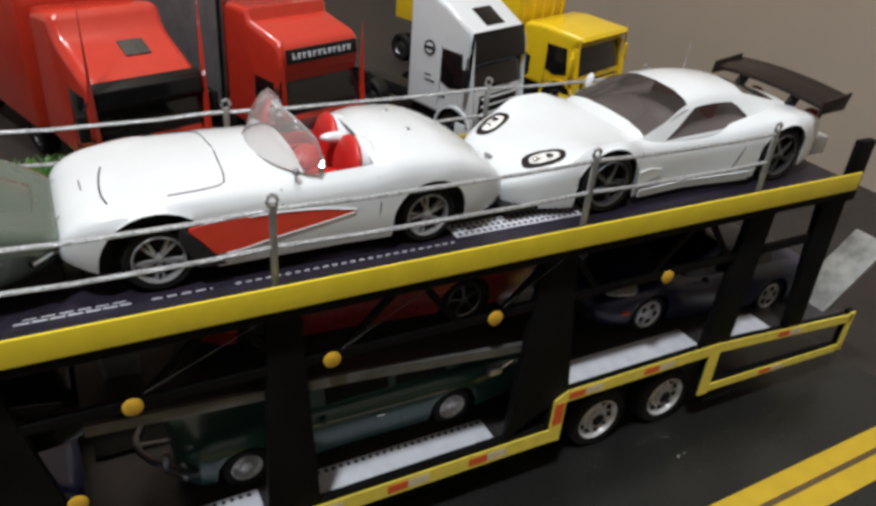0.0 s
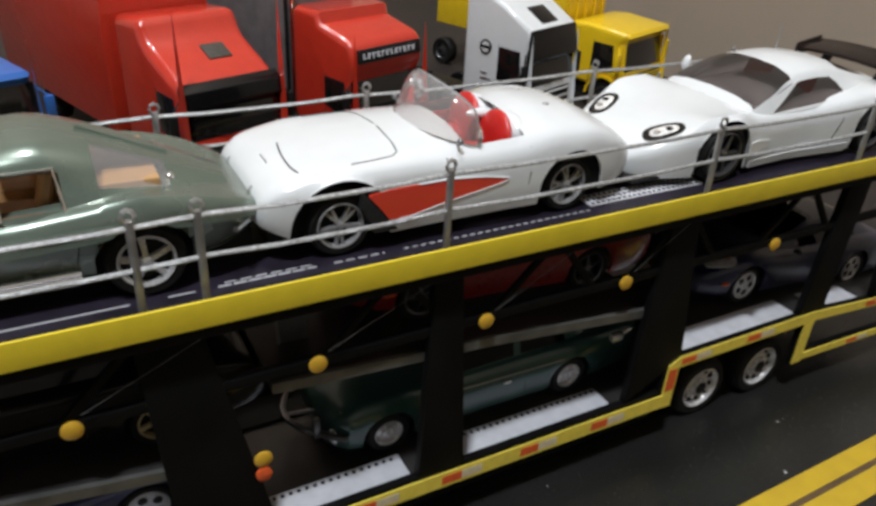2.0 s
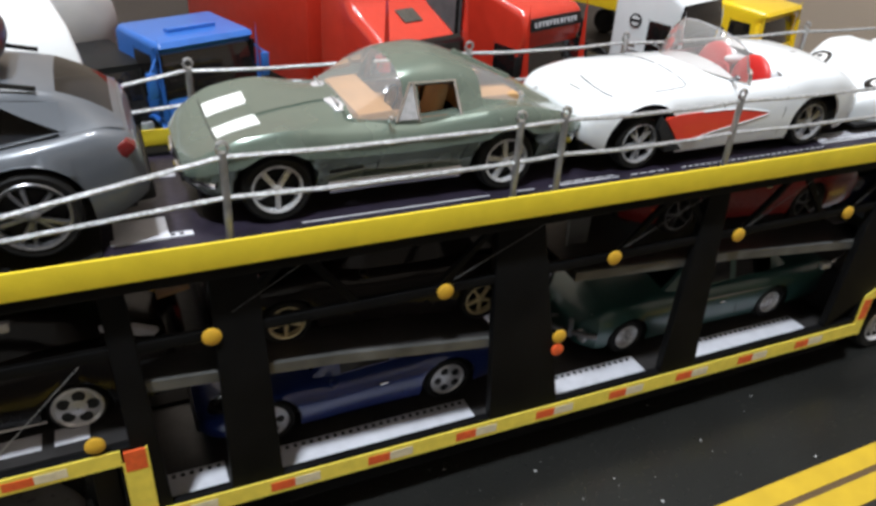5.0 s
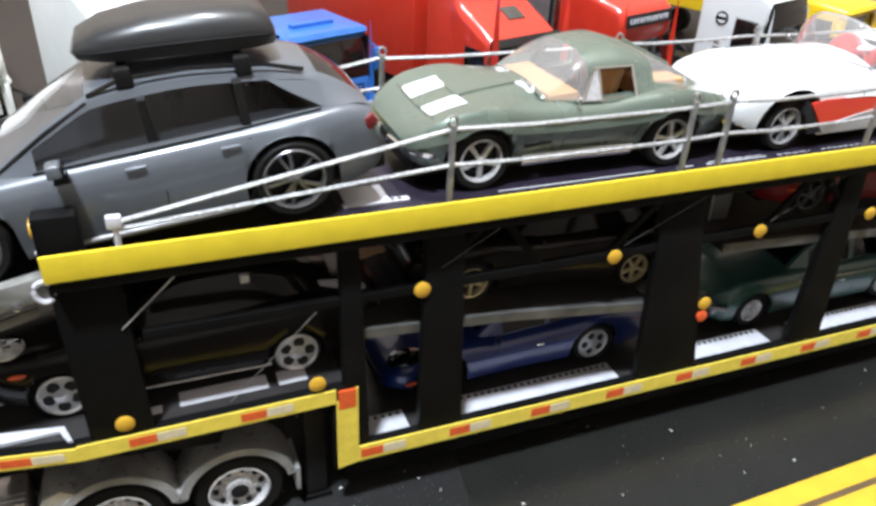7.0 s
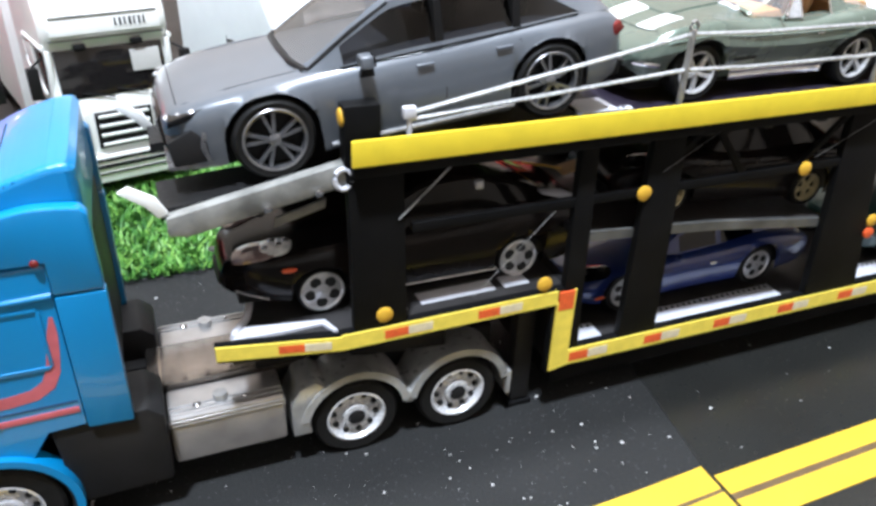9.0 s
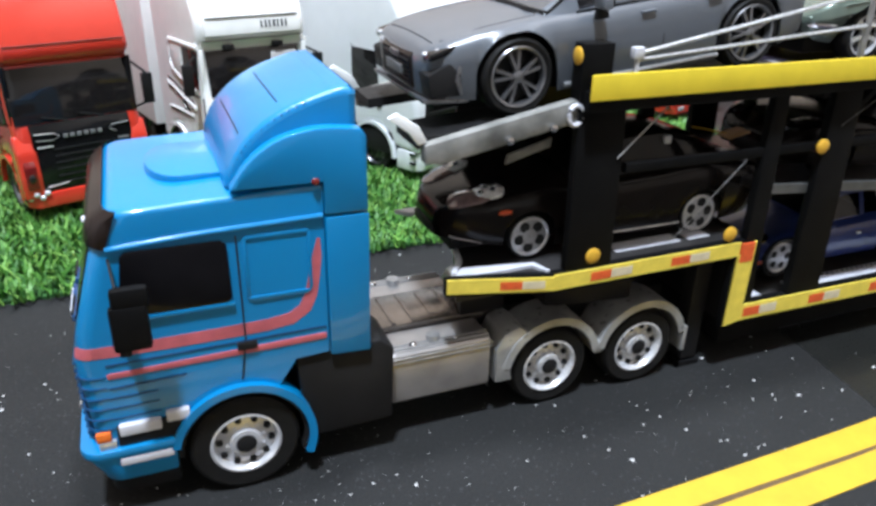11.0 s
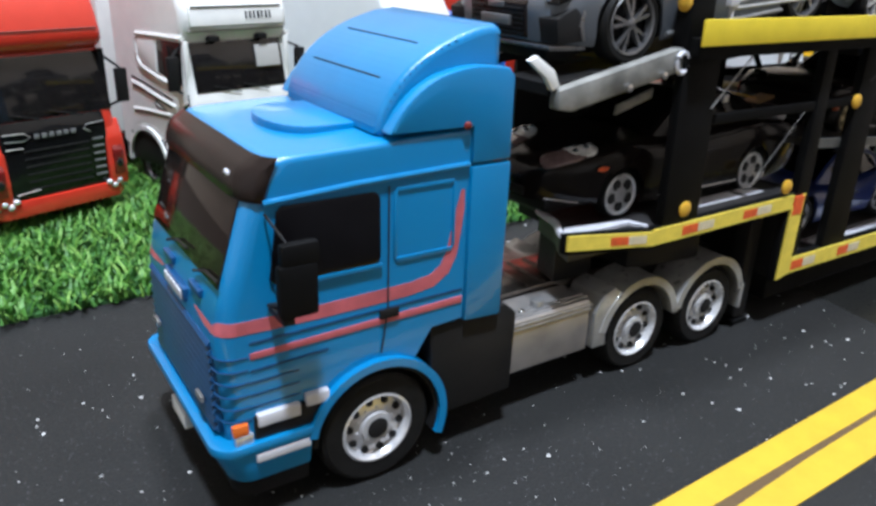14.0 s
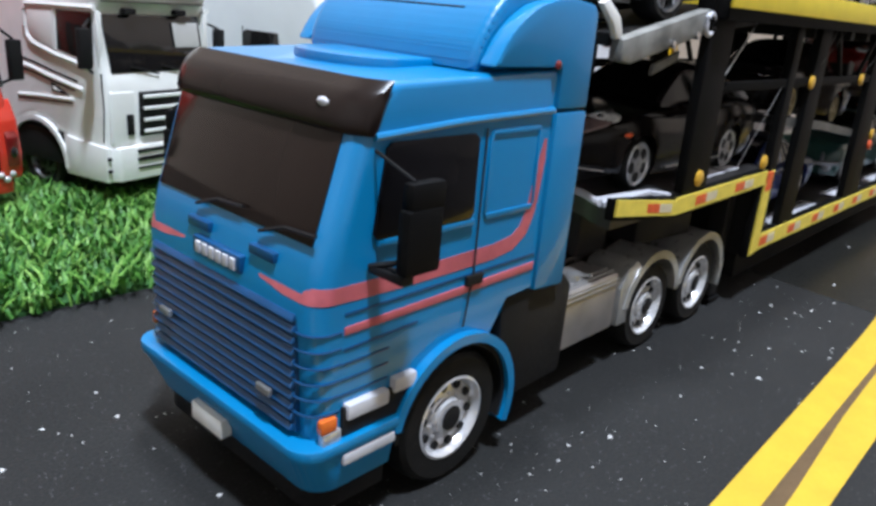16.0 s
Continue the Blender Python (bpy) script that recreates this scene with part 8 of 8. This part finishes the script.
truck("cab_over_truck", -175, 206, 27, "white_paint", "glossy white toy truck with a rounded roof", W=64, z_b=8, z_bt=18, z_sb=49, z_st=72, roof=((5, 75), (8, 84), (16, 98), (30, 110), (46, 117), (80, 119)), deep=96, slats=6, mirror="white_paint", mirrors_on=False, wy=33, wr=17.5, win_dx=18)
truck("tanker_truck", -143, 288, 16, "black", "dark toy truck with a round pale grey tank", W=50, z_b=8, z_bt=18, z_sb=38, z_st=56, roof=((6, 59), (12, 61), (54, 62)), back="tank", corner_lamps=False)
truck("cab_over_truck", -82, 288, 23, "box_blue", "plain blue toy truck with a flat roof", W=65, z_b=8, z_bt=18, z_sb=42, z_st=69, roof=((3, 72), (5, 75), (50, 77)), deep=54, slats=3, corner_lamps=False, mirror="box_blue", dark_front=True, roof_bar=True)
truck("cab_over_truck", 47, 263, 18, "red_paint", "bright red toy truck with a sloping roof and vent", W=65, z_b=8, z_bt=18, z_sb=40, z_st=66, roof=((6, 70), (16, 76), (28, 82), (36, 86), (41, 90.5), (44, 96), (46, 99.5), (49, 100.5), (72, 99)), deep=76, slats=0, visor="black_gloss", vent=True, corner_lamps=False, back="box", dark_front=True, soft=6.0)
truck("cab_over_truck", 155, 283, 20, "red_paint", "bright red toy truck with a dark roof sign", W=64, z_b=8, z_bt=18, z_sb=38, z_st=60, roof=((4, 64), (3.5, 70), (5.5, 80), (10, 84), (36, 90), (38, 97), (60, 98)), deep=64, slats=0, sign="dark", sign_at=(3.6, 75), corner_lamps=False, back="dark_box", dark_front=True, soft=4.5)
truck("cab_over_truck", 285, 281, 20, "white_paint", "white toy truck with black visor and side emblem", W=58, z_b=8, z_bt=18, z_sb=43, z_st=70, roof=((4, 76), (5, 84), (30, 98), (46, 104), (60, 106)), deep=64, slats=4, visor="black_gloss", visor_top=84, logo=True, logo_z=66, emblem=5.4, sunroof=True, corner_lamps=False, dark_front=True)
truck("tipper_truck", 409, 319, 20, "yellow_truck", "yellow toy truck with a plain flat-roofed cab", W=72, z_b=8, z_bt=18, z_sb=34, z_st=58, roof=((1, 61), (-1, 64), (1, 67), (40, 70), (54, 69)), slats=4, corner_lamps=False, mirror="yellow_truck", back="bed")
